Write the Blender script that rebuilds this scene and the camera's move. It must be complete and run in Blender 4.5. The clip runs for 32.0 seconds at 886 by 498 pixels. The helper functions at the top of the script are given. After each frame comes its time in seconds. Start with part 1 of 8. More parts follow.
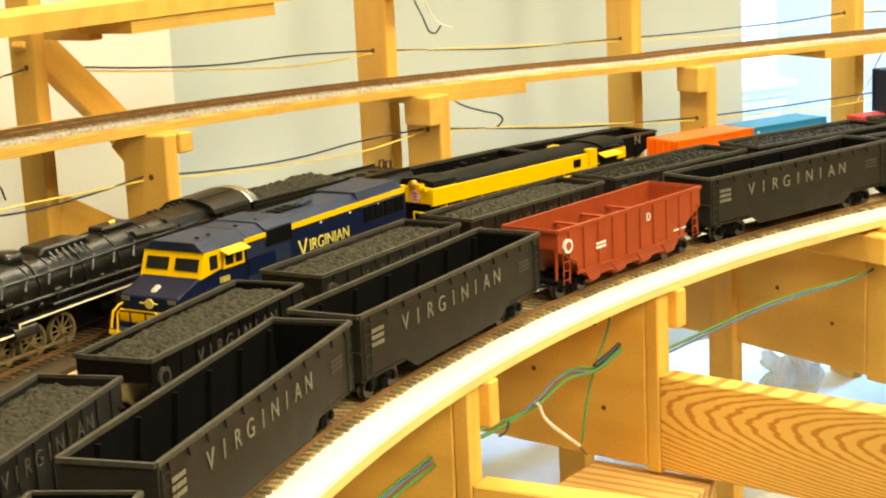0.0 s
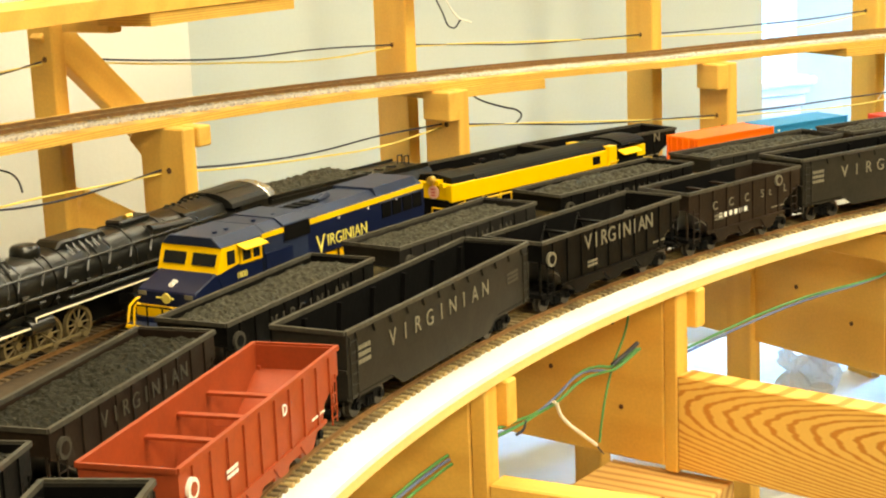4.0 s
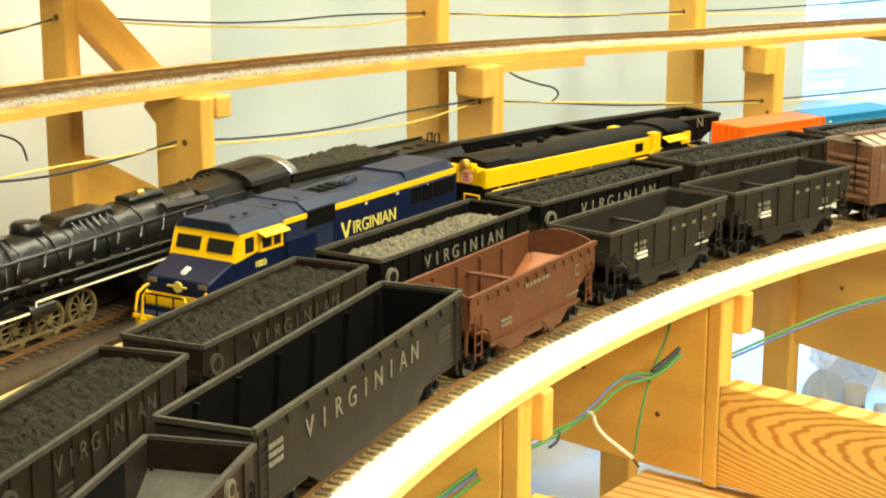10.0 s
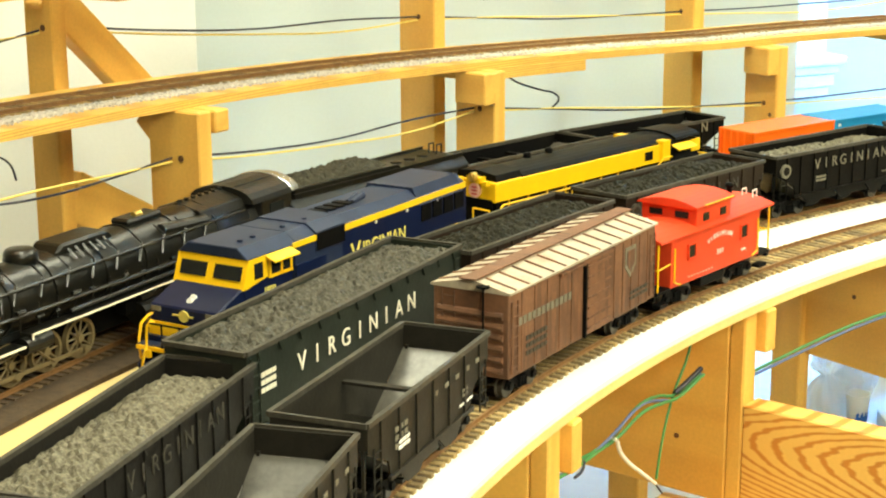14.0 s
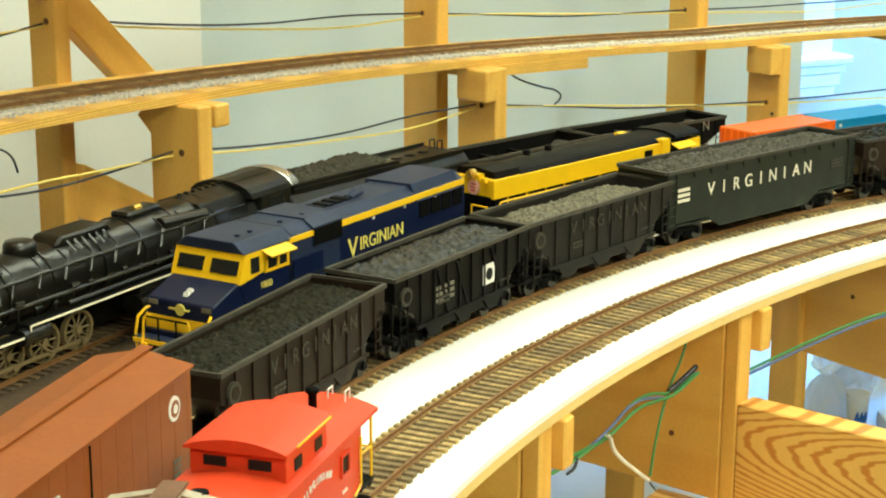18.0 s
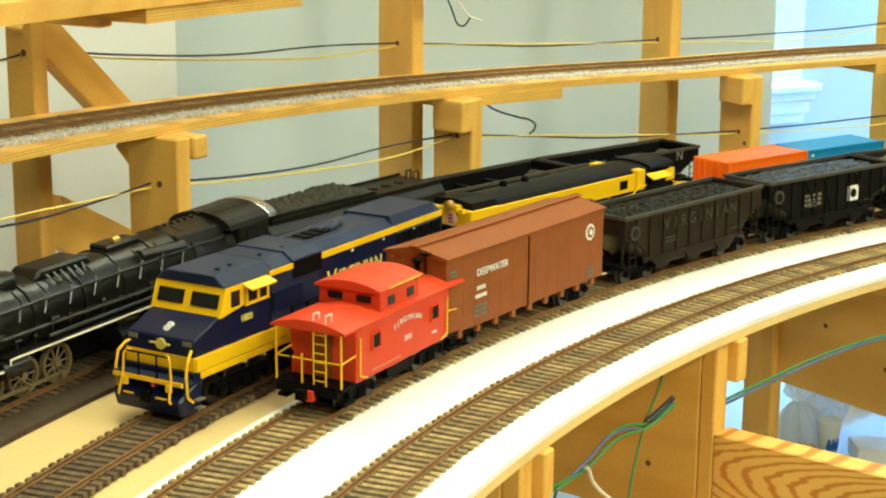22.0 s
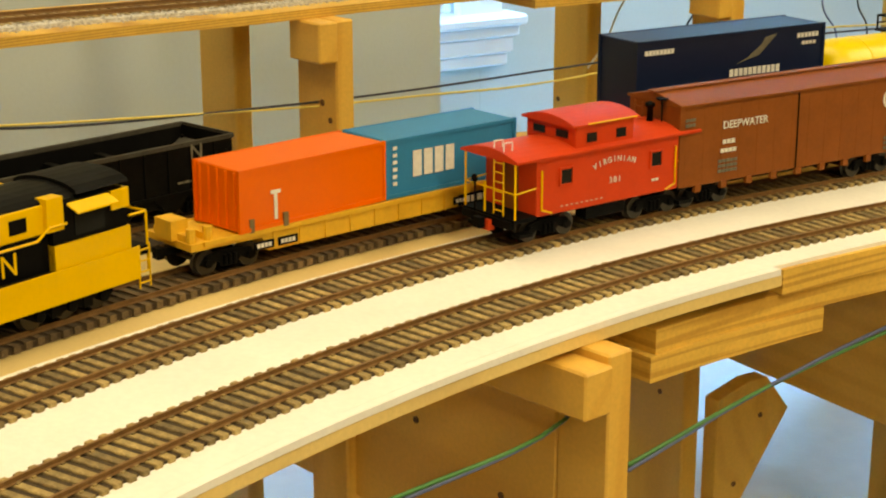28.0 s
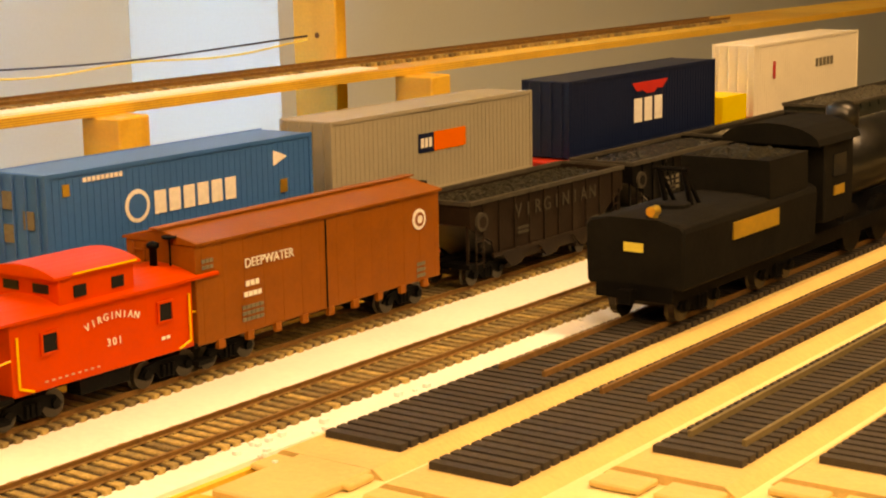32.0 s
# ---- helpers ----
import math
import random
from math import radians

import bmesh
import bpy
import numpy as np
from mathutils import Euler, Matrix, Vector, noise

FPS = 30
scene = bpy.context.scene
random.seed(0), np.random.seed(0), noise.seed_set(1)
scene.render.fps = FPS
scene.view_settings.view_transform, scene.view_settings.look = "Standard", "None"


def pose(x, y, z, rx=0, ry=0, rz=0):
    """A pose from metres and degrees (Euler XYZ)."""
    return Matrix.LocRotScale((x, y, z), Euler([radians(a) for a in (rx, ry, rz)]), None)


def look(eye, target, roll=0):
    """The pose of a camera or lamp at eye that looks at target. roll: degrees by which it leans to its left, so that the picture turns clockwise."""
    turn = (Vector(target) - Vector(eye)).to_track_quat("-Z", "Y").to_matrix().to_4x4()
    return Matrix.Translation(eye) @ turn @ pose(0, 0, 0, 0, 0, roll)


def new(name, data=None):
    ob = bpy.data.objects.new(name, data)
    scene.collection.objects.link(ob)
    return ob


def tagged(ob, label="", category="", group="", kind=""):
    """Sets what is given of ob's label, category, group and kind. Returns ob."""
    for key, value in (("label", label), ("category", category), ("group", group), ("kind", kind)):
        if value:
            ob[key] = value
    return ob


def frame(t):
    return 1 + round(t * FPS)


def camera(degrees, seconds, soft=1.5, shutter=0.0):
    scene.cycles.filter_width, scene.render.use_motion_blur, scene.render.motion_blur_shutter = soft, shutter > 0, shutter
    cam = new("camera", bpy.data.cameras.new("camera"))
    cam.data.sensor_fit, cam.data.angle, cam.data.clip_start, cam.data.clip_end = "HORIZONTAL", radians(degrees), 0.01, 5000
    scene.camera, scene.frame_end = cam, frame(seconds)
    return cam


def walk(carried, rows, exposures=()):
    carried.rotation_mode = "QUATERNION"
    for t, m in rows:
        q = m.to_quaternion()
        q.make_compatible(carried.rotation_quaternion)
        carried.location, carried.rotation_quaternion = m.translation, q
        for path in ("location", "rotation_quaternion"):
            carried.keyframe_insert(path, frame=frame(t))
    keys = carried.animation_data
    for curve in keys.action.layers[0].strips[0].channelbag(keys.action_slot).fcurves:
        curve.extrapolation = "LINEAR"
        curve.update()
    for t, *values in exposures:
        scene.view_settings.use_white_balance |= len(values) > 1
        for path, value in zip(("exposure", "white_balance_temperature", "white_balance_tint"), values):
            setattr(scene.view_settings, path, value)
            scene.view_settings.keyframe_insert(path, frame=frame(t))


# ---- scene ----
# ---- the plan: concentric curves about the origin, then straight tangents ----
RA, RB, RC, RD, RU = 1.7736, 1.8842, 1.9765, 2.1174, 2.2419
PHI = 0.4548                      # azimuth at which the curves end
NX, NY = math.cos(PHI), math.sin(PHI)
TX, TY = math.sin(PHI), -math.cos(PHI)
ZU = 0.1445                       # rail top of the upper line; the lower lines have 0


def spot(r, s):
    """Place and heading on a line of radius r, s metres along it."""
    s0 = (math.pi / 2 - PHI) * r
    if s <= s0:
        a = math.pi / 2 - s / r
        return r * math.cos(a), r * math.sin(a), a - math.pi / 2
    return r * NX + (s - s0) * TX, r * NY + (s - s0) * TY, PHI - math.pi / 2


def climb(s):
    """The upper line falls towards the straight, then runs level."""
    return 0.031 * max(0.0, 2.15 - s)


def along(r, s, z=0.0):
    x, y, h = spot(r, s)
    return pose(x, y, z, 0, 0, math.degrees(h))


def view(x, y, z, yaw, pitch, roll):
    d = Vector((math.sin(yaw) * math.cos(pitch), math.cos(yaw) * math.cos(pitch), -math.sin(pitch)))
    e = Vector((x, y, z))
    return look(e, e + d, math.degrees(roll))


PATH = [
    (0.0, -0.5659, 1.5329, 0.3893, 1.5606, 0.2103, -0.0465),
    (0.5, -0.5650, 1.5324, 0.3889, 1.5572, 0.2130, -0.0474),
    (1.0, -0.5643, 1.5314, 0.3879, 1.5589, 0.2128, -0.0488),
    (1.5, -0.5649, 1.5321, 0.3891, 1.5604, 0.2135, -0.0455),
    (2.0, -0.5625, 1.5360, 0.3903, 1.5613, 0.2169, -0.0420),
    (2.5, -0.5622, 1.5336, 0.3916, 1.5592, 0.2141, -0.0424),
    (3.0, -0.5615, 1.5339, 0.3917, 1.5590, 0.2177, -0.0421),
    (3.5, -0.5594, 1.5365, 0.3919, 1.5530, 0.2174, -0.0435),
    (5.5, -0.5511, 1.5293, 0.3867, 1.5441, 0.2035, -0.0130),
    (6.0, -0.5564, 1.5094, 0.3861, 1.5103, 0.2248, -0.0143),
    (6.5, -0.5605, 1.5116, 0.3839, 1.4892, 0.2278, -0.0120),
    (7.0, -0.5578, 1.5273, 0.3985, 1.4854, 0.2270, -0.0177),
    (7.5, -0.5371, 1.5341, 0.3931, 1.5154, 0.2336, -0.0144),
    (8.0, -0.5082, 1.5464, 0.3931, 1.5526, 0.2310, -0.0043),
    (8.5, -0.4877, 1.5691, 0.3921, 1.5712, 0.2251, 0.0003),
    (9.0, -0.4750, 1.5784, 0.3967, 1.5946, 0.2252, 0.0092),
    (9.5, -0.4584, 1.5919, 0.3927, 1.6021, 0.2349, 0.0078),
    (10.0, -0.4382, 1.5622, 0.3971, 1.5472, 0.2395, 0.0021),
    (10.5, -0.4070, 1.5534, 0.3969, 1.5333, 0.2332, -0.0032),
    (11.0, -0.3776, 1.5772, 0.3991, 1.5619, 0.2440, -0.0053),
    (11.5, -0.3686, 1.5916, 0.4013, 1.5620, 0.2482, -0.0048),
    (12.0, -0.3645, 1.6024, 0.3995, 1.5674, 0.2465, -0.0031),
    (12.5, -0.3660, 1.6067, 0.4003, 1.5711, 0.2464, -0.0027),
    (13.0, -0.3668, 1.6109, 0.3982, 1.5736, 0.2484, -0.0024),
    (13.5, -0.3676, 1.6087, 0.4042, 1.5705, 0.2471, -0.0041),
    (14.0, -0.3664, 1.6078, 0.4043, 1.5707, 0.2445, -0.0044),
    (14.5, -0.3676, 1.6046, 0.4067, 1.5689, 0.2436, -0.0037),
    (16.5, -0.3765, 1.6011, 0.4076, 1.5655, 0.2427, -0.0022),
    (17.0, -0.3732, 1.6017, 0.4082, 1.5644, 0.2432, 0.0023),
    (17.5, -0.3741, 1.5949, 0.4077, 1.5632, 0.2469, 0.0037),
    (18.0, -0.3751, 1.5958, 0.4089, 1.5640, 0.2483, 0.0047),
    (18.5, -0.3770, 1.5948, 0.4088, 1.5648, 0.2475, 0.0033),
    (19.0, -0.3763, 1.5942, 0.4102, 1.5691, 0.2492, 0.0038),
    (19.5, -0.3764, 1.5957, 0.4114, 1.5704, 0.2481, 0.0078),
    (20.0, -0.3756, 1.5970, 0.4102, 1.5718, 0.2435, 0.0070),
    (20.5, -0.3785, 1.5950, 0.4127, 1.5669, 0.2468, 0.0076),
    (21.0, -0.3778, 1.5949, 0.4154, 1.5743, 0.2456, 0.0128),
    (21.5, -0.3812, 1.5953, 0.4156, 1.5799, 0.2442, 0.0123),
    (22.0, -0.3778, 1.6060, 0.4182, 1.5842, 0.2350, 0.0091),
    (22.5, -0.3626, 1.6040, 0.4162, 1.5823, 0.2207, 0.0026),
    (23.0, -0.0590, 1.5910, 0.3500, 1.5590, 0.2400, 0.0080),
    (23.5, 0.0219, 1.5544, 0.3383, 1.5207, 0.2576, -0.0039),
    (24.0, 0.0131, 1.5650, 0.3350, 1.5354, 0.2550, 0.0058),
    (24.5, 0.0284, 1.5375, 0.3491, 1.5408, 0.2630, 0.0033),
    (25.0, 0.0320, 1.5020, 0.3540, 1.5630, 0.2580, 0.0000),
    (25.5, 0.0211, 1.4989, 0.3672, 1.6093, 0.2546, 0.0128),
    (27.5, 0.2436, 1.2866, 0.3438, 1.6450, 0.2471, 0.0022),
    (28.0, 0.3500, 1.2460, 0.3460, 1.6830, 0.2830, 0.0010),
    (28.5, 0.3551, 1.2308, 0.3557, 1.7186, 0.2702, -0.0014),
    (29.0, 0.3510, 1.2022, 0.3607, 1.7704, 0.2628, 0.0107),
    (29.5, 0.3427, 1.1689, 0.3718, 1.8402, 0.2481, 0.0060),
    (30.0, 0.3430, 1.1460, 0.3780, 1.8800, 0.2230, 0.0100),
    (30.5, 0.5570, 1.0325, 0.3505, 1.9475, 0.2296, 0.0231),
    (31.0, 0.7902, 0.8107, 0.2674, 1.9524, 0.2454, -0.0014),
    (31.5, 0.8345, 0.7666, 0.2774, 2.0127, 0.2370, -0.0060),
    (32.0, 0.8874, 0.7199, 0.2788, 2.0590, 0.1878, -0.0188),
]
EXPOSE = [(0.0, 0.10, 7900, 11), (4.0, 0.15, 7800, 11), (7.0, 0.26, 7400, 10), (13.0, 0.31, 6700, 4), (17.0, -0.15, 6500, 1), (19.0, -0.23, 6200, -3), (22.0, -0.31, 6500, -1), (23.0, -0.5, 7500, 3), (24.0, -0.26, 6400, -5), (25.0, -0.44, 6600, -4), (25.5, -0.46, 6700, -4), (28.0, -1.0, 9100, 12), (29.0, -1.03, 9600, 14), (30.0, -1.02, 10000, 15), (31.0, -0.92, 10000, 16), (32.0, -0.65, 20000, 40)]
cam = camera(29.43, 32.0, 2.1)
walk(cam, [(t, view(*v)) for t, *v in PATH], EXPOSE)

# ---- world and light ----
world = bpy.data.worlds.new("world")
scene.world = world
world.use_nodes = True
sky = world.node_tree.nodes.new("ShaderNodeTexSky")
sky.sky_type, sky.sun_disc, sky.sun_elevation, sky.sun_rotation = "NISHITA", False, radians(40), radians(200)
world.node_tree.links.new(sky.outputs[0], world.node_tree.nodes["Background"].inputs[0])
world.node_tree.nodes["Background"].inputs[1].default_value = 0.25


def area(name, m, w, h, power, colour, spread=180):
    d = bpy.data.lights.new(name, "AREA")
    d.shape, d.size, d.size_y, d.energy, d.color = "RECTANGLE", w, h, power, colour
    d.spread = radians(spread)
    ob = new(name, d)
    ob.matrix_world = m
    return ob


WARM = (1.0, 0.97, 0.76)
for k, (x, y) in enumerate(((0.2, 0.4), (1.4, -0.6), (0.78, 1.80), (-1.6, 0.6), (2.0, 1.2))):
    area("ceiling_tube_light", pose(x, y, 1.44, 0, 0, 25), 1.2, 0.25, (44, 44, 22, 95, 17)[k], WARM)
# unseen lamps added inside the bay to stand in for its blue daylight
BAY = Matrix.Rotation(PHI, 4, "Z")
area("bay_fill_lamp", BAY @ look((2.80, 0.47, 0.1), (2.80, -1.0, 0.05)), 0.24, 1.7, 52, (0.10, 0.42, 1.0), 120)
area("bay_fill_lamp", BAY @ look((2.74, -1.48, 0.95), (2.95, -0.80, 0.1)), 0.15, 0.9, 55, (0.13, 0.45, 1.0), 75)
area("bay_fill_lamp", BAY @ look((2.80, -1.48, -0.50), (2.25, 0.0, -0.42)), 0.22, 0.62, 16, (0.22, 0.52, 1.0), 130)

# ---- materials ----


def mat(name, colour, rough=0.6, metal=0.0, var=0.15, scale=40, bump=0.0, fine=300, stain=None, spec=0.5, wood=None, island=0.0):
    m = bpy.data.materials.new(name)
    m.use_nodes = True
    nt = m.node_tree
    b = nt.nodes["Principled BSDF"]
    b.inputs["Roughness"].default_value, b.inputs["Metallic"].default_value = rough, metal
    b.inputs["Specular IOR Level"].default_value = spec
    tc = nt.nodes.new("ShaderNodeTexCoord")
    n1 = nt.nodes.new("ShaderNodeTexNoise")
    n1.inputs["Scale"].default_value, n1.inputs["Detail"].default_value = scale, 4
    nt.links.new(tc.outputs["Object"], n1.inputs["Vector"])
    n2 = nt.nodes.new("ShaderNodeTexNoise")
    n2.inputs["Scale"].default_value, n2.inputs["Detail"].default_value = fine, 3
    nt.links.new(tc.outputs["Object"], n2.inputs["Vector"])
    ramp = nt.nodes.new("ShaderNodeValToRGB")
    lo, hi = [max(0, c * (1 - var)) for c in colour], [min(1, c * (1 + var)) for c in colour]
    ramp.color_ramp.elements[0].color, ramp.color_ramp.elements[1].color = (*lo, 1), (*hi, 1)
    ramp.color_ramp.elements[0].position, ramp.color_ramp.elements[1].position = 0.3, 0.7
    mix = nt.nodes.new("ShaderNodeMath")
    mix.operation = "MULTIPLY_ADD"
    nt.links.new(n2.outputs[0], mix.inputs[0])
    mix.inputs[1].default_value = 0.4
    half = nt.nodes.new("ShaderNodeMath")
    half.operation = "MULTIPLY"
    half.inputs[1].default_value = 0.6
    nt.links.new(n1.outputs[0], half.inputs[0])
    nt.links.new(half.outputs[0], mix.inputs[2])
    nt.links.new(mix.outputs[0], ramp.inputs[0])
    out = ramp.outputs[0]
    if wood:
        # grain: rings stretched along one axis of the board
        mp = nt.nodes.new("ShaderNodeMapping")
        mp.inputs["Scale"].default_value = wood[0]
        nt.links.new(tc.outputs["Object"], mp.inputs[0])
        info = nt.nodes.new("ShaderNodeObjectInfo")
        sh = nt.nodes.new("ShaderNodeVectorMath")
        sh.operation = "ADD"
        nt.links.new(mp.outputs[0], sh.inputs[0])
        sc = nt.nodes.new("ShaderNodeVectorMath")
        sc.operation = "SCALE"
        sc.inputs[0].default_value = (3, 7, 5)
        nt.links.new(info.outputs["Random"], sc.inputs["Scale"])
        nt.links.new(sc.outputs[0], sh.inputs[1])
        wv = nt.nodes.new("ShaderNodeTexWave")
        wv.wave_type = "RINGS"
        wv.inputs["Scale"].default_value, wv.inputs["Distortion"].default_value = wood[1], 5
        wv.inputs["Detail"].default_value, wv.inputs["Detail Scale"].default_value = 2, 1.2
        nt.links.new(sh.outputs[0], wv.inputs[0])
        r2 = nt.nodes.new("ShaderNodeValToRGB")
        r2.color_ramp.elements[0].color, r2.color_ramp.elements[1].color = (*wood[2], 1), (1, 1, 1, 1)
        r2.color_ramp.elements[0].position, r2.color_ramp.elements[1].position = 0.05, 0.6
        nt.links.new(wv.outputs[0], r2.inputs[0])
        mm = nt.nodes.new("ShaderNodeMix")
        mm.data_type, mm.blend_type = "RGBA", "MULTIPLY"
        mm.inputs[0].default_value = wood[3]
        nt.links.new(out, mm.inputs[6])
        nt.links.new(r2.outputs[0], mm.inputs[7])
        out = mm.outputs[2]
    if island:
        info = nt.nodes.new("ShaderNodeObjectInfo")
        geo = nt.nodes.new("ShaderNodeNewGeometry")
        ad = nt.nodes.new("ShaderNodeMath")
        ad.operation = "ADD"
        nt.links.new(info.outputs["Random"], ad.inputs[0])
        nt.links.new(geo.outputs["Random Per Island"], ad.inputs[1])
        fr = nt.nodes.new("ShaderNodeMath")
        fr.operation = "FRACT"
        nt.links.new(ad.outputs[0], fr.inputs[0])
        r3 = nt.nodes.new("ShaderNodeValToRGB")
        r3.color_ramp.elements[0].color, r3.color_ramp.elements[1].color = (1 - island, 1 - island, 1 - island * 0.9, 1), (1, 1, 1, 1)
        nt.links.new(fr.outputs[0], r3.inputs[0])
        mm = nt.nodes.new("ShaderNodeMix")
        mm.data_type, mm.blend_type = "RGBA", "MULTIPLY"
        mm.inputs[0].default_value = 1
        nt.links.new(out, mm.inputs[6])
        nt.links.new(r3.outputs[0], mm.inputs[7])
        out = mm.outputs[2]
    if stain:
        n3 = nt.nodes.new("ShaderNodeTexNoise")
        n3.inputs["Scale"].default_value, n3.inputs["Detail"].default_value = stain[1], 5
        nt.links.new(tc.outputs["Object"], n3.inputs["Vector"])
        r4 = nt.nodes.new("ShaderNodeValToRGB")
        r4.color_ramp.elements[0].position, r4.color_ramp.elements[1].position = stain[2], stain[2] + 0.2
        nt.links.new(n3.outputs[0], r4.inputs[0])
        mm = nt.nodes.new("ShaderNodeMix")
        mm.data_type = "RGBA"
        nt.links.new(r4.outputs[0], mm.inputs[0])
        nt.links.new(out, mm.inputs[6])
        mm.inputs[7].default_value = (*stain[0], 1)
        out = mm.outputs[2]
    nt.links.new(out, b.inputs["Base Color"])
    if bump:
        bp = nt.nodes.new("ShaderNodeBump")
        bp.inputs["Strength"].default_value, bp.inputs["Distance"].default_value = bump, 0.002
        nt.links.new(mix.outputs[0], bp.inputs["Height"])
        nt.links.new(bp.outputs[0], b.inputs["Normal"])
    return m


PINE = (0.75, 0.435, 0.088)
GR = (0.80, 0.62, 0.42)
pine_v = mat("pine_upright", PINE, 0.55, var=0.12, scale=9, bump=0.15, wood=((7, 7, 0.6), 2.2, GR, 0.38), stain=((0.30, 0.16, 0.06), 14, 0.78))
pine_h = mat("pine_level", PINE, 0.55, var=0.12, scale=9, bump=0.15, wood=((0.7, 8, 8), 1.6, GR, 0.32), stain=((0.30, 0.16, 0.06), 14, 0.78))
pine_grain = mat("pine_flat_sawn", (0.74, 0.48, 0.17), 0.5, var=0.08, scale=9, bump=0.1, wood=((1.3, 9, 11), 2.4, (0.62, 0.36, 0.16), 0.75))
ply_edge = mat("plywood_edge", (0.73, 0.44, 0.090), 0.6, var=0.18, scale=20, bump=0.25, wood=((0.5, 0.5, 60), 2.4, (0.5, 0.32, 0.16), 0.5))
ply_top = mat("plywood_face", (0.67, 0.49, 0.21), 0.55, var=0.08, scale=6, bump=0.1, stain=((0.45, 0.33, 0.18), 5, 0.75))
white_bed = mat("white_painted_board", (0.80, 0.785, 0.72), 0.75, var=0.06, scale=14, bump=0.5, fine=180, stain=((0.62, 0.56, 0.47), 9, 0.74))
cork = mat("tan_roadbed", (0.60, 0.42, 0.18), 0.8, var=0.12, scale=20, bump=0.5)
gravel_m = mat("grey_ballast", (0.56, 0.53, 0.47), 0.9, var=0.5, scale=260, bump=1.0, fine=700, island=0.35)
tie_m = mat("weathered_tie", (0.43, 0.30, 0.118), 0.85, var=0.35, scale=150, bump=0.6, fine=600, island=0.62)
tie_old = mat("dark_brown_tie", (0.17, 0.110, 0.050), 0.85, var=0.4, scale=150, bump=0.6, fine=600, island=0.6)
# rims coloured paler than the sides: dust, and light caught on the edges
rim_m = mat("dusty_lit_rim", (0.050, 0.044, 0.033), 0.6, var=0.4, scale=90, bump=0.2, spec=0.25)
# brown roadbed, darkened further for shade between ties and under parked engines
tie_shade = mat("shaded_brown_roadbed", (0.0500, 0.0290, 0.0110), 0.9, var=0.4, scale=120, bump=0.4, fine=500)
tie_dark = mat("dark_tie", (0.040, 0.030, 0.020), 0.7, var=0.4, scale=150, bump=0.4, fine=600, island=0.4)
rail_m = mat("rusty_rail", (0.21, 0.105, 0.035), 0.6, 0.2, var=0.25, scale=120, bump=0.3)
# pier colour, a paler tone than the grey wall
pier_m = mat("paler_pier_tone", (0.74, 0.75, 0.70), 0.8, var=0.03, scale=2, bump=0.2, fine=200)
wall_m = mat("painted_wall", (0.49, 0.535, 0.495), 0.8, var=0.04, scale=2, bump=0.2, fine=200, stain=((0.50, 0.54, 0.49), 1.4, 0.62))
# ceiling out of view, greyed so that shadows under the cars stay deep
ceil_m = mat("ceiling_paint", (0.55, 0.54, 0.50), 0.9, var=0.03)
floor_m = mat("concrete_floor", (0.42, 0.40, 0.37), 0.7, var=0.2, scale=6, bump=0.3)
trim_m = mat("white_trim", (0.80, 0.80, 0.78), 0.45, var=0.03)
black_m = mat("black_car_paint", (0.0046, 0.0042, 0.0036), 0.42, var=0.4, scale=60, bump=0.15, stain=((0.0219, 0.0175, 0.0123), 25, 0.68), spec=0.06)
weather_m = mat("weathered_black", (0.0100, 0.0086, 0.0066), 0.55, var=0.35, scale=50, bump=0.2, stain=((0.0438, 0.0312, 0.0195), 22, 0.62), spec=0.22)
brownblack_m = mat("brown_black_paint", (0.0165, 0.0098, 0.0058), 0.55, var=0.35, scale=50, bump=0.2, stain=((0.0620, 0.0360, 0.0203), 22, 0.62), spec=0.15)
green_black = mat("dark_green_black", (0.0125, 0.0165, 0.0110), 0.5, var=0.3, scale=50, bump=0.2, stain=((0.0427, 0.0471, 0.0285), 22, 0.64), spec=0.25)
grey_car = mat("weathered_grey_black", (0.0185, 0.0162, 0.0118), 0.55, var=0.3, scale=40, bump=0.2, stain=((0.042, 0.035, 0.024), 18, 0.62), spec=0.16)
red_hop = mat("oxide_red_paint", (0.29, 0.046, 0.013), 0.5, var=0.15, scale=60, bump=0.1, stain=((0.20, 0.035, 0.012), 20, 0.66), spec=0.3)
brown_hop = mat("rusty_brown_paint", (0.1050, 0.0360, 0.0130), 0.6, var=0.25, scale=50, bump=0.2, stain=((0.21, 0.08, 0.035), 16, 0.62), spec=0.3)
box_brown = mat("boxcar_brown_paint", (0.24, 0.068, 0.014), 0.5, var=0.12, scale=40, bump=0.1, stain=((0.18, 0.052, 0.018), 14, 0.7), spec=0.2)
box_old = mat("weathered_boxcar_paint", (0.15, 0.066, 0.030), 0.65, var=0.3, wood=((70, 5, 2.5), 1.5, (0.45, 0.42, 0.38), 0.7), scale=45, bump=0.2, stain=((0.06, 0.035, 0.022), 25, 0.58))
roof_old = mat("faded_roof_metal", (0.3600, 0.3000, 0.2200), 0.5, var=0.25, scale=40, bump=0.2, stain=((0.20, 0.10, 0.05), 18, 0.55))
cab_red = mat("caboose_red_paint", (0.60, 0.052, 0.016), 0.42, var=0.08, scale=50, bump=0.06, spec=0.22)
yel = mat("yellow_paint", (0.80, 0.47, 0.008), 0.38, var=0.06, scale=40)
blue_m = mat("navy_loco_paint", (0.0042, 0.0085, 0.0330), 0.33, var=0.2, scale=40, stain=((0.007, 0.0115, 0.0290), 20, 0.7), spec=0.25)
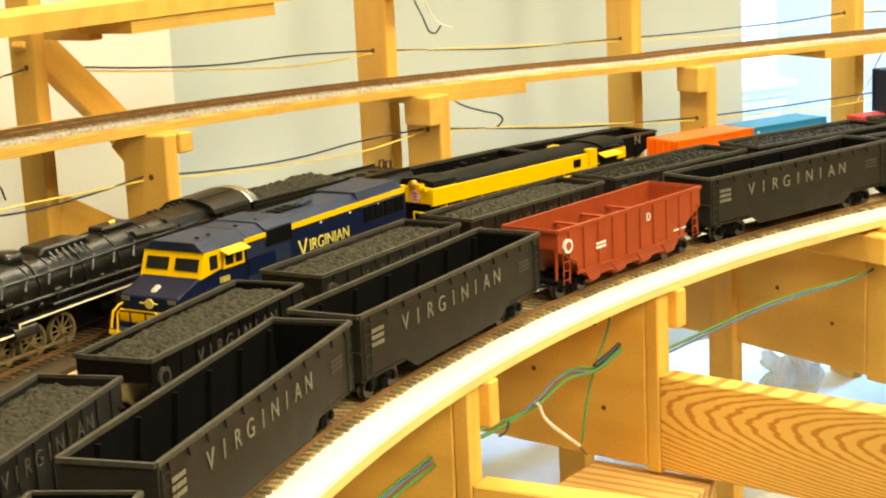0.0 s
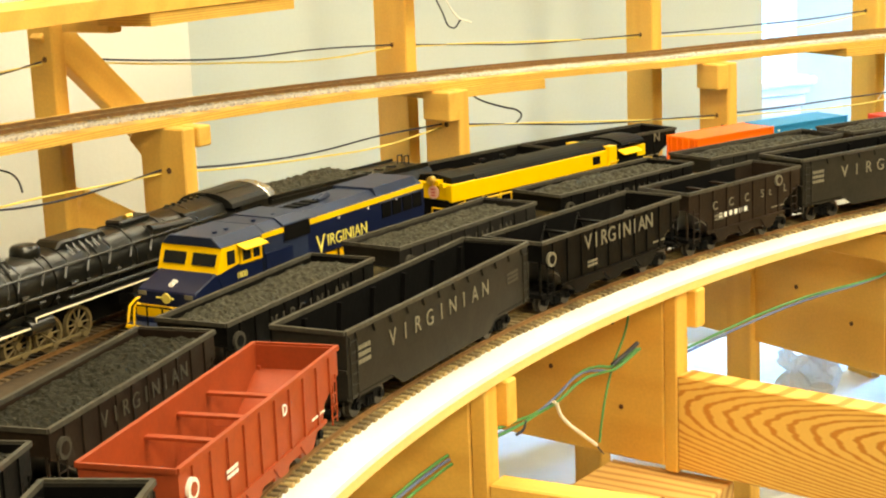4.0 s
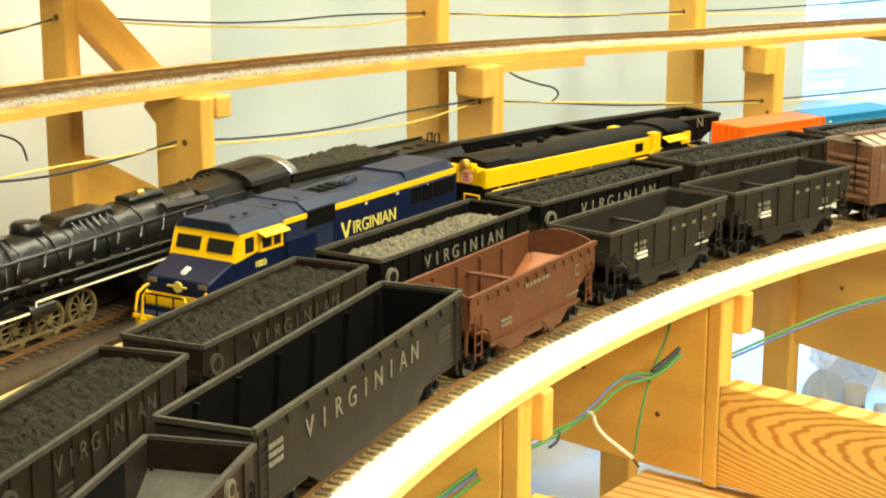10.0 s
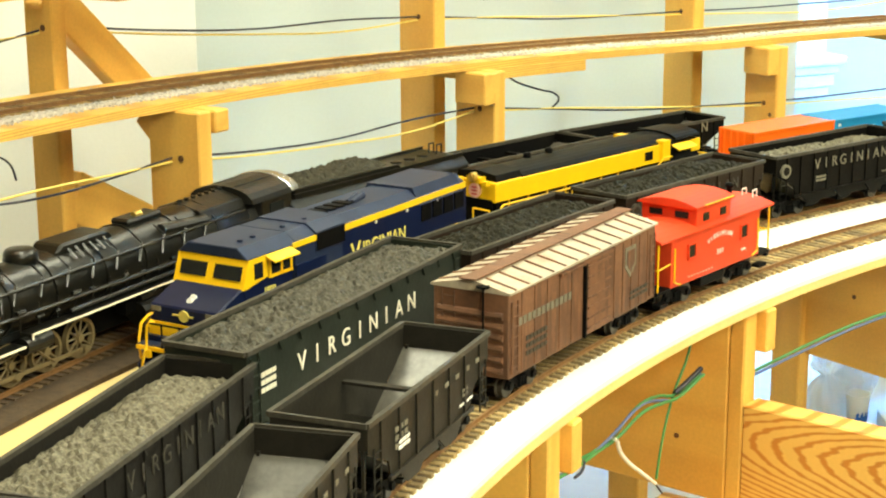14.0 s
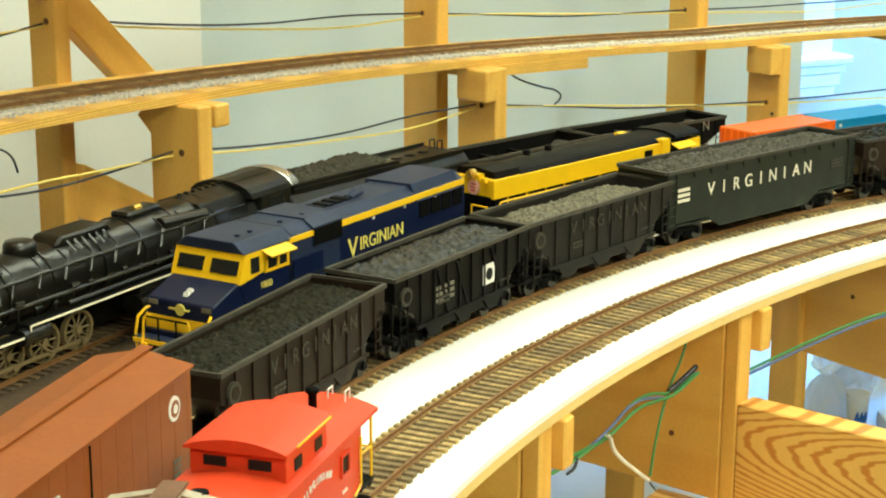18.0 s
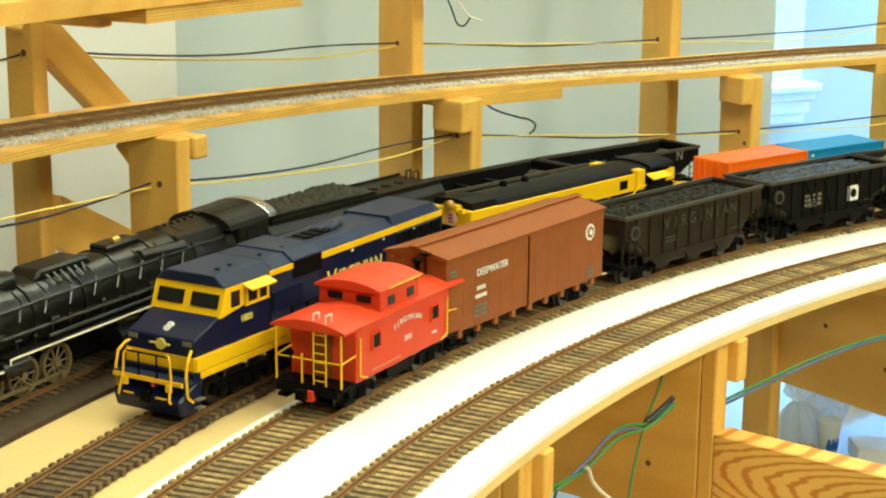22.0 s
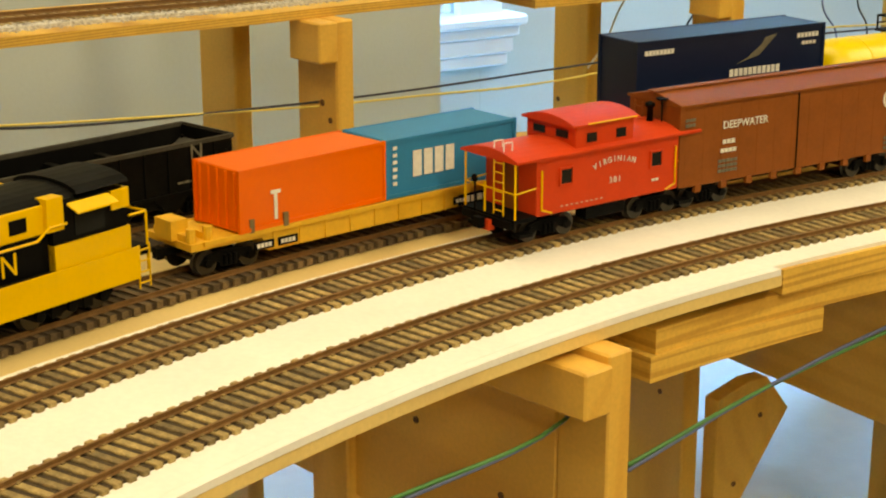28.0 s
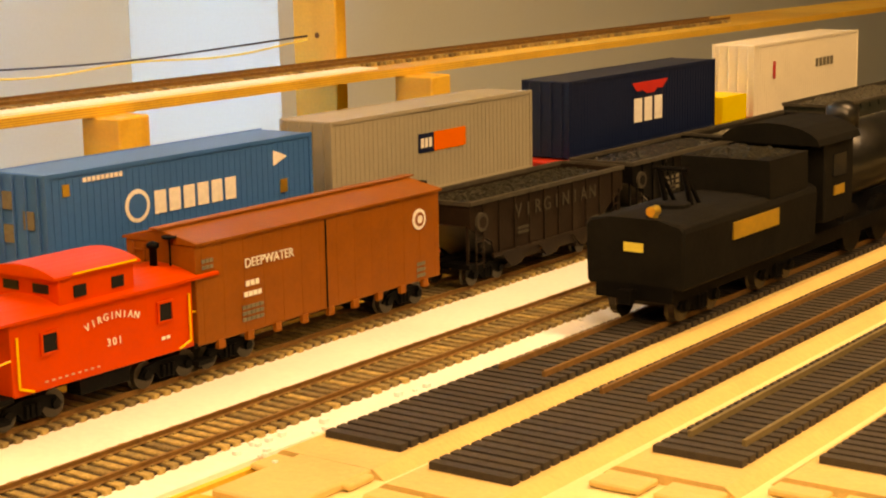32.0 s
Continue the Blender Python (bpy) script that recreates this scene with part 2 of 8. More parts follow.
# paler, greyer navy for the roof, front hood, radiator and platform
blue_roof = mat("paler_navy_paint", (0.0130, 0.0205, 0.0480), 0.45, var=0.25, scale=30, bump=0.1, stain=((0.024, 0.031, 0.055), 18, 0.6), spec=0.30)
# slope sheets: glossy, and coloured paler than the body as lamp glare
glare_m = mat("glare_hopper_floor", (0.075, 0.068, 0.056), 0.30, var=0.35, scale=60, bump=0.1, stain=((0.15, 0.14, 0.12), 30, 0.55), spec=0.6)
glare_brown = mat("glare_rusty_floor", (0.33, 0.115, 0.042), 0.36, var=0.25, scale=50, bump=0.1, stain=((0.20, 0.07, 0.03), 20, 0.62), spec=0.5)
steam_m = mat("steam_black", (0.0062, 0.0060, 0.0045), 0.30, var=0.5, scale=50, bump=0.35, stain=((0.020, 0.019, 0.014), 26, 0.60), spec=0.5)
yard_black = mat("dusty_engine_black", (0.0060, 0.0055, 0.0040), 0.75, var=0.4, scale=50, bump=0.3, stain=((0.016, 0.015, 0.011), 26, 0.62), spec=0.10)
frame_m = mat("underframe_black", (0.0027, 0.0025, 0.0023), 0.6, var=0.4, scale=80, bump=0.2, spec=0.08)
wheel_m = mat("steel_wheel", (0.055, 0.047, 0.036), 0.35, 0.7, var=0.2)
grey_band = mat("grey_band_paint", (0.10, 0.11, 0.10), 0.5, var=0.15)
tan_m = mat("tan_rod_paint", (0.22, 0.165, 0.08), 0.5, 0.3, var=0.2)
glass_m = mat("dark_window", (0.014, 0.015, 0.014), 0.12, var=0.1, spec=0.10)
white_p = mat("white_lettering", (0.72, 0.70, 0.64), 0.6, var=0.12, scale=200)
faded_w = mat("worn_white_lettering", (0.55, 0.36, 0.28), 0.7, var=0.2, scale=200)
faded_p = mat("faded_lettering", (0.1500, 0.1350, 0.0950), 0.7, var=0.25, scale=200)
ghost_p = mat("ghost_lettering", (0.036, 0.030, 0.020), 0.7, var=0.25, scale=200)
yel_p = mat("yellow_lettering", (0.66, 0.56, 0.12), 0.6, var=0.1)
orange_m = mat("orange_container", (0.8400, 0.1350, 0.0060), 0.42, var=0.05, scale=20)
teal_m = mat("teal_container", (0.0120, 0.2050, 0.4200), 0.45, var=0.08, scale=20)
navy_m = mat("navy_container", (0.0040, 0.0110, 0.0380), 0.4, var=0.1, scale=20, spec=0.3)
blue_c = mat("blue_container", (0.010, 0.12, 0.34), 0.42, var=0.08, scale=20)
grey_c = mat("grey_container", (0.30, 0.27, 0.20), 0.5, var=0.08, scale=20)
red_c = mat("red_wellcar", (0.55, 0.03, 0.016), 0.42, var=0.1, scale=30)
cream_c = mat("cream_container", (0.72, 0.66, 0.52), 0.5, var=0.06, scale=20)
ttx = mat("ochre_flatcar", (0.72, 0.40, 0.04), 0.5, var=0.12, scale=40)
tank_y = mat("yellow_tank", (0.82, 0.60, 0.015), 0.35, var=0.06, scale=20)
coal_m = mat("coal", (0.0190, 0.0178, 0.0125), 0.4, scale=300, bump=1.0, fine=900, spec=0.03, var=0.7)
coal_b = mat("dusty_coal", (0.0620, 0.0570, 0.0430), 0.6, scale=260, bump=1.0, fine=700, spec=0.15, var=0.9)
coal_t = mat("tan_coal", (0.1320, 0.1180, 0.0840), 0.75, var=0.7, scale=260, bump=1.0, fine=700, spec=0.1)
coal_s = mat("shiny_coal", (0.0130, 0.0125, 0.0105), 0.20, scale=260, bump=1.0, fine=700, spec=0.45, var=0.8)
coal_g = mat("grey_coal", (0.0420, 0.0390, 0.0280), 0.55, scale=300, bump=1.0, fine=900, spec=0.05, var=0.7)
wire_b = mat("black_wire", (0.02, 0.022, 0.035), 0.4)
wire_y = mat("yellow_wire", (0.75, 0.58, 0.14), 0.45)
wire_w = mat("white_wire", (0.75, 0.72, 0.62), 0.5)
wire_g = mat("green_wire", (0.06, 0.22, 0.06), 0.45)
wire_u = mat("blue_wire", (0.10, 0.13, 0.25), 0.45)
pane_m = bpy.data.materials.new("window_glass")
pane_m.use_nodes = True
_g = pane_m.node_tree.nodes["Principled BSDF"]
_g.inputs["Transmission Weight"].default_value, _g.inputs["Roughness"].default_value, _g.inputs["IOR"].default_value = 1.0, 0.02, 1.1
hole_m = mat("hole_shadow", (0.1300, 0.0600, 0.0200), 0.9)
bottle_m = mat("bottle_plastic", (0.72, 0.60, 0.34), 0.4, var=0.04, scale=20)
cap_b = mat("blue_cap", (0.0020, 0.0850, 0.5000), 0.35, var=0.05)
clear_m = mat("cloudy_nozzle", (0.6, 0.58, 0.5), 0.25, var=0.1)
bag_m = mat("plastic_bag", (0.86, 0.88, 0.90), 0.4, var=0.05, scale=30, bump=0.3)
tr, mx = bag_m.node_tree.nodes.new("ShaderNodeBsdfTranslucent"), bag_m.node_tree.nodes.new("ShaderNodeMixShader")
tr.inputs["Color"].default_value = (0.9, 0.92, 0.94, 1)
mx.inputs[0].default_value = 0.55
bag_m.node_tree.links.new(bag_m.node_tree.nodes["Principled BSDF"].outputs[0], mx.inputs[1])
bag_m.node_tree.links.new(tr.outputs[0], mx.inputs[2])
bag_m.node_tree.links.new(mx.outputs[0], bag_m.node_tree.nodes["Material Output"].inputs["Surface"])
bluep_m = mat("blue_print", (0.03, 0.14, 0.50), 0.5)
redp_m = mat("red_print", (0.55, 0.03, 0.03), 0.5)
card_m = mat("white_card", (0.78, 0.80, 0.82), 0.6, var=0.04)
green_box = mat("green_box", (0.03, 0.26, 0.09), 0.4)
silver_m = mat("bright_steel", (0.6, 0.58, 0.54), 0.25, 0.9)
gold_m = mat("brass", (0.75, 0.5, 0.12), 0.3, 0.8)
daylight = bpy.data.materials.new("bright_daylight")
daylight.use_nodes = True
_b = daylight.node_tree.nodes["Principled BSDF"]
_b.inputs["Base Color"].default_value = (0.3, 0.5, 0.8, 1)
_b.inputs["Emission Color"].default_value = (0.55, 0.80, 1.0, 1)
_b.inputs["Emission Strength"].default_value = 2.0

# bold arched grain of a flat sawn beam
beam_m = mat("arched_grain_pine", (0.77, 0.46, 0.11), 0.5, var=0.06, scale=9, bump=0.1)
_nt = beam_m.node_tree
_b = _nt.nodes["Principled BSDF"]
_tc, _mp, _wv, _rp, _mx = [_nt.nodes.new("ShaderNode" + k) for k in ("TexCoord", "Mapping", "TexWave", "ValToRGB", "Mix")]
_mp.inputs["Scale"].default_value, _mp.inputs["Location"].default_value = (3.2, 1.0, 26.0), (-3.9, 0.0, 3.6)
_wv.wave_type, _wv.rings_direction = "RINGS", "SPHERICAL"
_wv.inputs["Scale"].default_value, _wv.inputs["Distortion"].default_value, _wv.inputs["Detail Scale"].default_value = 4.2, 2.6, 1.2
_rp.color_ramp.elements[0].color, _rp.color_ramp.elements[1].color = (0.66, 0.36, 0.13, 1), (1, 1, 1, 1)
_rp.color_ramp.elements[0].position, _rp.color_ramp.elements[1].position = 0.10, 0.40
_mx.data_type, _mx.blend_type = "RGBA", "MULTIPLY"
_mx.inputs[0].default_value = 0.85
_nt.links.new(_tc.outputs["Object"], _mp.inputs[0])
_nt.links.new(_mp.outputs[0], _wv.inputs[0])
_nt.links.new(_wv.outputs[0], _rp.inputs[0])
_nt.links.new(_b.inputs["Base Color"].links[0].from_socket, _mx.inputs[6])
_nt.links.new(_rp.outputs[0], _mx.inputs[7])
_nt.links.new(_mx.outputs[2], _b.inputs["Base Color"])

# ---- mesh helpers ----


def box(bm, x0, x1, y0, y1, z0, z1):
    v = [bm.verts.new((x, y, z)) for z in (z0, z1) for x, y in ((x0, y0), (x1, y0), (x1, y1), (x0, y1))]
    for f in ((3, 2, 1, 0), (4, 5, 6, 7), (0, 1, 5, 4), (1, 2, 6, 5), (2, 3, 7, 6), (3, 0, 4, 7)):
        bm.faces.new([v[i] for i in f])
    return bm


def prism(bm, pts, y0, y1):
    """A profile in x and z, drawn out from y0 to y1."""
    a = [bm.verts.new((x, y0, z)) for x, z in pts]
    b = [bm.verts.new((x, y1, z)) for x, z in pts]
    n = len(pts)
    bm.faces.new(a)
    bm.faces.new(b[::-1])
    for i in range(n):
        j = (i + 1) % n
        bm.faces.new((a[j], a[i], b[i], b[j]))
    return bm


def prism_x(bm, pts, x0, x1):
    """A profile in y and z, drawn out from x0 to x1."""
    a = [bm.verts.new((x0, y, z)) for y, z in pts]
    b = [bm.verts.new((x1, y, z)) for y, z in pts]
    n = len(pts)
    bm.faces.new(a[::-1])
    bm.faces.new(b)
    for i in range(n):
        j = (i + 1) % n
        bm.faces.new((a[i], a[j], b[j], b[i]))
    return bm


def rod(bm, p, q, r, n=8, r2=None):
    p, q = Vector(p), Vector(q)
    r2 = r if r2 is None else r2
    d = (q - p).normalized()
    u = d.orthogonal().normalized()
    w = d.cross(u)
    a, b = [], []
    for i in range(n):
        k = 2 * math.pi * i / n
        o = u * math.cos(k) + w * math.sin(k)
        a.append(bm.verts.new(p + o * r))
        b.append(bm.verts.new(q + o * r2))
    bm.faces.new(a[::-1])
    bm.faces.new(b)
    for i in range(n):
        j = (i + 1) % n
        bm.faces.new((a[i], a[j], b[j], b[i]))
    return bm


def lathe(bm, prof, n=16, axis="z", at=(0, 0, 0), caps=True):
    """A turned shape from pairs of radius and height."""
    rings = []
    for r, h in prof:
        ring = []
        for i in range(n):
            k = 2 * math.pi * i / n
            c, s = r * math.cos(k), r * math.sin(k)
            p = (c, s, h) if axis == "z" else ((h, c, s) if axis == "x" else (s, h, c))
            ring.append(bm.verts.new((p[0] + at[0], p[1] + at[1], p[2] + at[2])))
        rings.append(ring)
    for a, b in zip(rings, rings[1:]):
        for i in range(n):
            j = (i + 1) % n
            bm.faces.new((a[i], a[j], b[j], b[i]))
    if caps:
        bm.faces.new(rings[0][::-1])
        bm.faces.new(rings[-1])
    return bm


def part(name, bm, material, parent=None, label="", bevel=0.0, smooth=False):
    if bevel:
        bmesh.ops.bevel(bm, geom=list(bm.edges), offset=bevel, segments=1, affect="EDGES", clamp_overlap=True)
    me = bpy.data.meshes.new(name)
    bm.to_mesh(me)
    bm.free()
    if smooth:
        for p in me.polygons:
            p.use_smooth = True
    me.materials.append(material)
    ob = new(name, me)
    if parent:
        ob.parent = parent
    if label:
        ob["label"] = label
    return ob


def again(ob, name, m, parent):
    """One more piece on the same mesh."""
    o = new(name, ob.data)
    o.parent = parent
    o.matrix_basis = m
    return o


def B():
    return bmesh.new()


def cuboid(name, x0, x1, y0, y1, z0, z1, material, parent=None, label="", bevel=0.0):
    return part(name, box(B(), x0, x1, y0, y1, z0, z1), material, parent, label, bevel)


_words = {}


def lettering(text, height, material, parent, m, name="lettering", spread=1.0, depth=0.0003):
    key = (text, height, spread, material.name)
    if key not in _words:
        c = bpy.data.curves.new("lettering", "FONT")
        c.body, c.size, c.extrude, c.align_x, c.align_y, c.space_character = text, height / 0.72, depth, "CENTER", "CENTER", spread
        o = bpy.data.objects.new("lettering", c)
        scene.collection.objects.link(o)
        me = bpy.data.meshes.new_from_object(o.evaluated_get(bpy.context.evaluated_depsgraph_get()))
        bpy.data.objects.remove(o)
        me.materials.append(material)
        _words[key] = me
    o = new(name, _words[key])
    o.parent = parent
    o.matrix_basis = m
    return o


def bars(parent, x, y, z, cols, rows_, w, h, gap, material, name="lettering"):
    """Rows of plain bars on a side that faces -y, in place of small writing."""
    bm = B()
    for r in range(rows_):
        for c in range(cols):
            box(bm, x + c * (w + gap), x + c * (w + gap) + w, y - 0.0003, y + 0.0002, z - r * h * 1.7, z - r * h * 1.7 + h)
    return part(name, bm, material, parent)


NEAR = pose(0, 0, 0, 90, 0, 0)    # writing upright on a side that faces -y


def on_side(x, y, z):
    return pose(x, y, z, 90, 0, 0)


def empty(name, label, category, group="", kind=""):
    o = new(name)
    return tagged(o, label, category, group, kind)


# ---- rolling stock ----
_truck = {}


def truck(parent, x, base=0.036, wheel=0.0088):
    """A four-wheeled truck: two side frames, bolster and wheels."""
    if "frame" not in _truck:
        bm = B()
        prism(bm, [(-0.024, 0.008), (-0.019, 0.014), (-0.008, 0.016), (0.008, 0.016), (0.019, 0.014), (0.024, 0.008), (0.018, 0.005), (0.010, 0.009), (0.006, 0.004), (-0.006, 0.004), (-0.010, 0.009), (-0.018, 0.005)], -0.0225, -0.0195)
        for dx in (-0.018, 0.018):
            rod(bm, (dx, -0.0245, 0.009), (dx, -0.0195, 0.009), 0.0032, 8)
        for dx in (-0.004, 0, 0.004):
            rod(bm, (dx, -0.0235, 0.005), (dx, -0.0235, 0.013), 0.0016, 6)
        o = part("truck_frame", bm, frame_m, parent)
        _truck["frame"] = o.data
        bpy.data.objects.remove(o)
        bm = lathe(B(), [(0.0032, -0.0205), (0.0088, -0.0205), (0.0088, -0.0165), (0.0101, -0.0155), (0.0101, -0.0148), (0.0022, -0.0145), (0.0022, 0.0145), (0.0101, 0.0148), (0.0101, 0.0155), (0.0088, 0.0165), (0.0088, 0.0205), (0.0032, 0.0205)], 14, "y")
        o = part("wheelset", bm, wheel_m, parent)
        _truck["wheel"] = o.data
        bpy.data.objects.remove(o)
    for side in (0, 180):
        o = new("truck_frame", _truck["frame"])
        o.parent = parent
        o.matrix_basis = pose(x, 0, 0, 0, 0, side)
    for dx in (-0.018, 0.018):
        o = new("wheelset", _truck["wheel"])
        o.parent = parent
        o.matrix_basis = pose(x + dx, 0, 0.0088)
    cuboid("bolster", x - 0.005, x + 0.005, -0.02, 0.02, 0.010, 0.018, frame_m, parent)


def couplers(parent, L, body=0.0):
    for s in (-1, 1):
        bm = box(B(), min(s * (L / 2 - 0.012), s * (L / 2 + 0.008)), max(s * (L / 2 - 0.012), s * (L / 2 + 0.008)), -0.0022, 0.0022, 0.014, 0.019)
        box(bm, min(s * (L / 2 + 0.006), s * (L / 2 + 0.011)), max(s * (L / 2 + 0.006), s * (L / 2 + 0.011)), -0.004, 0.004, 0.0125, 0.0205)
        part("coupler", bm, frame_m, parent)


def heap(parent, L, W, z, rise, material, seed, rough=0.0027):
    """A load of coal, heaped and lumpy."""
    nx, ny = int(L / 0.0028), int(W / 0.0028)
    vs, fs = [], []
    for i in range(nx + 1):
        for j in range(ny + 1):
            x, y = -L / 2 + L * i / nx, -W / 2 + W * j / ny
            e = min(1, 5.0 * min(i / nx, 1 - i / nx)) * min(1, 3.2 * min(j / ny, 1 - j / ny))
            h = z + rise * (e ** 0.6) * (0.8 + 0.5 * noise.noise((x * 14 + seed, y * 14, seed)))
            h += rough * (noise.noise((x * 170 + seed * 3, y * 170, 1.7)) + 0.7 * noise.noise((x * 420, y * 420, seed)))
            vs.append((x + 0.0008 * noise.noise((x * 500, y * 500, 3)), y, h))
    for i in range(nx):
        for j in range(ny):
            a = i * (ny + 1) + j
            fs.append((a, a + ny + 1, a + ny + 2, a + 1))
    me = bpy.data.meshes.new("coal_load")
    me.from_pydata(vs, [], fs)
    me.materials.append(material)
    o = new("coal_load", me)
    o.parent = parent
    return o


def ladder(parent, x, y, z0, z1, w, material, along_x=True, rungs=5, name="ladder"):
    bm = B()
    a, b = ((x - w / 2, y), (x + w / 2, y)) if along_x else ((x, y - w / 2), (x, y + w / 2))
    for p in (a, b):
        rod(bm, (*p, z0), (*p, z1), 0.0007, 5)
    for k in range(rungs):
        z = z0 + (z1 - z0) * (k + 0.5) / rungs
        rod(bm, (*a, z), (*b, z), 0.0006, 5)
    return part(name, bm, material, parent)


def hopper(label, L, H, body, name="hopper_car", ribs=9, bays=3, load=None, writing=None, wmat=None, seed=0, W=0.064, arched=False, rim=None, inside=None, emblem=None, offset_side=False, zigzag=False, low_load=0.0, group="coal train"):
    car = empty(name, label, "train car", group)
    h2, t = W / 2, 0.0014
    z0 = 0.022
    low = z0 + 0.011
    bay = (L - 0.075) / bays
    prof = [(-L / 2, H), (-L / 2, low + 0.016), (-L / 2 + 0.030, low + 0.002), (-L / 2 + 0.034, z0)]
    for k in range(bays):
        c = -(L - 0.075) / 2 + bay * (k + 0.5)
        prof += [(c - bay * 0.36, z0), (c - bay * 0.14, 0.011), (c + bay * 0.14, 0.011), (c + bay * 0.36, z0)]
    prof += [(L / 2 - 0.034, z0), (L / 2 - 0.030, low + 0.002), (L / 2, low + 0.016), (L / 2, H)]
    for s in (-1, 1):
        part("side_sheet", prism(B(), prof, min(s * h2, s * (h2 - t)), max(s * h2, s * (h2 - t))), body, car)
    # top chord round the body
    r = rim or (rim_m if body in (black_m, weather_m, brownblack_m, grey_car) else body)
    for s in (-1, 1):
        cuboid("top_chord", -L / 2 - 0.001, L / 2 + 0.001, s * h2 - 0.0016, s * h2 + 0.0016, H - 0.0015, H + 0.0018, r, car)
        if arched:
            xa = sorted((s * (L / 2), s * (L / 2 - 0.0016)))
            arch = [(-h2, z0 + 0.02)] + [(-h2 + W * i / 10, H + 0.008 * (1 - (i / 5 - 1) ** 2)) for i in range(11)] + [(h2, z0 + 0.02)]
            part("end_sheet", prism_x(B(), arch, xa[0], xa[1]), body, car)
        else:
            cuboid("end_chord", min(s * L / 2, s * (L / 2 + 0.002)), max(s * L / 2, s * (L / 2 + 0.002)), -h2, h2, H - 0.0015, H + 0.0018, r, car)
            cuboid("end_sheet", min(s * (L / 2), s * (L / 2 - t)), max(s * (L / 2), s * (L / 2 - t)), -h2 + t, h2 - t, low + 0.018, H, body, car)
        # sloping floor under the end
        part("slope_sheet", prism(B(), [(s * (L / 2 - 0.0015), low + 0.018), (s * (L / 2 - 0.062), 0.014), (s * (L / 2 - 0.062), 0.012), (s * (L / 2 - 0.0015), low + 0.0165)][::s], -h2 + t, h2 - t), (glare_brown if body is brown_hop else red_hop if body is red_hop else glare_m), car)
        for y in (-h2 + 0.004, h2 - 0.004):
            cuboid("corner_post", min(s * (L / 2 - 0.001), s * (L / 2 - 0.003)), max(s * (L / 2 - 0.001), s * (L / 2 - 0.003)), y - 0.001, y + 0.001, 0.02, low + 0.02, body, car)
        cuboid("end_sill", min(s * (L / 2 + 0.002), s * (L / 2 - 0.008)), max(s * (L / 2 + 0.002), s * (L / 2 - 0.008)), -h2, h2, 0.017, 0.021, frame_m, car)
        ladder(car, s * (L / 2 - 0.012), -h2 - 0.0008, 0.016, low + 0.018, 0.010, body, True, 4)
    cuboid("centre_sill", -L / 2 + 0.006, L / 2 - 0.006, -0.006, 0.006, 0.015, 0.021, frame_m, car)
    # inner cross ridges
    for k in range(bays - 1):
        c = -(L - 0.075) / 2 + bay * (k + 1)
        part("cross_ridge", prism(B(), [(c - 0.014, 0.014), (c + 0.014, 0.014), (c, 0.034)], -h2 + t, h2 - t), inside or body, car)
        if not load:
            bm = B()
            if zigzag:
                rod(bm, (c - 0.02, h2 - 0.003, 0.02), (c, h2 - 0.003, H - 0.004), 0.0012, 5)
                rod(bm, (c + 0.02, h2 - 0.003, 0.02), (c, h2 - 0.003, H - 0.004), 0.0012, 5)
            box(bm, c - 0.003, c + 0.003, -h2 + t, h2 - t, H - 0.012, H - 0.010)
            part("cross_brace", bm, inside or body, car)
    # ribs on the sides
    if not offset_side:
        first = None
        for k in range(ribs):
            x = -L / 2 + 0.018 + (L - 0.036) * k / (ribs - 1)
            zb = 0.024 if abs(x) < L / 2 - 0.034 else low + 0.008
            for s in (-1, 1):
                cuboid("rib", x - 0.0013, x + 0.0013, min(s * h2, s * (h2 + 0.0014)), max(s * h2, s * (h2 + 0.0014)), zb, H - 0.001, body, car)
    else:
        for k in range(ribs):
            x = -L / 2 + 0.012 + (L - 0.024) * k / (ribs - 1)
            part("gusset", prism(B(), [(x - 0.0025, H - 0.001), (x + 0.0025, H - 0.001), (x, H - 0.007)], -h2 - 0.0014, -h2), body, car)
        for k in range(4):
            x = -L / 2 + 0.05 + (L - 0.1) * k / 3
            for s in (-1, 1):
                cuboid("inner_post", x - 0.0015, x + 0.0015, min(s * (h2 - t), s * (h2 - 0.004)), max(s * (h2 - t), s * (h2 - 0.004)), 0.02, H - 0.002, body, car)
    for s in (-1, 1):
        cuboid("side_sill", -L / 2 + 0.03, L / 2 - 0.03, s * (h2 + 0.0006) - 0.001, s * (h2 + 0.0006) + 0.001, z0, z0 + 0.003, body, car)
    for k in range(bays):
        c = -(L - 0.075) / 2 + bay * (k + 0.5)
        cuboid("hopper_door", c - bay * 0.15, c + bay * 0.15, -h2 + 0.004, h2 - 0.004, 0.0085, 0.0115, body, car)
    if load:
        heap(car, L - 0.006, W - 0.005, H - 0.005 - low_load, load[1], load[0], seed, 0.0034 if low_load else 0.0027)
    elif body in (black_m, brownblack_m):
        # near-black sheets laid over the inner sides to darken the empty hopper
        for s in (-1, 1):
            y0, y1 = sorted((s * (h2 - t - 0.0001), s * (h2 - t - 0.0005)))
            cuboid("inner_dark_sheet", -L / 2 + 0.034, L / 2 - 0.034, y0, y1, z0 + 0.001, H - 0.002, frame_m, car)
    if writing:
        text, height, zt, spread = writing
        n = len(text)
        span = (L - 0.06) * spread
        for i, ch in enumerate(text):
            if ch != " ":
                x = -span / 2 + span * (i + 0.5) / n + 0.006
                lettering(ch, height, wmat or white_p, car, on_side(x, -h2 - 0.0016, zt))
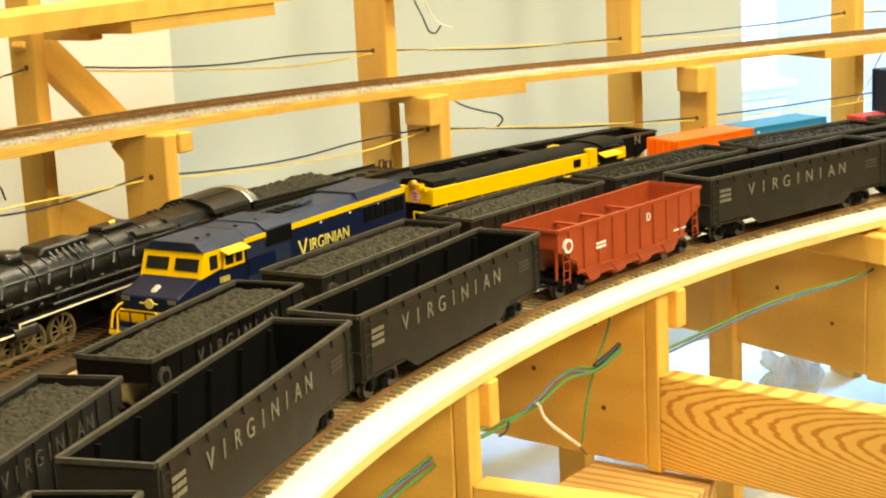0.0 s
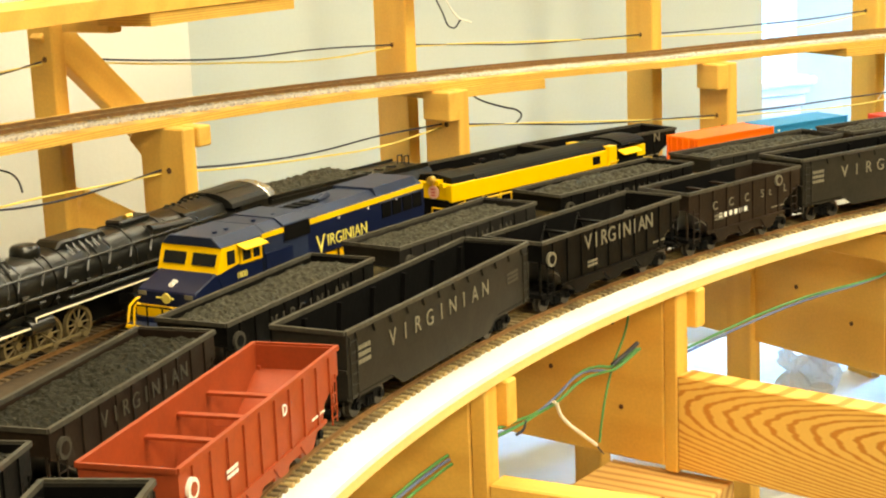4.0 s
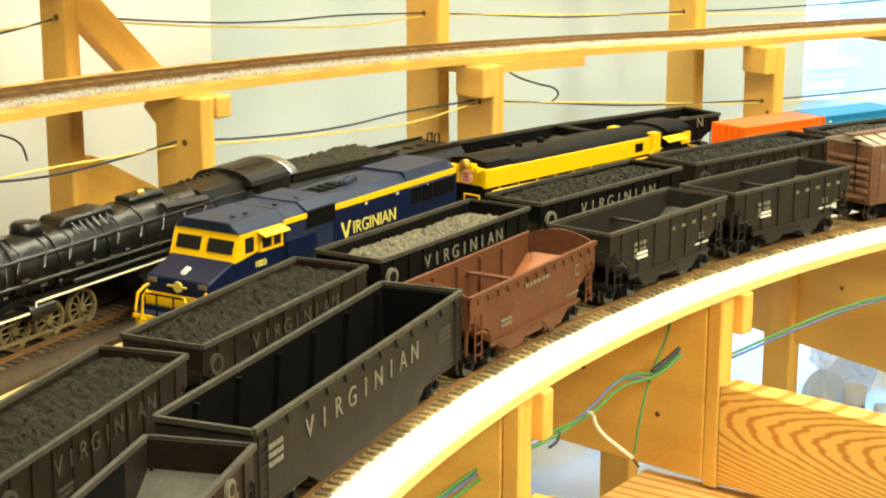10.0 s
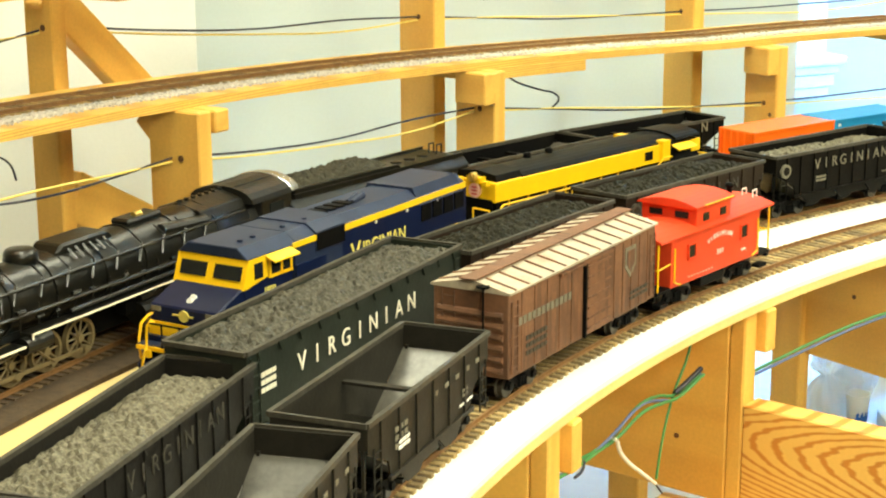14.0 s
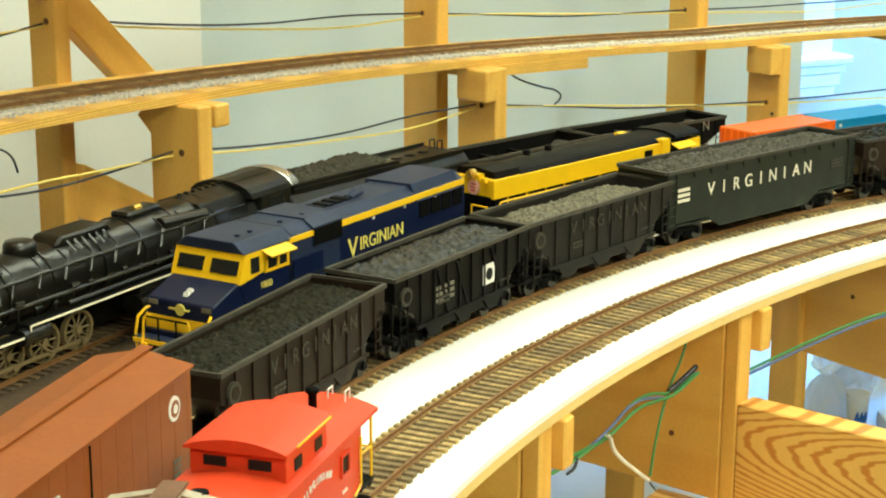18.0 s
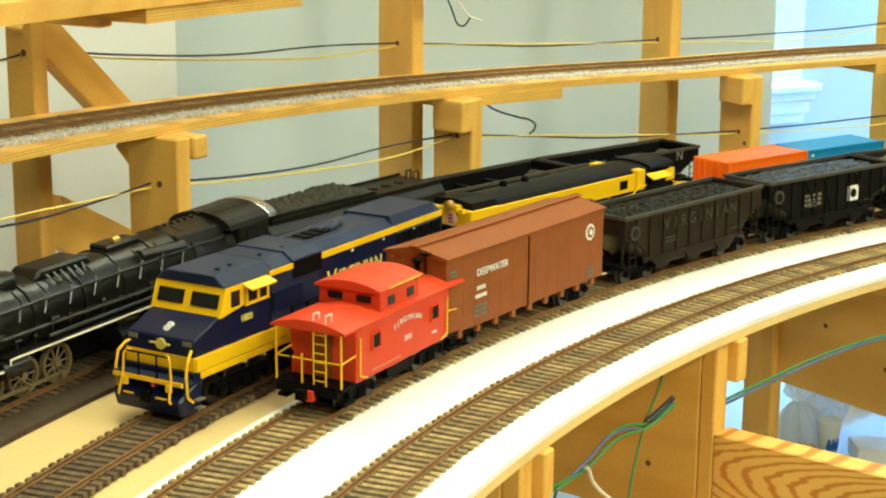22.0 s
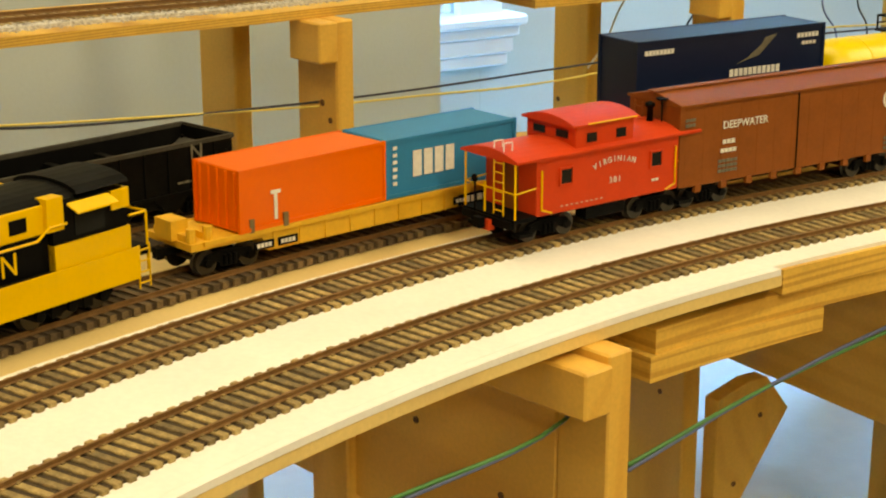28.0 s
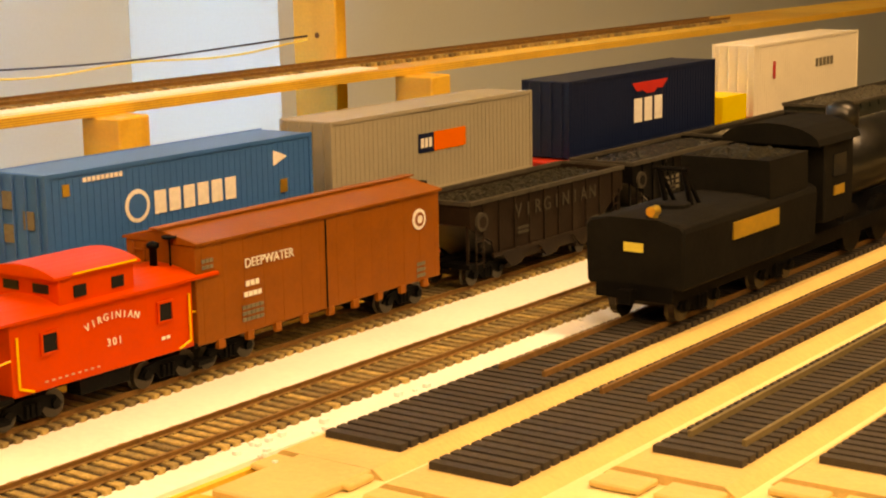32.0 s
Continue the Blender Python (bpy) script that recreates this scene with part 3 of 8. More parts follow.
        bars(car, -span / 2 + 0.012, -h2 - 0.0015, zt - height * 1.3, 3, 2, 0.005, 0.0022, 0.0008, wmat or white_p)
        bars(car, L / 2 - 0.055, -h2 - 0.0005, 0.031, 4, 1, 0.005, 0.0016, 0.0012, wmat or white_p)
    if emblem:
        bm = B()
        rod(bm, (0, -0.0022, 0), (0, 0.0003, 0), emblem[2], 18)
        o = part("emblem", bm, wmat or white_p, car)
        o.location = (emblem[0], -h2 - 0.0004, emblem[1])
        bm = B()
        rod(bm, (0, -0.0026, 0), (0, 0.0001, 0), emblem[2] * 0.62, 16)
        o = part("emblem_centre", bm, body, car)
        o.location = (emblem[0], -h2 - 0.0004, emblem[1])
    truck(car, -L / 2 + 0.036)
    truck(car, L / 2 - 0.036)
    couplers(car, L)
    return car


def gondola(label, L, H, body, load=None, wmat=None, seed=0, group="coal train"):
    """A long coal gondola with a fish-belly side."""
    car = empty("coal_gondola", label, "train car", group)
    W, t, z0 = 0.064, 0.0014, 0.020
    h2 = W / 2
    prof = [(-L / 2, H), (-L / 2, z0 + 0.004), (-L / 2 + 0.065, z0 + 0.004), (-L / 2 + 0.085, z0 - 0.008), (L / 2 - 0.085, z0 - 0.008), (L / 2 - 0.065, z0 + 0.004), (L / 2, z0 + 0.004), (L / 2, H)]
    for s in (-1, 1):
        part("side_sheet", prism(B(), prof, min(s * h2, s * (h2 - t)), max(s * h2, s * (h2 - t))), body, car)
        cuboid("top_chord", -L / 2 - 0.001, L / 2 + 0.001, s * h2 - 0.0017, s * h2 + 0.0017, H - 0.0015, H + 0.0018, rim_m, car)
        cuboid("end_sheet", min(s * L / 2, s * (L / 2 - t)), max(s * L / 2, s * (L / 2 - t)), -h2 + t, h2 - t, z0, H, body, car)
        cuboid("end_chord", min(s * L / 2, s * (L / 2 + 0.003)), max(s * L / 2, s * (L / 2 + 0.003)), -h2, h2, H - 0.0015, H + 0.0018, rim_m, car)
        cuboid("end_beam", min(s * L / 2, s * (L / 2 + 0.002)), max(s * L / 2, s * (L / 2 + 0.002)), -h2, h2, 0.042, 0.045, body, car)
        ladder(car, s * (L / 2 - 0.008), -h2 - 0.0012, 0.02, H - 0.004, 0.010, body, True, 6)
    cuboid("floor_plate", -L / 2, L / 2, -h2 + t, h2 - t, z0, z0 + 0.002, body, car)
    n = 12
    for k in range(n):
        x = -L / 2 + 0.014 + (L - 0.028) * k / (n - 1)
        part("gusset", prism(B(), [(x - 0.003, H - 0.001), (x + 0.003, H - 0.001), (x, H - 0.008)], -h2 - 0.0018, -h2), body, car)
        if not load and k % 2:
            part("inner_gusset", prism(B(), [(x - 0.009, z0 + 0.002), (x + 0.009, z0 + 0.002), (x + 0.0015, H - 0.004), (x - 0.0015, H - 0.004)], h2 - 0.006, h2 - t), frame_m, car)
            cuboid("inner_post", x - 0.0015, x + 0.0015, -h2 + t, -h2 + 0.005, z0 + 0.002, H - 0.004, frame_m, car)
    if load:
        heap(car, L - 0.006, W - 0.005, H - 0.004, load[1], load[0], seed, 0.0036)
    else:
        # near-black sheets over sides, ends and floor darken the empty gondola
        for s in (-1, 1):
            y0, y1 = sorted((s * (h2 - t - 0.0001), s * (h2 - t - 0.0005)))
            cuboid("inner_dark_sheet", -L / 2 + t, L / 2 - t, y0, y1, z0 + 0.002, H - 0.002, frame_m, car)
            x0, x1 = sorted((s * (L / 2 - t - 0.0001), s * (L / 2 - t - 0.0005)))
            cuboid("end_dark_sheet", x0, x1, -h2 + t, h2 - t, z0 + 0.002, H - 0.002, frame_m, car)
        cuboid("floor_dark_sheet", -L / 2 + t, L / 2 - t, -h2 + t, h2 - t, z0 + 0.0021, z0 + 0.0026, frame_m, car)
    for i, ch in enumerate("VIRGINIAN"):
        lettering(ch, 0.0135, wmat or faded_p, car, on_side(-0.092 + 0.0205 * i, -h2 - 0.0006, 0.052))
    bars(car, -L / 2 + 0.016, -h2 - 0.0005, 0.056, 4, 3, 0.004, 0.0032, 0.0007, wmat or faded_p)
    bars(car, L / 2 - 0.045, -h2 - 0.0005, 0.053, 4, 3, 0.005, 0.0022, 0.0008, ghost_p)
    truck(car, -L / 2 + 0.045)
    truck(car, L / 2 - 0.045)
    couplers(car, L)
    return car


def boxcar(label, L, H, body, roof, old=False, group="freight train"):
    car = empty("boxcar", label, "train car", group)
    W = 0.062
    h2 = W / 2
    part("body", box(B(), -L / 2, L / 2, -h2, h2, 0.020, H), body, car, bevel=0.0006)
    bm = prism_x(B(), [(-h2 - 0.002, H), (-h2 - 0.002, H + 0.0016), (0, H + 0.0085), (h2 + 0.002, H + 0.0016), (h2 + 0.002, H)], -L / 2 - 0.001, L / 2 + 0.001)
    part("roof", bm, roof, car)
    if old:
        for k in range(13):
            x = -L / 2 + L * (k + 0.5) / 13
            for s in (-1, 1):
                bm = B()
                rod(bm, (x, s * (h2 + 0.001), H + 0.0018), (x, s * 0.007, H + 0.0074), 0.0011, 5)
                part("roof_seam", bm, box_old, car)
    part("running_board", box(B(), -L / 2 - 0.005, L / 2 + 0.005, -(0.0066 if old else 0.0042), 0.0066 if old else 0.0042, H + 0.0086, H + 0.0097), box_old if old else body, car)
    if old:
        cuboid("door", -0.006, 0.038, -h2 - 0.0022, -h2, 0.022, H - 0.003, body, car)
        for k in range(7):
            z = 0.026 + (H - 0.034) * k / 6
            cuboid("door_rib", -0.004, 0.036, -h2 - 0.0032, -h2 - 0.002, z, z + 0.0018, body, car)
        cuboid("door_track", -0.05, 0.042, -h2 - 0.003, -h2, H - 0.004, H - 0.002, body, car)
        cuboid("door_post", -0.0085, -0.006, -h2 - 0.003, -h2, 0.02, H - 0.003, frame_m, car)
        for s in (-1, 1):
            for k in range(6):
                z = 0.026 + (H - 0.034) * k / 6
                bm = B()
                rod(bm, (s * L / 2, -h2 + 0.004, z), (s * L / 2, h2 - 0.004, z), 0.0028, 8)
                part("end_corrugation", bm, body, car)
        for k in range(5):
            for x in (-L / 2 + 0.02 * (k + 1), L / 2 - 0.016 * (k + 1)):
                cuboid("panel_seam", x - 0.0006, x + 0.0006, -h2 - 0.0006, -h2, 0.022, H - 0.002, body, car)
        bars(car, -L / 2 + 0.014, -h2 - 0.0006, H - 0.026, 12, 1, 0.005, 0.0058, 0.0022, faded_p)
        bars(car, -L / 2 + 0.026, -h2 - 0.0006, H - 0.040, 6, 3, 0.0045, 0.0034, 0.0012, ghost_p)
        bars(car, L / 2 - 0.05, -h2 - 0.0006, 0.034, 5, 2, 0.006, 0.0026, 0.001, ghost_p)
        part("emblem", prism(B(), [(0.068, H - 0.008), (0.088, H - 0.008), (0.0885, H - 0.024), (0.078, H - 0.034), (0.0675, H - 0.024)], -h2 - 0.0006, -h2), faded_p, car)
        part("emblem_centre", prism(B(), [(0.071, H - 0.011), (0.085, H - 0.011), (0.0855, H - 0.022), (0.078, H - 0.029), (0.0705, H - 0.022)], -h2 - 0.001, -h2), body, car)
    else:
        cuboid("door_edge", -0.0036, -0.0029, -h2 - 0.0010, -h2, 0.021, H - 0.002, frame_m, car)
        for k in range(14):
            x = -L / 2 + 0.006 + (L - 0.012) * k / 13
            cuboid("panel_seam", x - 0.0002, x + 0.0002, -h2 - 0.00012, -h2, 0.021, H - 0.001, body, car)
        lettering("DEEPWATER", 0.0062, white_p, car, on_side(-0.062, -h2 - 0.0007, H - 0.019))
        bars(car, -0.086, -h2 - 0.0006, H - 0.034, 3, 1, 0.0036, 0.0035, 0.001, white_p)
        bars(car, -0.088, -h2 - 0.0006, H - 0.041, 4, 1, 0.0036, 0.0032, 0.0008, white_p)
        bars(car, -0.090, -h2 - 0.0006, H - 0.049, 5, 3, 0.0036, 0.0024, 0.0006, faded_p)
        bars(car, L / 2 - 0.03, -h2 - 0.0006, 0.032, 3, 3, 0.003, 0.0026, 0.0006, faded_p)
        bars(car, -L / 2 + 0.005, -h2 - 0.0006, H - 0.012, 3, 2, 0.003, 0.0024, 0.0006, faded_p)
        bm = B()
        rod(bm, (L / 2 - 0.026, -h2 - 0.0008, H - 0.018), (L / 2 - 0.026, -h2, H - 0.018), 0.0078, 20)
        part("emblem", bm, white_p, car)
        bm = B()
        rod(bm, (L / 2 - 0.026, -h2 - 0.0012, H - 0.018), (L / 2 - 0.026, -h2, H - 0.018), 0.0054, 18)
        part("emblem_centre", bm, body, car)
        bm = B()
        rod(bm, (L / 2 - 0.026, -h2 - 0.0015, H - 0.018), (L / 2 - 0.026, -h2, H - 0.018), 0.0030, 14)
        part("emblem_dot", bm, white_p, car)
        for k in range(9):
            x = -L / 2 + 0.02 + (L - 0.04) * k / 8
            cuboid("sill_step", x - 0.003, x + 0.003, -h2 - 0.0012, -h2 + 0.002, 0.015, 0.021, body, car)
    cuboid("centre_sill", -L / 2, L / 2, -0.010, 0.010, 0.012, 0.020, frame_m, car)
    for s in (-1, 1):
        if old:
            ladder(car, s * (L / 2 - 0.008), -h2 - 0.0012, 0.024, H - 0.006, 0.009, body, True, 7)
        ladder(car, s * (L / 2 + 0.0012), 0.018, 0.024, H - 0.002, 0.010, body, False, 7)
        bm = B()
        rod(bm, (s * (L / 2 + 0.003), -0.012, 0.03), (s * (L / 2 + 0.003), -0.012, H + 0.006), 0.0008, 6)
        rod(bm, (s * (L / 2 + 0.003), -0.012, H + 0.004), (s * (L / 2 + 0.003), -0.012, H + 0.0055), 0.005, 12)
        part("brake_staff", bm, frame_m, car)
    truck(car, -L / 2 + 0.036)
    truck(car, L / 2 - 0.036)
    couplers(car, L)
    return car


def caboose(label, L=0.19):
    car = empty("caboose", label, "train car", "cabooses")
    W, zb, zt = 0.060, 0.021, 0.064
    h2, hb = W / 2, L / 2 - 0.022
    part("body", box(B(), -hb, hb, -h2, h2, zb, zt), cab_red, car, bevel=0.0006)
    arc = [(y / 10 * (h2 + 0.003), zt + 0.0018 + 0.0062 * (1 - (y / 10) ** 2)) for y in range(-10, 11, 2)]
    bm = prism_x(B(), [(-h2 - 0.003, zt)] + arc + [(h2 + 0.003, zt)], -L / 2, L / 2)
    part("roof", bm, cab_red, car)
    cx, cw = -0.004, 0.030
    cz = 0.083
    part("cupola", box(B(), cx - cw, cx + cw, -h2 + 0.002, h2 - 0.002, zt, cz), cab_red, car, bevel=0.0006)
    arc = [(y / 10 * h2, cz + 0.0016 + 0.0056 * (1 - (y / 10) ** 2)) for y in range(-10, 11, 2)]
    bm = prism_x(B(), [(-h2, cz)] + arc + [(h2, cz)], cx - cw - 0.004, cx + cw + 0.004)
    part("cupola_roof", bm, cab_red, car)
    for x in (-0.045, 0.048):
        w = part("window", box(B(), x - 0.0055, x + 0.0055, -h2 - 0.0006, -h2 + 0.002, 0.043, 0.054), glass_m, car)
        bm = B()
        for a, b, c, d in ((x - 0.0068, x + 0.0068, 0.054, 0.0555), (x - 0.0068, x + 0.0068, 0.0415, 0.043), (x - 0.0068, x - 0.0055, 0.043, 0.054), (x + 0.0055, x + 0.0068, 0.043, 0.054)):
            box(bm, a, b, -h2 - 0.0016, -h2, c, d)
        part("window_frame", bm, cab_red, w)
    for x in (cx - 0.014, cx + 0.016):
        cuboid("cupola_window", x - 0.0048, x + 0.0048, -h2 + 0.0012, -h2 + 0.004, zt + 0.0065, zt + 0.0135, glass_m, car)
    for s in (-1, 1):
        for y in (-0.013, 0.013):
            cuboid("cupola_end_window", cx + s * cw - 0.0008, cx + s * cw + 0.0008, y - 0.0065, y + 0.0065, zt + 0.0095, zt + 0.0150, glass_m, car)
        cuboid("end_door", s * hb - 0.0008, s * hb + 0.0008, -0.009, 0.009, 0.022, 0.056, box_brown, car)
        # end platform, steps, ladder and hand rails
        cuboid("platform", min(s * hb, s * L / 2), max(s * hb, s * L / 2), -h2, h2, 0.019, 0.022, frame_m, car)
        for y in (-h2 + 0.004, h2 - 0.004):
            cuboid("step", s * (hb + 0.010) - 0.007, s * (hb + 0.010) + 0.007, y - 0.004, y + 0.004, 0.007, 0.010, frame_m, car)
        x = s * (L / 2 - 0.002)
        ladder(car, x, -0.010, 0.022, zt + 0.001, 0.011, yel, False, 6)
        bm = B()
        for y in (-h2 + 0.001, h2 - 0.001):
            rod(bm, (x, y, 0.021), (x, y, zt), 0.0009, 6)
            rod(bm, (x, y, 0.041), (s * hb, y, 0.043), 0.0007, 6)
        rod(bm, (x, -h2 + 0.001, 0.041), (x, h2 - 0.001, 0.041), 0.0007, 6)
        rod(bm, (s * (hb - 0.004), -h2 - 0.001, 0.026), (s * (hb - 0.004), -h2 - 0.001, 0.056), 0.0008, 6)
        rod(bm, (s * (hb - 0.004), -h2 - 0.001, 0.026), (s * (hb - 0.014), -h2 - 0.001, 0.0225), 0.0008, 6)
        rod(bm, (x, 0.006, 0.022), (x, 0.006, 0.045), 0.0009, 6)
        part("hand_rail", bm, yel, car)
        for y in (-0.0155, -0.0045):
            bm = B()
            rod(bm, (x, y, zt), (x, y, zt + 0.013), 0.0006, 5)
            rod(bm, (x, y, zt + 0.013), (x - s * 0.008, y, zt + 0.013), 0.0006, 5)
            rod(bm, (x - s * 0.008, y, zt + 0.013), (x - s * 0.008, y, zt + 0.006), 0.0006, 5)
            part("roof_grab", bm, white_p, car)
        bm = B()
        rod(bm, (s * (L / 2 + 0.001), 0.014, 0.021), (s * (L / 2 + 0.001), 0.014, 0.046), 0.0008, 6)
        rod(bm, (s * (L / 2 + 0.001), 0.014, 0.046), (s * (L / 2 + 0.002), 0.014, 0.046), 0.0032, 12)
        part("brake_wheel", bm, frame_m, car)
        cuboid("buffer_beam", s * L / 2 - 0.002, s * L / 2 + 0.002, -h2 + 0.002, h2 - 0.002, 0.0145, 0.0205, frame_m, car)
        cuboid("draft_box", s * (L / 2 + 0.002) - 0.003, s * (L / 2 + 0.002) + 0.003, -0.007, 0.007, 0.0105, 0.0185, cab_red, car)
    bm = lathe(B(), [(0.0026, zt), (0.0026, zt + 0.013), (0.0042, zt + 0.014), (0.0042, zt + 0.0165), (0.001, zt + 0.018)], 12, "z", (0.066, -0.004, 0.0055))
    part("chimney", bm, frame_m, car, smooth=True)
    bm = B()
    for s in (-1, 1):
        rod(bm, (cx + s * (cw + 0.003), -0.02, cz + 0.0035), (cx + s * (cw + 0.003), 0.02, cz + 0.0035), 0.0007, 5)
    rod(bm, (cx - 0.02, -h2 - 0.0006, cz + 0.002), (cx + 0.03, -h2 - 0.0006, cz + 0.002), 0.0007, 5)
    part("grab_iron", bm, yel, car)
    for i, ch in enumerate("VIRGINIAN"):
        k = (i - 4) / 4
        lettering(ch, 0.0045, white_p, car, on_side(0.004 + 0.020 * k, -h2 - 0.0006, 0.0545 - 0.0035 * k * k) @ pose(0, 0, 0, 0, 0, -18 * k))
    lettering("301", 0.0048, white_p, car, on_side(0.005, -h2 - 0.0006, 0.0385), spread=1.35)
    bars(car, 0.044, -h2 - 0.0006, 0.031, 2, 1, 0.003, 0.002, 0.001, white_p)
    bars(car, -0.05, -h2 - 0.0006, 0.0255, 9, 1, 0.0022, 0.0010, 0.0028, faded_w)
    cuboid("centre_sill", -L / 2, L / 2, -0.008, 0.008, 0.013, 0.021, frame_m, car)
    cuboid("battery_box", -0.02, 0.02, -0.026, -0.014, 0.010, 0.020, frame_m, car)
    truck(car, -0.055)
    truck(car, 0.055)
    couplers(car, L)
    return car


# ---- the setting ----


def ring_sheet(name, r0, r1, z0, z1, s0, s1, material, label, step=0.02, cat="benchwork", kind="structure", ref=None, graded=False):
    """A flat strip that follows the lines, from radius r0 to r1."""
    bm = B()
    n = max(2, int((s1 - s0) / step))
    rr = ref or (r0 + r1) / 2
    rows_ = []
    for i in range(n + 1):
        s = s0 + (s1 - s0) * i / n
        x, y, h = spot(rr, s)
        ux, uy = -math.sin(h), math.cos(h)
        row = []
        for r, z in ((r0, z0), (r1, z0), (r1, z1), (r0, z1)):
            row.append(bm.verts.new((x + ux * (r - rr), y + uy * (r - rr), z + (climb(s) if graded else 0))))
        rows_.append(row)
    for a, b in zip(rows_, rows_[1:]):
        for k in range(4):
            j = (k + 1) % 4
            bm.faces.new((a[k], b[k], b[j], a[j]))
    bm.faces.new(rows_[0])
    bm.faces.new(rows_[-1][::-1])
    bmesh.ops.recalc_face_normals(bm, faces=bm.faces)
    return tagged(part(name, bm, material), label, cat, kind=kind)


S0, S1 = -6.0, 6.5
EDGE = RA - 0.054
tagged(ring_sheet("deck_board", EDGE, RD + 0.085, -0.0197, -0.0095, S0, 1.84, ply_top, "curved tan plywood deck under the lower lines", ref=RA), "", "deck")
ring_sheet("deck_board", EDGE, RD + 0.085, -0.0285, -0.0095, 1.845, S1, ply_edge, "laminated plywood deck under the straight lines", ref=RA)
ring_sheet("white_lip", EDGE - 0.0038, EDGE + 0.0039, -0.0112, -0.00655, S0, 1.838, white_bed, "white paint rolled over the front edge of the deck", ref=RA)
ring_sheet("white_roadbed", EDGE + 0.004, RB + 0.036, -0.0095, -0.0065, S0, S1, white_bed, "white painted roadbed under the two running lines", ref=RA)
ring_sheet("deck_front_edge", EDGE - 0.003, EDGE, -0.0197, -0.0113, S0, 1.84, mat("pale_edge_wood", (0.78, 0.56, 0.21), 0.6, var=0.1, scale=12, bump=0.2, stain=((0.62, 0.42, 0.17), 9, 0.62)), "pale wooden front edge of the curved deck", ref=RA)
ring_sheet("splice_plate", EDGE + 0.004, EDGE + 0.09, -0.047, -0.0290, 1.715, 2.078, ply_edge, "layered plywood splice plate under the deck joint", ref=RA)
ring_sheet("splice_plate", EDGE + 0.002, EDGE + 0.09, -0.066, -0.0473, 1.708, 1.895, ply_edge, "lower layer of the plywood splice plate", ref=RA)
# the fourth strip is wider, to darken the shaded floor by the steam engine
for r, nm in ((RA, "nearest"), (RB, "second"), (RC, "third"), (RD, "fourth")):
    ring_sheet("tie_shade", r - (0.0245 if r < RD else 0.055), r + (0.0245 if r < RD else 0.040), -0.0092, -0.0048, S0, S1 if r < RC else 4.6, tie_shade, "dark stained roadbed between the ties of the %s line" % nm, ref=r, cat="roadbed")
ring_sheet("upper_deck", RU - 0.066, RU + 0.075, 0.1290, 0.1372, -1.5, 5.5, ply_edge, "narrow curved plywood deck of the upper line", ref=RU, graded=True)
ring_sheet("upper_splice_plate", RU - 0.068, RU + 0.03, 0.1165, 0.1288, 1.712, 1.902, ply_edge, "layered plywood splice plate under the upper deck", ref=RU, graded=True)
ring_sheet("upper_splice_plate", RU - 0.068, RU + 0.03, 0.1165, 0.1288, 2.475, 2.64, ply_edge, "layered plywood splice plate under the straight upper deck", ref=RU, graded=True)
ring_sheet("ballast_bed", RU - 0.040, RU + 0.040, 0.1372, 0.1402, -1.5, 2.995, gravel_m, "grey ballast under the upper track", ref=RU, graded=True)
ring_sheet("bare_white_bed", RU - 0.052, RU + 0.050, 0.1372, 0.1392, 3.0, 3.62, white_bed, "white painted roadbed of the upper track", ref=RU, graded=True)
ring_sheet("shelf_plate", RU - 0.072, RU + 0.0, 0.261, 0.2745, 1.23, 1.46, ply_edge, "plywood splice plate under the third level shelf", ref=RU)
ring_sheet("top_shelf", RU - 0.075, RU + 0.02, 0.275, 0.293, -1.5, 1.75, pine_h, "wooden shelf of the third level", ref=RU)

# loose ballast stones along the shoulder of the upper track
rnd = random.Random(5)
vs, fs = [], []
for k in range(9000):
    s = rnd.uniform(0.45, 2.995)
    r = RU + rnd.choice((-1, 1)) * rnd.uniform(0.024, 0.056) if k % 4 else RU - rnd.uniform(0.026, 0.056)
    drop = max(0, abs(r - RU) - 0.036) * 0.34
    x, y, h = spot(RU, s)
    x, y = x - math.sin(h) * (r - RU), y + math.cos(h) * (r - RU)
    z, q = 0.1398 + climb(s) - drop + rnd.uniform(-0.001, 0.001), rnd.uniform(0.0012, 0.0024)
    b = len(vs)
    for d in ((1, 0, 0), (-0.5, 0.9, 0), (-0.5, -0.9, 0), (0.1, 0.1, 1.0)):
        vs.append((x + d[0] * q + rnd.uniform(-q, q) * 0.4, y + d[1] * q + rnd.uniform(-q, q) * 0.4, z + d[2] * q - 0.0004))
    fs += [(b, b + 1, b + 3), (b + 1, b + 2, b + 3), (b + 2, b, b + 3), (b, b + 2, b + 1)]
me = bpy.data.meshes.new("ballast_stones")
me.from_pydata(vs, [], fs)
me.materials.append(gravel_m)
tagged(new("ballast_stones", me), "loose grey ballast stones beside the upper track", "ballast", kind="stuff")


# room shell
def slab(name, x0, x1, y0, y1, z0, z1, m, material, label, cat):
    o = part(name, box(B(), x0, x1, y0, y1, z0, z1), material)
    o.matrix_world = m
    return tagged(o, label, cat, kind="structure")


FLOOR = -0.95
ROOM = Matrix.Rotation(PHI, 4, "Z")    # its x axis points to the window wall
WALL = 2.66
slab("floor", -6, 7, -9, 6, FLOOR - 0.1, FLOOR, ROOM, floor_m, "grey concrete floor of the layout room", "floor")
slab("ceiling", -6, 7, -9, 6, 1.5, 1.6, ROOM, ceil_m, "unseen ceiling, greyed to bounce less light", "ceiling")
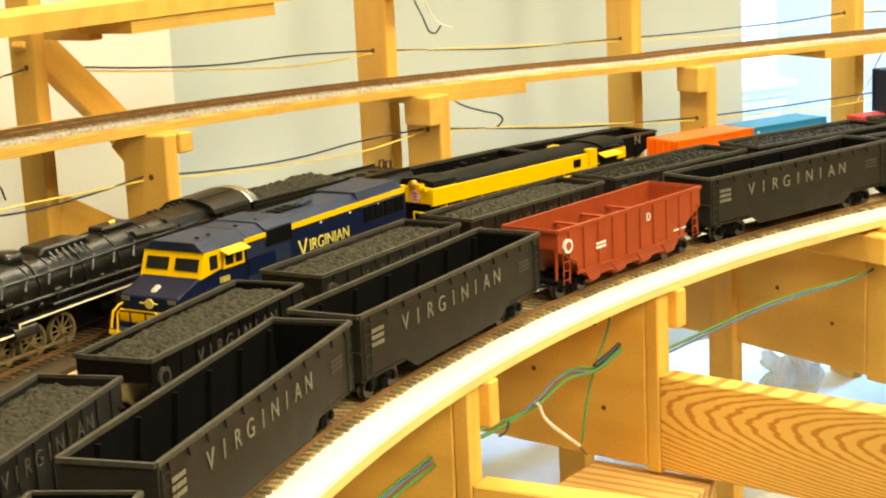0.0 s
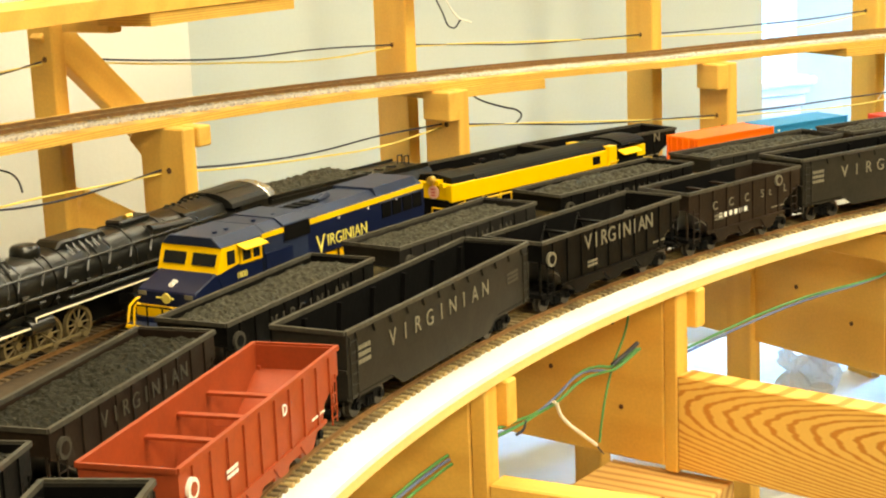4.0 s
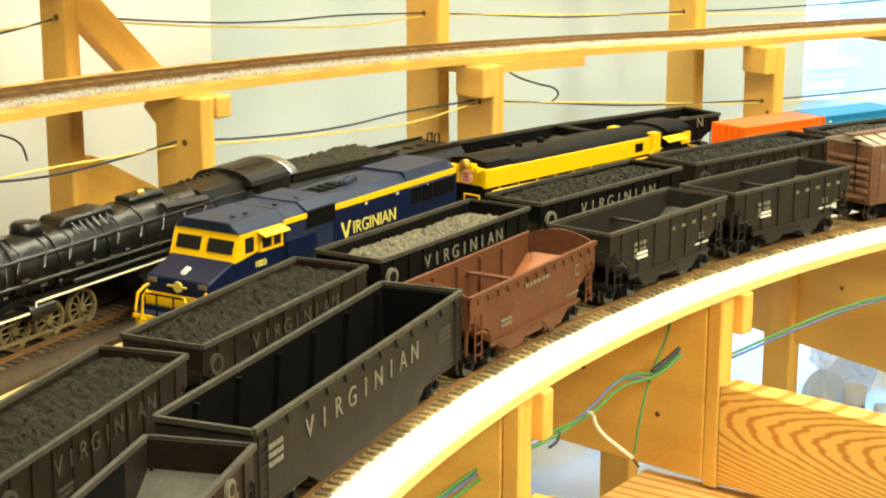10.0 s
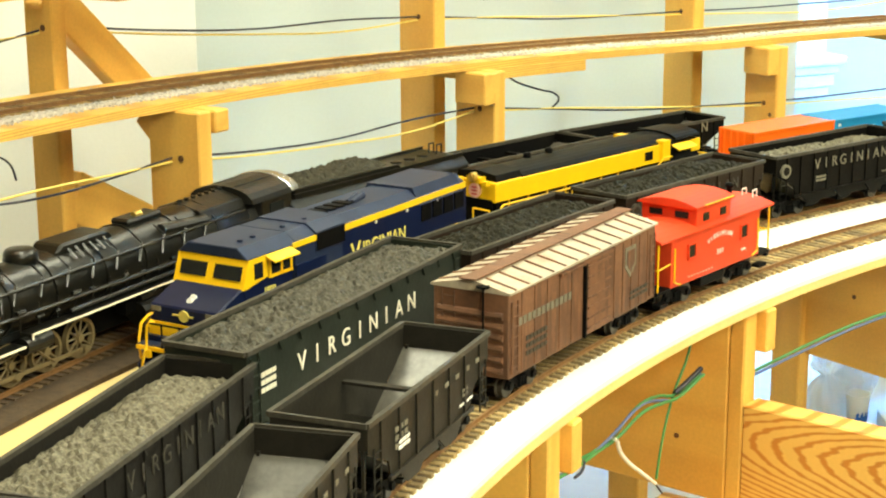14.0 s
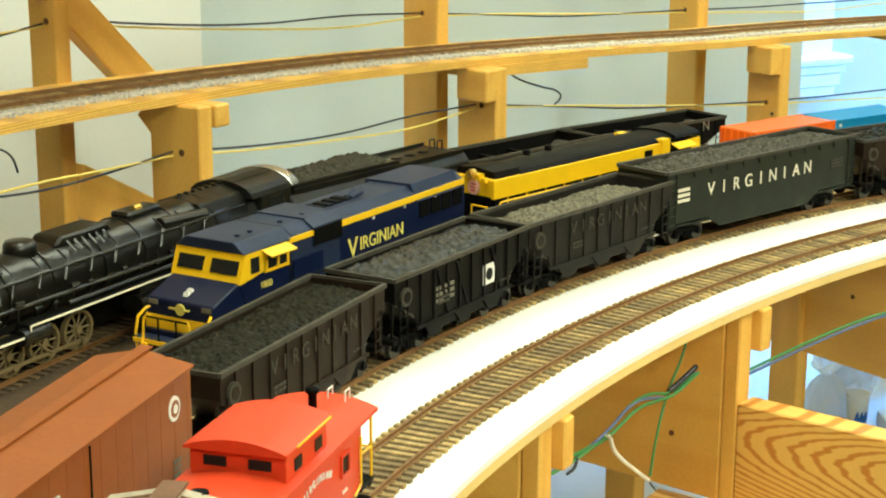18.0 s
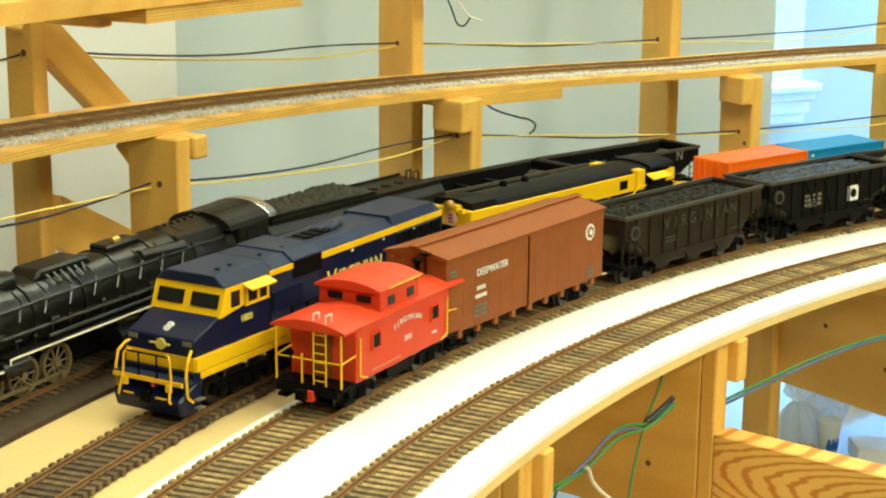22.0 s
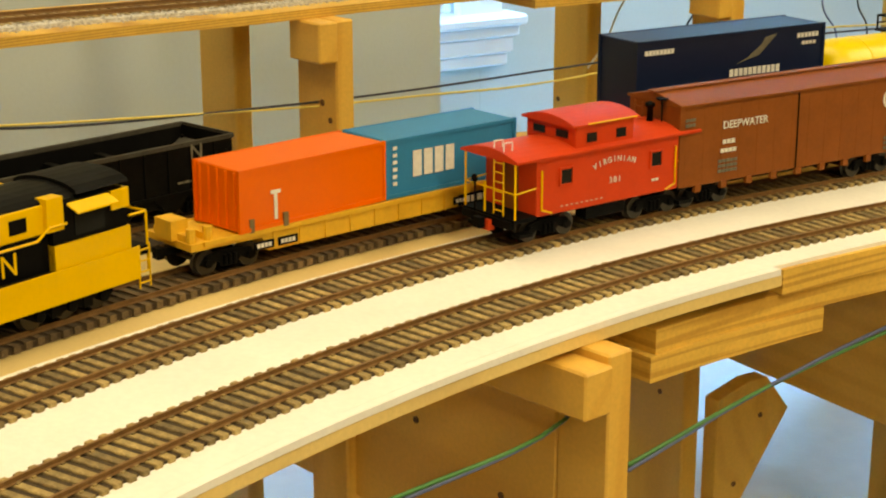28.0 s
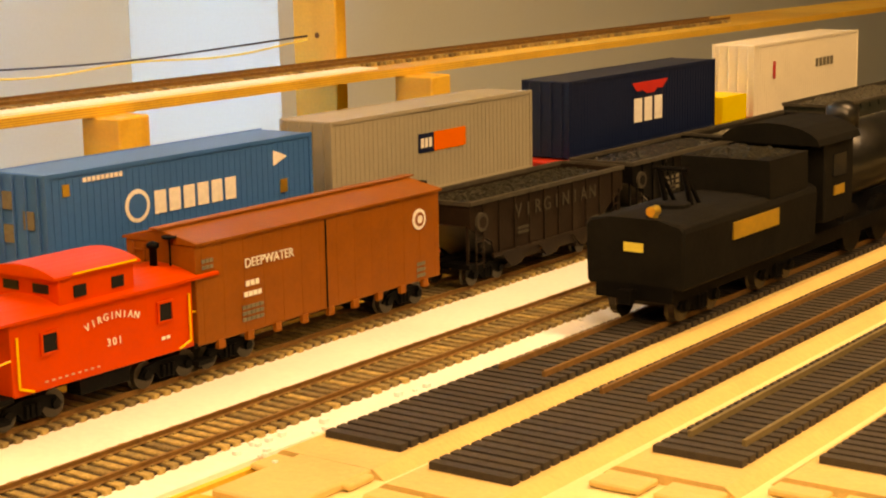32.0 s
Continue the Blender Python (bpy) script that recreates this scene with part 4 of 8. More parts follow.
# grey wall with a daylit bay; y runs towards the curve
BACK, BY0, BY1 = 2.95, -1.50, -0.175
OY0, OY1, SILL, HEAD = -0.43, 0.30, -0.03, 1.05
slab("wall_window_side", WALL, WALL + 0.05, BY1, 6.0, FLOOR, 1.5, ROOM, wall_m, "pale grey painted wall behind the layout", "wall")
slab("wall_window_side", WALL, BACK + 0.1, -9.0, BY0, FLOOR, 1.5, ROOM, wall_m, "pale grey painted wall beyond the bay", "wall")
slab("wall_bay_end", WALL + 0.0502, BACK + 0.1, 0.52, 0.62, FLOOR, 1.5, ROOM, wall_m, "pale end wall of the window bay", "wall")
slab("wall_bay", BACK, BACK + 0.1, BY0 + 0.001, OY0, FLOOR, 1.5, ROOM, wall_m, "pale bay wall washed in blue daylight", "wall")
slab("wall_bay", BACK, BACK + 0.1, OY0 + 0.0005, 0.5195, FLOOR, SILL, ROOM, wall_m, "pale bay wall under the window", "wall")
slab("wall_bay", BACK, BACK + 0.1, OY0 + 0.0005, 0.5195, HEAD, 1.5, ROOM, wall_m, "pale bay wall over the window", "wall")
slab("wall_bay", BACK, BACK + 0.1, OY1, 0.5195, SILL + 0.0005, HEAD - 0.0005, ROOM, wall_m, "pale bay wall beside the window", "wall")
win = tagged(empty("window_1", "white framed sash window with moulded sill and bright daylight", "window"), kind="structure")
win.matrix_world = ROOM
for p, q in ((OY0, OY0 + 0.045), (OY1 - 0.045, OY1)):
    cuboid("window_frame", BACK + 0.02, BACK + 0.07, p, q, SILL, HEAD, trim_m, win, bevel=0.004)
    cuboid("window_casing", BACK - 0.016, BACK - 0.0005, p - 0.03, q + 0.005, SILL, HEAD + 0.04, trim_m, win, bevel=0.004)
for p in (OY0 + 0.12, OY0 + 0.24, OY0 + 0.42, OY0 + 0.56):
    cuboid("glazing_bar", BACK + 0.035, BACK + 0.05, p - 0.007, p + 0.007, SILL + 0.04, HEAD, trim_m, win, bevel=0.002)
for z in (SILL, SILL + 0.26, SILL + 0.52, SILL + 0.78, HEAD - 0.04):
    cuboid("sash_bar", BACK + 0.03, BACK + 0.055, OY0, OY1, z, z + 0.022 + 0.018 * (z in (SILL, HEAD - 0.04)), trim_m, win, bevel=0.003)
cuboid("window_sill", BACK - 0.055, BACK + 0.02, OY0 - 0.05, OY1 + 0.05, SILL - 0.002, SILL + 0.014, trim_m, win, bevel=0.004)
for k, (d, z0, z1) in enumerate(((0.040, -0.020, -0.0022), (0.030, -0.046, -0.0203), (0.020, -0.066, -0.0463))):
    cuboid("sill_moulding", BACK - d, BACK - 0.0005, OY0 - 0.045 + 0.004 * k, OY1 + 0.04, SILL + z0, SILL + z1, trim_m, win, bevel=0.003)
# frames with glowing panes, added on solid wall around the unseen bay lamps
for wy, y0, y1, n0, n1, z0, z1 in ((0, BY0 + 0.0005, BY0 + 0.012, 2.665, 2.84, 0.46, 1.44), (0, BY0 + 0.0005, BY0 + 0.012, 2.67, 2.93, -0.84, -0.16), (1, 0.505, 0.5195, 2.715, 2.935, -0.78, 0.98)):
    side = tagged(empty("lamp_frame", "added white frame and glowing pane at an unseen bay lamp", "window"), kind="structure")
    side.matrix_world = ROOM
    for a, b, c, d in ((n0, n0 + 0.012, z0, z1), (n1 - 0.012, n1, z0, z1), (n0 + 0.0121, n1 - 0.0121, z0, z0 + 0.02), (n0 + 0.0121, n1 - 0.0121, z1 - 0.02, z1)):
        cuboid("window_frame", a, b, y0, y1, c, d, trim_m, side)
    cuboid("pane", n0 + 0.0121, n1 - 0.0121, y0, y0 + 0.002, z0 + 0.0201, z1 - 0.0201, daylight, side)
pane = cuboid("pane", BACK + 0.041, BACK + 0.043, OY0, OY1, SILL, HEAD, pane_m, win)
pane.visible_shadow = False
slab("backdrop", BACK + 0.6, BACK + 0.61, -3.0, 2.6, FLOOR, 2.2, ROOM, daylight, "bright blue daylight outside the window", "daylight")
for x0, x1, y0, y1, lab in ((-6.1, -6, -9, 6, "far wall of the layout room"), (-6, 7, 6, 6.1, "side wall of the layout room"), (-6, 7, -9.1, -9, "end wall of the layout room")):
    slab("wall_room", x0, x1, y0, y1, FLOOR, 1.5, ROOM, wall_m, lab, "wall")
# wall pier that stands out at the left of the curve, paler than the wall
slab("wall_pier", 2.40, WALL - 0.002, 0.957, 2.3, FLOOR, 1.5, ROOM, pier_m, "paler wall pier beside the curve", "wall")
for k, (x, y) in enumerate(((0.2, 0.4), (1.4, -0.6), (0.78, 1.80), (-1.6, 0.6), (2.0, 1.2))):
    f = tagged(empty("ceiling_light", "white fluorescent ceiling fixture", "lamp", "ceiling lights"))
    f.matrix_world = pose(x, y, 1.46, 0, 0, 25)
    cuboid("fixture_body", -0.62, 0.62, -0.14, 0.14, 0.0, 0.04, trim_m, f, bevel=0.006)

# ---- benchwork ----


def board(name, x0, x1, y0, y1, z0, z1, m, material, label, cat="post", screws=(), bevel=0.0015, group=""):
    o = part(name, box(B(), x0, x1, y0, y1, z0, z1), material, bevel=bevel)
    o.matrix_world = m
    tagged(o, label, cat, group, "structure")
    for x, y, z, d in screws:
        bm = B()
        q = Vector((x, y, z))
        rod(bm, q - Vector(d) * 0.001, q + Vector(d) * 0.0007, 0.0028, 8)
        part("screw", bm, hole_m, o)
    return o


def radial(x, y):
    """Local x points outwards, y along the line towards the left."""
    a = math.atan2(y, x) if math.atan2(y, x) > PHI else PHI
    return Matrix.Translation((x, y, 0)) @ Matrix.Rotation(a, 4, "Z")


# risers under the upper deck, with a block beside each
for k, (x, y) in enumerate(((1.157, 1.848), (1.519, 1.565), (1.831, 1.184), (2.052, 0.768), (2.285, 0.290), (2.47, -0.1))):
    m = radial(x, y)
    hole = (0.113, 0.099, 0.054, 0.066, 0.066, 0.066)[k]
    top = 0.1288 + climb((math.pi / 2 - math.atan2(y, x)) * RU)
    board("riser_post", -0.030, 0.030, -0.0095, 0.0095, -0.20, top, m, pine_v, "yellow pine riser post carrying the upper deck", screws=((-0.02, 0.0097, 0.04, (0, 1, 0)), (0.015, 0.0097, -0.03, (0, 1, 0))), group="riser posts")
    y0, y1 = (0.0100, 0.030) if k else (-0.030, -0.0100)
    board("riser_block", -0.034, 0.012, y0, y1, top - (0.0355 if k else 0.021), top, m, pine_h, "short pine block screwed to a riser post", "block", group="riser blocks")
    bm = B()
    rod(bm, (-0.008, 0.0094, hole), (-0.008, 0.0101, hole), 0.0032, 12)
    o = part("wire_hole", bm, hole_m)
    o.matrix_world = m
    tagged(o, "drilled wire hole in a riser post", "hole", kind="structure")
board("long_riser_block", 2.178, 2.40, -0.540, -0.464, 0.095, 0.1288, ROOM, pine_h, "long pine block under the upper deck", "block")
# tall posts by the wall
for k, (x, y) in enumerate(((1.230, 1.981), (1.682, 1.632), (1.967, 1.274), (2.172, 0.892), (2.395, 0.430), (2.62, -0.05))):
    m = radial(x, y)
    hole = (0.224, 0.184, 0.159, 0.165, 0.165, 0.165)[k]
    board("wall_post", -0.031 if k else -0.016, 0.031 if k else 0.020, -0.0095, 0.0095, FLOOR if k else -0.6, 0.9, m, pine_v, "tall yellow pine post beside the wall", screws=((0.02, 0.0097, -0.02, (0, 1, 0)),), group="wall posts")
    bm = B()
    rod(bm, (-0.004, 0.0094, hole), (-0.004, 0.0101, hole), 0.0032, 12)
    o = part("wire_hole", bm, hole_m)
    o.matrix_world = m
    tagged(o, "drilled wire hole in a tall post", "hole", kind="structure")
    board("wall_cleat", -0.10, -0.0315, -0.0095, 0.0095, 0.253, 0.2747, m, pine_h, "pine cleat under the third level shelf", "cleat")


def strut(name, p, q, w, t, material, label, up=(0, 0, 1)):
    p, q = Vector(p), Vector(q)
    d = (q - p)
    L = d.length
    xa = d.normalized()
    ya = Vector(up).cross(xa).normalized()
    za = xa.cross(ya)
    m = Matrix((xa, ya, za)).transposed().to_4x4()
    m.translation = p
    return board(name, 0, L, -t / 2, t / 2, -w / 2, w / 2, m, material, label, "brace")


strut("diagonal_brace", (1.2300, 1.9850, 0.2600), (1.3446, 1.9090, 0.1344), 0.037, 0.019, pine_h, "diagonal pine brace rising to the wall post")
strut("brace_foot", (1.1776, 1.8772, 0.1546), (1.1577, 1.8455, 0.1174), 0.034, 0.019, pine_h, "cut foot of a pine brace beside the riser")
strut("low_brace", (1.2475, 1.9738, 0.058), (1.3464, 1.9077, -0.006), 0.05, 0.019, pine_h, "low diagonal pine brace behind the engine")

# joists under the lower deck, each with a front post, a block and an inner beam
JOISTS = [(x, None) for x in (73.2, 62.5, 50.6, 35.7)]
for k, (az, _) in enumerate(JOISTS):
    a = radians(az)
    m = Matrix.Rotation(a, 4, "Z")
    lab = "wide pine joist set on edge under the deck"
    if az < 40:
        m = m @ pose(0, 0.0385, 0)
    board("deck_joist", 1.738, 2.32, -0.0095, 0.0095, -0.205, -0.0202, m, pine_h, lab, "joist", screws=((1.79, 0.0097, -0.15, (0, 1, 0)), (1.80, 0.0097, -0.06, (0, 1, 0)), (1.88, 0.0097, -0.12, (0, 1, 0))), group="deck joists")
    board("front_post", 1.722 if az > 40 else 1.692, 1.7375, -0.0125, 0.0095, -0.21, -0.0200, m, pine_v, "short pine post under the deck edge", group="front posts")
    if az < 40:
        board("front_block", 1.688, 1.900, 0.0100, 0.036, -0.058, -0.0255, m, pine_h, "pine cleat along the side of a joist", "block", group="front blocks")
        continue
    board("front_block", 1.712, 1.752, -0.030, -0.0130, -0.060, -0.0200, m, pine_h, "small pine block beside a front post", "block", group="front blocks")
    board("inner_beam", 1.0, 1.7215, -0.018, 0.0095, -0.205, -0.105, m, beam_m if az < 55 else pine_h, "heavy pine beam with bold flat sawn grain", "beam", group="inner beams")
a0 = pose(0, 0, 0) @ Matrix.Rotation(PHI, 4, "Z")
for y, L in ((-0.122, 0.6), (-0.44, 0.6), (-1.1, 0.6)):
    board("deck_joist", 1.738, 2.32, y - 0.0095, y + 0.0095, -0.222, -0.030, a0, pine_h, "wide pine joist set on edge under the deck", "joist", group="deck joists")
    if y > -0.3:
        board("front_post", 1.716, 1.7375, y - 0.019, y + 0.016, -0.30, -0.029, a0, pine_v, "short pine post under the deck edge", group="front posts")
        board("front_block", 1.706, 1.752, y - 0.047, y - 0.0195, -0.072, -0.0295, a0, pine_h, "small pine block beside a front post", "block", group="front blocks")
        board("inner_beam", 1.0, 1.7155, y - 0.060, y - 0.0195, -0.235, -0.132, a0, pine_h, "heavy pine beam below the deck", "beam", group="inner beams")
# cross pieces below
for az in (56.0,):
    m = Matrix.Rotation(radians(az), 4, "Z")
    board("lower_rail", 1.66, 1.80, -0.17, 0.17, -0.232, -0.2135, m, pine_grain, "flat pine rail with screws under the joists", "rail", screws=((1.70, 0.05, -0.2133, (0, 0, 1)), (1.69, -0.03, -0.2133, (0, 0, 1)), (1.72, 0.0, -0.2133, (0, 0, 1)), (1.70, -0.09, -0.2133, (0, 0, 1))))
for k, (x, y) in enumerate(((1.42, 1.40), (1.575, 1.19), (1.86, 0.62))):
    board("back_leg", -0.022, 0.022, -0.0095, 0.0095, FLOOR, -0.03, radial(x, y), pine_v, "pine leg under the back of the deck", "leg", screws=((-0.01, 0.0097, -0.28, (0, 1, 0)),), group="legs")
board("inner_post", 2.0, 2.085, -0.050, -0.030, FLOOR, -0.0300, a0, pine_v, "pine post with screw holes behind the deck edge", "post", screws=((2.03, -0.0298, -0.16, (0, 1, 0)), (2.035, -0.0298, -0.24, (0, 1, 0)), (2.05, -0.0298, -0.20, (0, 1, 0))))
bm = prism_x(B(), [(-0.0505, -0.345), (-0.0505, -0.235), (-0.090, -0.2225), (-0.112, -0.2225), (-0.142, -0.260), (-0.085, -0.345)], 1.975, 1.994)
o = part("knee_brace", bm, pine_h, bevel=0.001)
o.matrix_world = a0
tagged(o, "slanting pine knee brace below the deck", "brace", kind="structure")
for y, z in ((-0.075, -0.325), (-0.105, -0.26)):
    bm = B()
    rod(bm, (1.9742, y, z), (1.976, y, z), 0.0028, 8)
    part("screw", bm, hole_m, o)

# ---- track ----
TIE = 0.0099


def track(name, r, z, s0, s1, near0, near1, label, material, singles=True, graded=False):
    tr = tagged(empty(name, label, "track"), kind="structure")
    for g in (-0.0165, 0.0165):
        bm = B()
        n = int((s1 - s0) / 0.03)
        rows_ = []
        for i in range(n + 1):
            s = s0 + (s1 - s0) * i / n
            x, y, h = spot(r, s)
            up = climb(s) if graded else 0.0
            ux, uy = -math.sin(h), math.cos(h)
            rows_.append([bm.verts.new((x + ux * (g + o), y + uy * (g + o), z + q + up)) for o, q in ((-0.0016, -0.0035), (-0.0016, -0.0030), (-0.0005, -0.0026), (-0.0005, -0.0012), (-0.0009, -0.0009), (-0.0009, 0), (0.0009, 0), (0.0009, -0.0009), (0.0005, -0.0012), (0.0005, -0.0026), (0.0016, -0.0030), (0.0016, -0.0035))])
        for a, b in zip(rows_, rows_[1:]):
            for k in range(12):
                j = (k + 1) % 12
                bm.faces.new((a[k], a[j], b[j], b[k]))
        part("rail", bm, rail_m, tr)
    base = None
    rest_v, rest_f = [], []
    rr = random.Random(int(r * 1000))
    count = int((s1 - s0) / TIE)
    for i in range(count):
        s = s0 + i * TIE
        x, y, h = spot(r, s)
        turn = math.degrees(h) + rr.uniform(-1.2, 1.2)
        off = rr.uniform(-0.0008, 0.0008)
        mm = pose(x, y, z + (climb(s) if graded else 0.0), 0, 0, turn) @ pose(0, off, 0)
        if singles and near0 <= s <= near1:
            if base is None:
                bm = box(B(), -0.0026, 0.0026, -0.0268, 0.0268, -0.0085, -0.0035)
                bmesh.ops.bevel(bm, geom=[e for e in bm.edges], offset=0.0005, segments=1, affect="EDGES")
                for g in (-0.0165, 0.0165):
                    for e in (-0.0028, 0.0028):
                        box(bm, -0.0012, 0.0012, g + e - 0.0007, g + e + 0.0007, -0.0036, -0.0026)
                base = part("tie", bm, material, tr)
                base.matrix_basis = mm
            else:
                again(base, "tie", mm, tr)
        else:
            b = len(rest_v)
            for zz in (-0.0085, -0.0035):
                for px, py in ((-0.0026, -0.0268), (0.0026, -0.0268), (0.0026, 0.0268), (-0.0026, 0.0268)):
                    rest_v.append(mm @ Vector((px, py, zz)))
            rest_f += [tuple(b + q for q in f) for f in ((3, 2, 1, 0), (4, 5, 6, 7), (0, 1, 5, 4), (1, 2, 6, 5), (2, 3, 7, 6), (3, 0, 4, 7))]
    if rest_v:
        me = bpy.data.meshes.new("ties")
        me.from_pydata([tuple(v) for v in rest_v], [], rest_f)
        me.materials.append(material)
        o = new("ties", me)
        o.parent = tr
        o["kind"] = "stuff"
    return tr


# ---- parked engines ----


def rails_of(bm, pts, r=0.0008):
    for p, q in zip(pts, pts[1:]):
        rod(bm, p, q, r, 5)


def six_wheel(parent, x):
    bm = B()
    prism(bm, [(-0.038, 0.010), (-0.034, 0.017), (0.034, 0.017), (0.038, 0.010), (0.030, 0.006), (0.022, 0.010), (0.010, 0.006), (0.002, 0.010), (-0.010, 0.006), (-0.022, 0.010), (-0.030, 0.006)], -0.0265, -0.0225)
    for dx in (-0.028, 0, 0.028):
        rod(bm, (dx, -0.029, 0.010), (dx, -0.0225, 0.010), 0.004, 10)
    for dx in (-0.014, 0.014):
        box(bm, dx - 0.004, dx + 0.004, -0.028, -0.0265, 0.006, 0.015)
    o = part("truck_frame", bm, frame_m, parent)
    o.matrix_basis = pose(x, 0, 0)
    p = again(o, "truck_frame", pose(x, 0, 0, 0, 0, 180), parent)
    w = None
    for dx in (-0.028, 0, 0.028):
        bm = lathe(B(), [(0.003, -0.0205), (0.0105, -0.0205), (0.0105, -0.0165), (0.0118, -0.0155), (0.003, -0.0145), (0.003, 0.0145), (0.0118, 0.0155), (0.0105, 0.0165), (0.0105, 0.0205), (0.003, 0.0205)], 16, "y")
        o = part("wheelset", bm, wheel_m, parent)
        o.matrix_basis = pose(x + dx, 0, 0.0105)


def blue_engine():
    """A road diesel whose cab is at its -x end."""
    e = empty("diesel_locomotive", "navy blue and yellow diesel engine with wide cab", "locomotive")
    L = 0.38
    a = -L / 2
    cuboid("walkway", a + 0.004, L / 2 - 0.004, -0.032, 0.032, 0.028, 0.034, blue_m, e)
    cuboid("sill_stripe", a + 0.012, L / 2 - 0.01, -0.0328, -0.032, 0.0285, 0.0335, yel, e)
    cuboid("fuel_tank", -0.055, 0.055, -0.028, 0.028, 0.009, 0.028, frame_m, e, bevel=0.003)
    # nose and cab
    part("nose", prism(B(), [(a + 0.008, 0.034), (a + 0.008, 0.056), (a + 0.040, 0.068), (a + 0.062, 0.068), (a + 0.062, 0.034)], -0.030, 0.030), blue_m, e, bevel=0.001)
    part("nose_stripe", prism(B(), [(a + 0.0072, 0.034), (a + 0.0072, 0.044), (a + 0.09, 0.044), (a + 0.09, 0.034)], -0.0308, 0.0308), yel, e)
    part("cab", prism(B(), [(a + 0.038, 0.064), (a + 0.046, 0.087), (a + 0.098, 0.087), (a + 0.098, 0.034), (a + 0.05, 0.034)], -0.0305, 0.0305), blue_m, e, bevel=0.0008)
    part("cab_band", prism(B(), [(a + 0.0365, 0.066), (a + 0.0442, 0.0862), (a + 0.066, 0.0862), (a + 0.066, 0.070), (a + 0.040, 0.066)], -0.0313, 0.0313), yel, e)
    for y0, y1 in ((-0.0275, -0.0035), (0.0035, 0.0265)):
        bm = B()
        v = [bm.verts.new(p) for p in ((a + 0.0379, y0, 0.0720), (a + 0.0379, y1, 0.0720), (a + 0.0416, y1, 0.0815), (a + 0.0416, y0, 0.0815), (a + 0.0446, y0, 0.0720), (a + 0.0446, y1, 0.0720), (a + 0.0475, y1, 0.0815), (a + 0.0475, y0, 0.0815))]
        for f in ((0, 3, 2, 1), (4, 5, 6, 7), (0, 1, 5, 4), (1, 2, 6, 5), (2, 3, 7, 6), (3, 0, 4, 7)):
            bm.faces.new([v[i] for i in f])
        part("windscreen", bm, glass_m, e)
    for x0, x1 in ((a + 0.050, a + 0.060), (a + 0.070, a + 0.081), (a + 0.084, a + 0.093)):
        cuboid("side_window", x0, x1, -0.0318, -0.029, 0.071, 0.0825, glass_m, e)
    bm = B()
    for x in (a + 0.0685, a + 0.0825, a + 0.0945):
        box(bm, x - 0.0012, x + 0.0012, -0.0322, -0.0305, 0.069, 0.0845)
    box(bm, a + 0.067, a + 0.096, -0.0322, -0.0305, 0.0685, 0.0705)
    part("window_frame", bm, yel, e)
    part("sun_visor", prism_x(B(), [(-0.0305, 0.086), (-0.0305, 0.0848), (-0.040, 0.0815), (-0.040, 0.0825)], a + 0.064, a + 0.095), yel, e)
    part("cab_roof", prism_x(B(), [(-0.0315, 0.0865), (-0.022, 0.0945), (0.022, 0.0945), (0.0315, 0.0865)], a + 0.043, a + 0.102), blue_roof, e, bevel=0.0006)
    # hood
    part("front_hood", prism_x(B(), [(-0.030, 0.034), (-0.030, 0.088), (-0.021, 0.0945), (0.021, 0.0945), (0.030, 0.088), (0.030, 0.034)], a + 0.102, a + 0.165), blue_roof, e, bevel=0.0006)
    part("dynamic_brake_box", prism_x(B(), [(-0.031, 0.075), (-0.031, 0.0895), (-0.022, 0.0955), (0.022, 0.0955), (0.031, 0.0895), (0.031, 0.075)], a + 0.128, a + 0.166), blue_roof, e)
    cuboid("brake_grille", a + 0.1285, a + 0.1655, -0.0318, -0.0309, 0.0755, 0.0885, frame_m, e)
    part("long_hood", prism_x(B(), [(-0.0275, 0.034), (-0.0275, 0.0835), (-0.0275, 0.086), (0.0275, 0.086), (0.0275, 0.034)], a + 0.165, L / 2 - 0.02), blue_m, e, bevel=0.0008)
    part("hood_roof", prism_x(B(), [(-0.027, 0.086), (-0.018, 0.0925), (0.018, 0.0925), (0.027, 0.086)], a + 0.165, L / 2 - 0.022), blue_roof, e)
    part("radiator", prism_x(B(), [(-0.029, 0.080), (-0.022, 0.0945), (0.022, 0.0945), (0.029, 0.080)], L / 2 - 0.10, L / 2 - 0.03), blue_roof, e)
    cuboid("hood_stripe", a + 0.150, L / 2 - 0.022, -0.0282, -0.0275, 0.0815, 0.0865, yel, e)
    cuboid("cab_stripe", a + 0.098, a + 0.150, -0.0312, -0.030, 0.0835, 0.0875, yel, e)
    cuboid("side_panel_dark", a + 0.102, a + 0.14, -0.0316, -0.0300, 0.056, 0.070, blue_m, e)
    cuboid("low_stripe", a + 0.008, a + 0.125, -0.0324, -0.030, 0.034, 0.0435, yel, e)
    for k in range(11):
        x = a + 0.128 + 0.0205 * k
        cuboid("engine_door", x - 0.0004, x + 0.0188, -0.0290, -0.0275, 0.0345, 0.0525 - 0.003 * (k > 6), yel, e)
        cuboid("door_strip", x - 0.0004, x + 0.0188, -0.0294, -0.0289, 0.0385, 0.0425, grey_band, e)
        bm = B()
        rod(bm, (x - 0.0013, -0.0305, 0.030), (x - 0.0013, -0.0305, 0.0535), 0.0009, 6)
        part("stanchion", bm, frame_m, e)
        if k > 6:
            cuboid("door_notch", x + 0.006, x + 0.012, -0.0290, -0.0275, 0.0495, 0.0525, yel, e)
